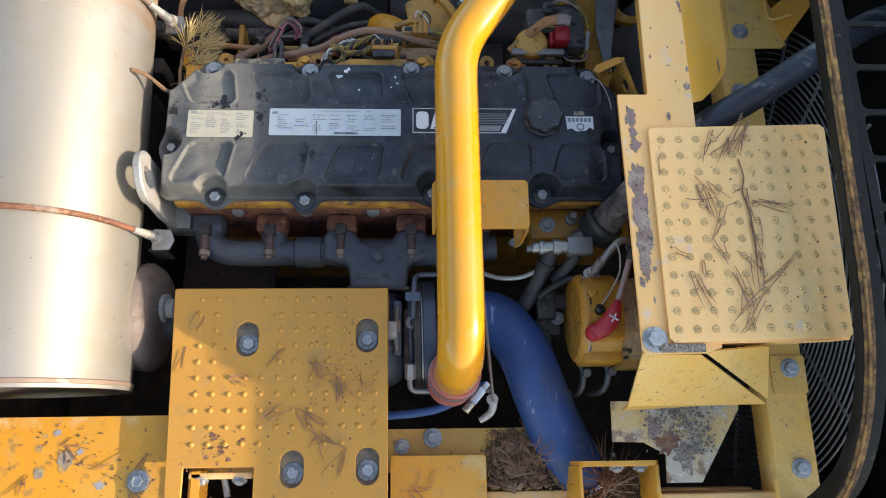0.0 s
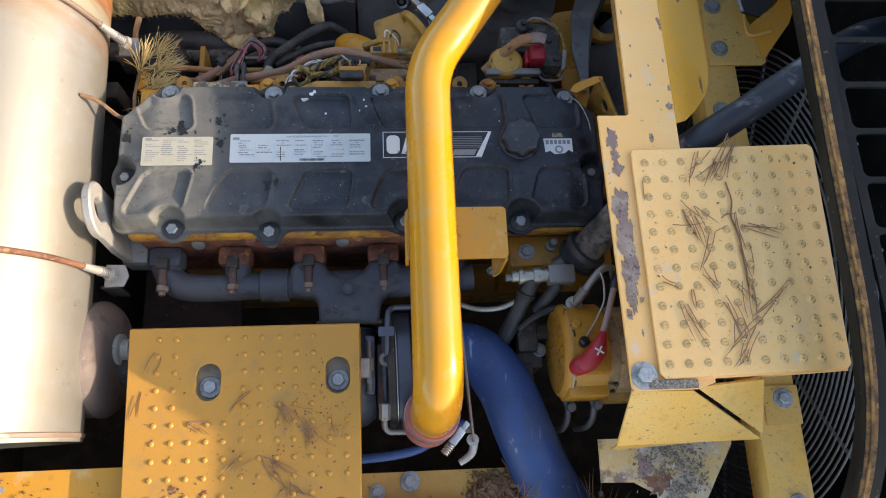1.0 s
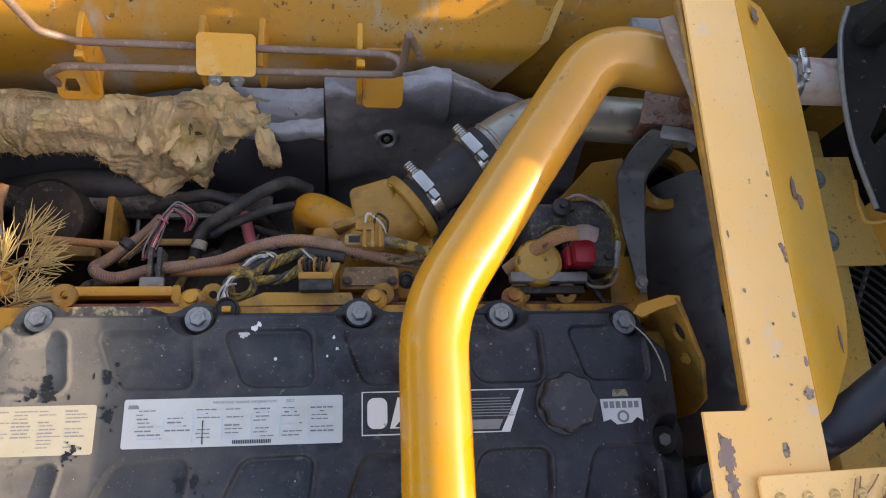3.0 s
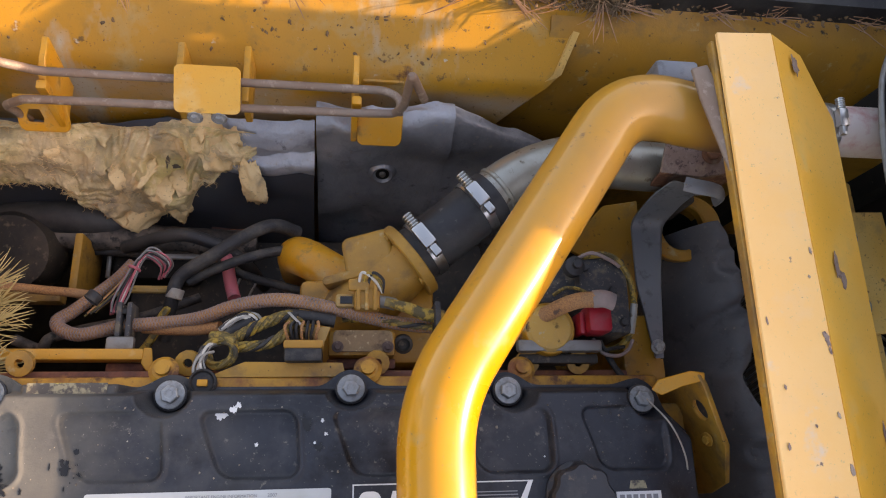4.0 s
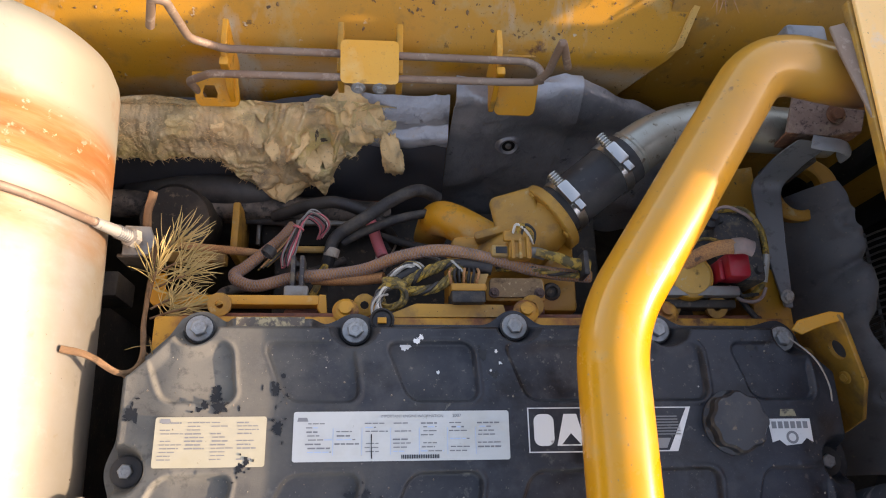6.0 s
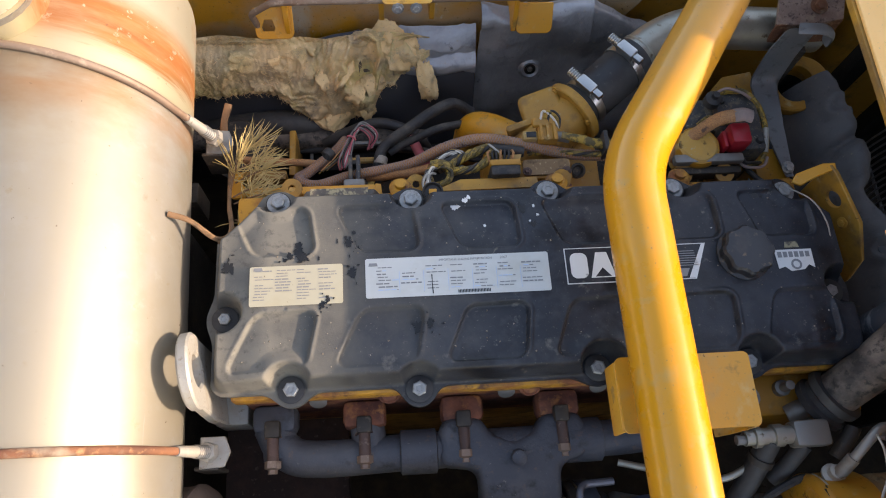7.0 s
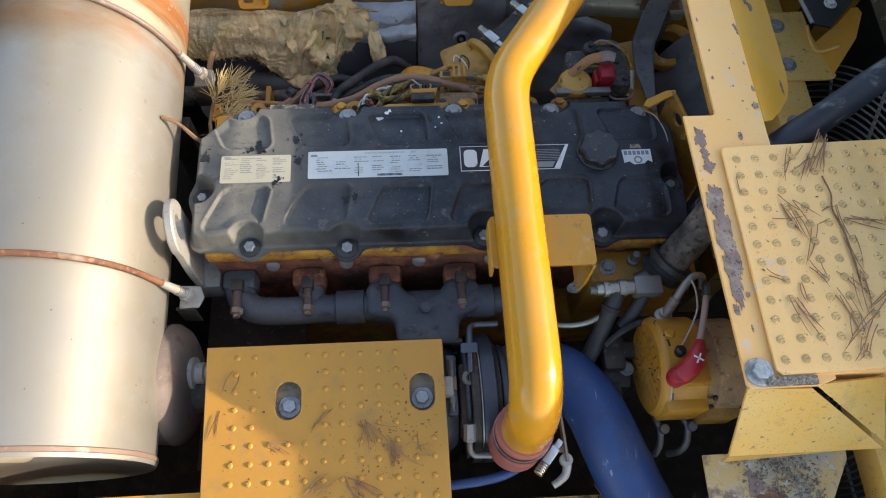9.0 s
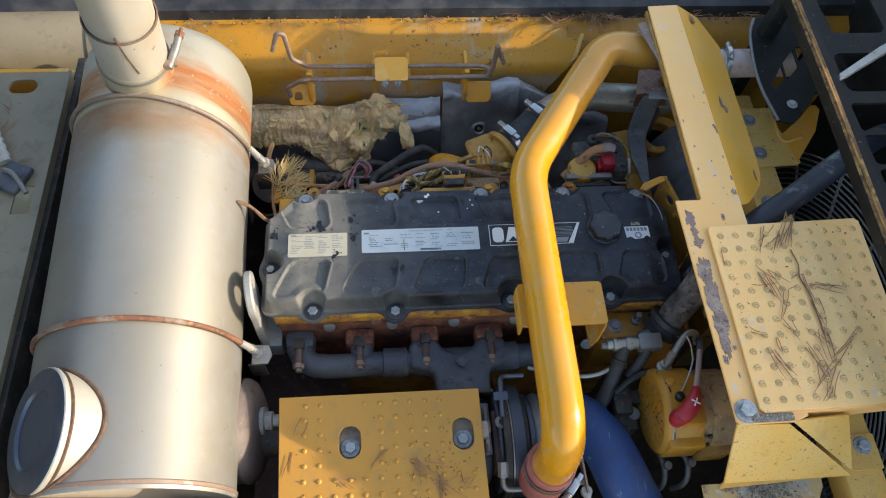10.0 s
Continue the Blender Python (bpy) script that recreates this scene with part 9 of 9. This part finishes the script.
def build_debris():
    # needles and a broken twig on the faded step plate
    first = [(0.629, -0.101, -121, 0.087, 5), (0.609, -0.130, -121, 0.055, 3), (0.634, -0.106, -111, 0.070, 3), (0.566, -0.122, -108, 0.068, 2), (0.600, -0.133, -141, 0.066, 2), (0.466, -0.181, -97, 0.043, 1), (0.531, -0.209, -42, 0.059, 2), (0.537, -0.224, -72, 0.065, 4), (0.542, -0.235, -76, 0.046, 2), (0.512, -0.255, -2, 0.067, 1), (0.581, -0.240, 9, 0.031, 1), (0.579, -0.257, -115, 0.067, 2), (0.607, -0.252, -154, 0.026, 1), (0.633, -0.240, -20, 0.074, 2), (0.628, -0.257, -6, 0.072, 2), (0.547, -0.329, -54, 0.046, 2)]
    more = [(0.563, -0.323, -80, 0.027, 1), (0.487, -0.342, -26, 0.030, 2), (0.532, -0.366, -90, 0.037, 2), (0.509, -0.382, -67, 0.068, 3), (0.516, -0.387, -66, 0.040, 2), (0.597, -0.350, -57, 0.048, 2), (0.577, -0.382, -73, 0.068, 4), (0.599, -0.414, -94, 0.036, 2), (0.683, -0.356, -136, 0.098, 3), (0.637, -0.398, -139, 0.090, 2), (0.613, -0.424, -117, 0.060, 3), (0.599, -0.450, -136, 0.037, 2), (0.613, -0.237, -83, 0.053, 4), (0.619, -0.285, -88, 0.065, 4), (0.618, -0.345, -91, 0.069, 4)]
    scatter_needles("fallen_needles", [(x, y, turn, 3.5, n, ln) for x, y, turn, ln, n in first + more], 1.6682, 4, "brown pine needles fallen on the step plate", r=0.0009, rise=0.005, keep=True)
    solo("broken_twig", tube(smooth_line([(0.611, -0.177, 1.671), (0.616, -0.209, 1.672), (0.611, -0.237, 1.671), (0.616, -0.263, 1.671), (0.619, -0.291, 1.672), (0.620, -0.329, 1.671), (0.620, -0.372, 1.671)], 5), 0.0012, 7, wobble=0.5), M_TWIG, "thin broken brown twig on the step plate", "twig")
    scatter_needles("fallen_needles", [(-0.14, -0.49, -70, 25, 8, 0.06), (-0.10, -0.53, -60, 30, 10, 0.05), (-0.20, -0.47, -130, 20, 3, 0.05), (-0.39, -0.47, -95, 8, 2, 0.05), (-0.17, -0.58, -50, 15, 7, 0.06), (-0.23, -0.60, 30, 15, 5, 0.05), (-0.30, -0.52, -40, 30, 4, 0.04), (-0.13, -0.63, -60, 20, 6, 0.05), (-0.08, -0.66, -110, 20, 4, 0.05), (-0.36, -0.40, -100, 10, 2, 0.04), (-0.05, -0.55, 40, 30, 4, 0.04), (-0.16, -0.76, -40, 20, 4, 0.05)], 1.4372, 6, "brown needle scraps on the studded step plate")
    specks("grit", M_LITTER, (-0.38, -0.02, -0.78, -0.40), 1.4371, 420, 0.0022, 9, "dark crumbs of bark on the step plate", "debris", clump=[(-0.13, -0.52, 0.03), (-0.10, -0.555, 0.04), (-0.32, -0.66, 0.025), (-0.16, -0.62, 0.05), (-0.06, -0.50, 0.03)])
    specks("grit", M_LITTER, (0.47, 0.78, -0.48, -0.12), 1.6681, 140, 0.0022, 19, "fine crumbs on the faded step plate", "debris")
    specks("grit", M_LITTER, (-0.92, -0.42, -0.86, -0.60), 1.4022, 160, 0.004, 29, "bark crumbs on the side rail", "debris", clump=[(-0.50, -0.70, 0.04), (-0.60, -0.66, 0.06)])
    scatter_needles("fallen_needles", [(-0.60, -0.64, -60, 30, 6, 0.05), (-0.55, -0.68, 20, 20, 4, 0.05), (-0.45, -0.66, -100, 15, 3, 0.06), (-0.47, -0.72, -60, 60, 8, 0.04), (-0.66, -0.70, -110, 20, 3, 0.05)], 1.4022, 31, "needles lying on the sunlit side rail")
    specks("leaf_litter", M_LITTER, (0.19, 0.345, -0.735, -0.62), 1.302, 2600, 0.0055, 39, "brown leaf litter heaped on the cross rail", "debris", 1.0, clump=[(0.23, -0.69, 0.03), (0.29, -0.70, 0.03), (0.25, -0.66, 0.02)])
    specks("dead_leaves", M_LEAF, (0.19, 0.345, -0.735, -0.62), 1.306, 130, 0.016, 139, "curled dead leaves on the cross rail", "debris", 0.35, clump=[(0.23, -0.69, 0.03), (0.29, -0.70, 0.03), (0.25, -0.66, 0.02)])
    specks("leaf_litter", M_LITTER, (0.36, 0.495, -0.80, -0.69), 1.315, 900, 0.006, 49, "brown litter packed in the channel end", "debris", 1.2)
    scatter_needles("fallen_needles", [(0.42, -0.73, a, 40, 9, 0.09) for a in (0, 60, 120, 180, 240)] + [(0.28, -0.68, 70, 60, 12, 0.06)], 1.335, 51, "dry needles sticking out of the channel end", rise=0.05)
    specks("grit", M_GRIT, (0.47, 0.605, -0.672, -0.577), 1.4525, 900, 0.0036, 59, "pale grit and seed husks on the plate", "debris", clump=[(0.55, -0.60, 0.022), (0.57, -0.64, 0.02), (0.53, -0.60, 0.02), (0.56, -0.67, 0.012)])
    for k, (x0, x1, n) in enumerate(((-0.8, -0.1, 40), (-0.1, 0.33, 90))):
        crumbs = specks("bark_crumbs", M_LITTER, (x0, x1, -0.035, 0.035), 0.0005, n, 0.0035, 69 + k, "bark crumbs and dirt along the rail ledge", "debris", 0.4)
        crumbs.matrix_basis = pose(0, 0.652, 1.4028, 30.6, 0, 0)
    specks("bark_crumbs", M_LITTER, (-0.9, 1.1, 0.690, 0.735), 1.450, 2600, 0.0055, 79, "dark dirt caught under the weather strip", "debris", 0.8, clump=[(0.40, 0.715, 0.04), (0.45, 0.71, 0.03), (0.2, 0.715, 0.1), (0.7, 0.715, 0.08), (-0.1, 0.715, 0.2), (0.43, 0.70, 0.025), (0.36, 0.705, 0.03)])
    scatter_needles("needle_heap", [(x, y, a, 60, 14, 0.035) for x, y, a in ((0.38, 0.705, 0), (0.40, 0.70, 90), (0.42, 0.70, 180), (0.44, 0.695, -60), (0.455, 0.70, 200), (0.43, 0.71, 30), (0.34, 0.71, 170), (0.30, 0.712, 10))], 1.450, 77, "dark heap of dead needles under the weather strip", material=M_LITTER, rise=0.016)
    scatter_needles("fallen_needles", [(x, 0.70, rnd_a, 30, 9, 0.07) for x, rnd_a in ((0.28, -60), (0.34, 190), (0.42, -100), (0.45, 10), (0.2, 170), (0.6, 0), (0.7, 10), (-0.05, -45), (-0.3, -50), (0.85, 5))], 1.452, 71, "needles caught under the weather strip", rise=0.012)
    scatter_needles("fallen_needles", [(0.03, -0.74, -60, 30, 5, 0.05), (0.06, -0.72, 40, 30, 4, 0.04), (0.14, -0.76, -100, 25, 4, 0.05), (0.10, -0.80, 10, 30, 3, 0.05)], 1.3352, 91, "needles on the yellow cover plate")
    scatter_needles("fallen_needles", [(x, y, a, 50, 5, 0.05) for x, y, a in ((0.21, -0.66, 30), (0.25, -0.70, 120), (0.30, -0.68, -30), (0.27, -0.64, 200))], 1.312, 93, "needles in the leaf litter on the cross rail", rise=0.012)
    scatter_needles("fallen_needles", [(x, y, a, 20, 3, 0.045) for x, y, a in ((-1.07, 0.3, 60), (-1.09, 0.25, 80), (-1.02, 0.2, 40), (-1.06, 0.36, 120))], 1.5003, 73, "needles on the cream deck panel")


build_setting()
build_left_panel()
build_engine_block()
build_valve_cover()
build_cover_dust()
build_charge_pipe()
build_muffler()
build_lifting_eyes()
build_beam()
build_outer_frame()
build_shroud()
build_hoses()
build_manifold_and_turbo()
build_alternator()
build_wiring()
build_shields()
build_steel_lines()
build_front_members()
build_left_step()
build_right_step()
build_pine()
build_debris()
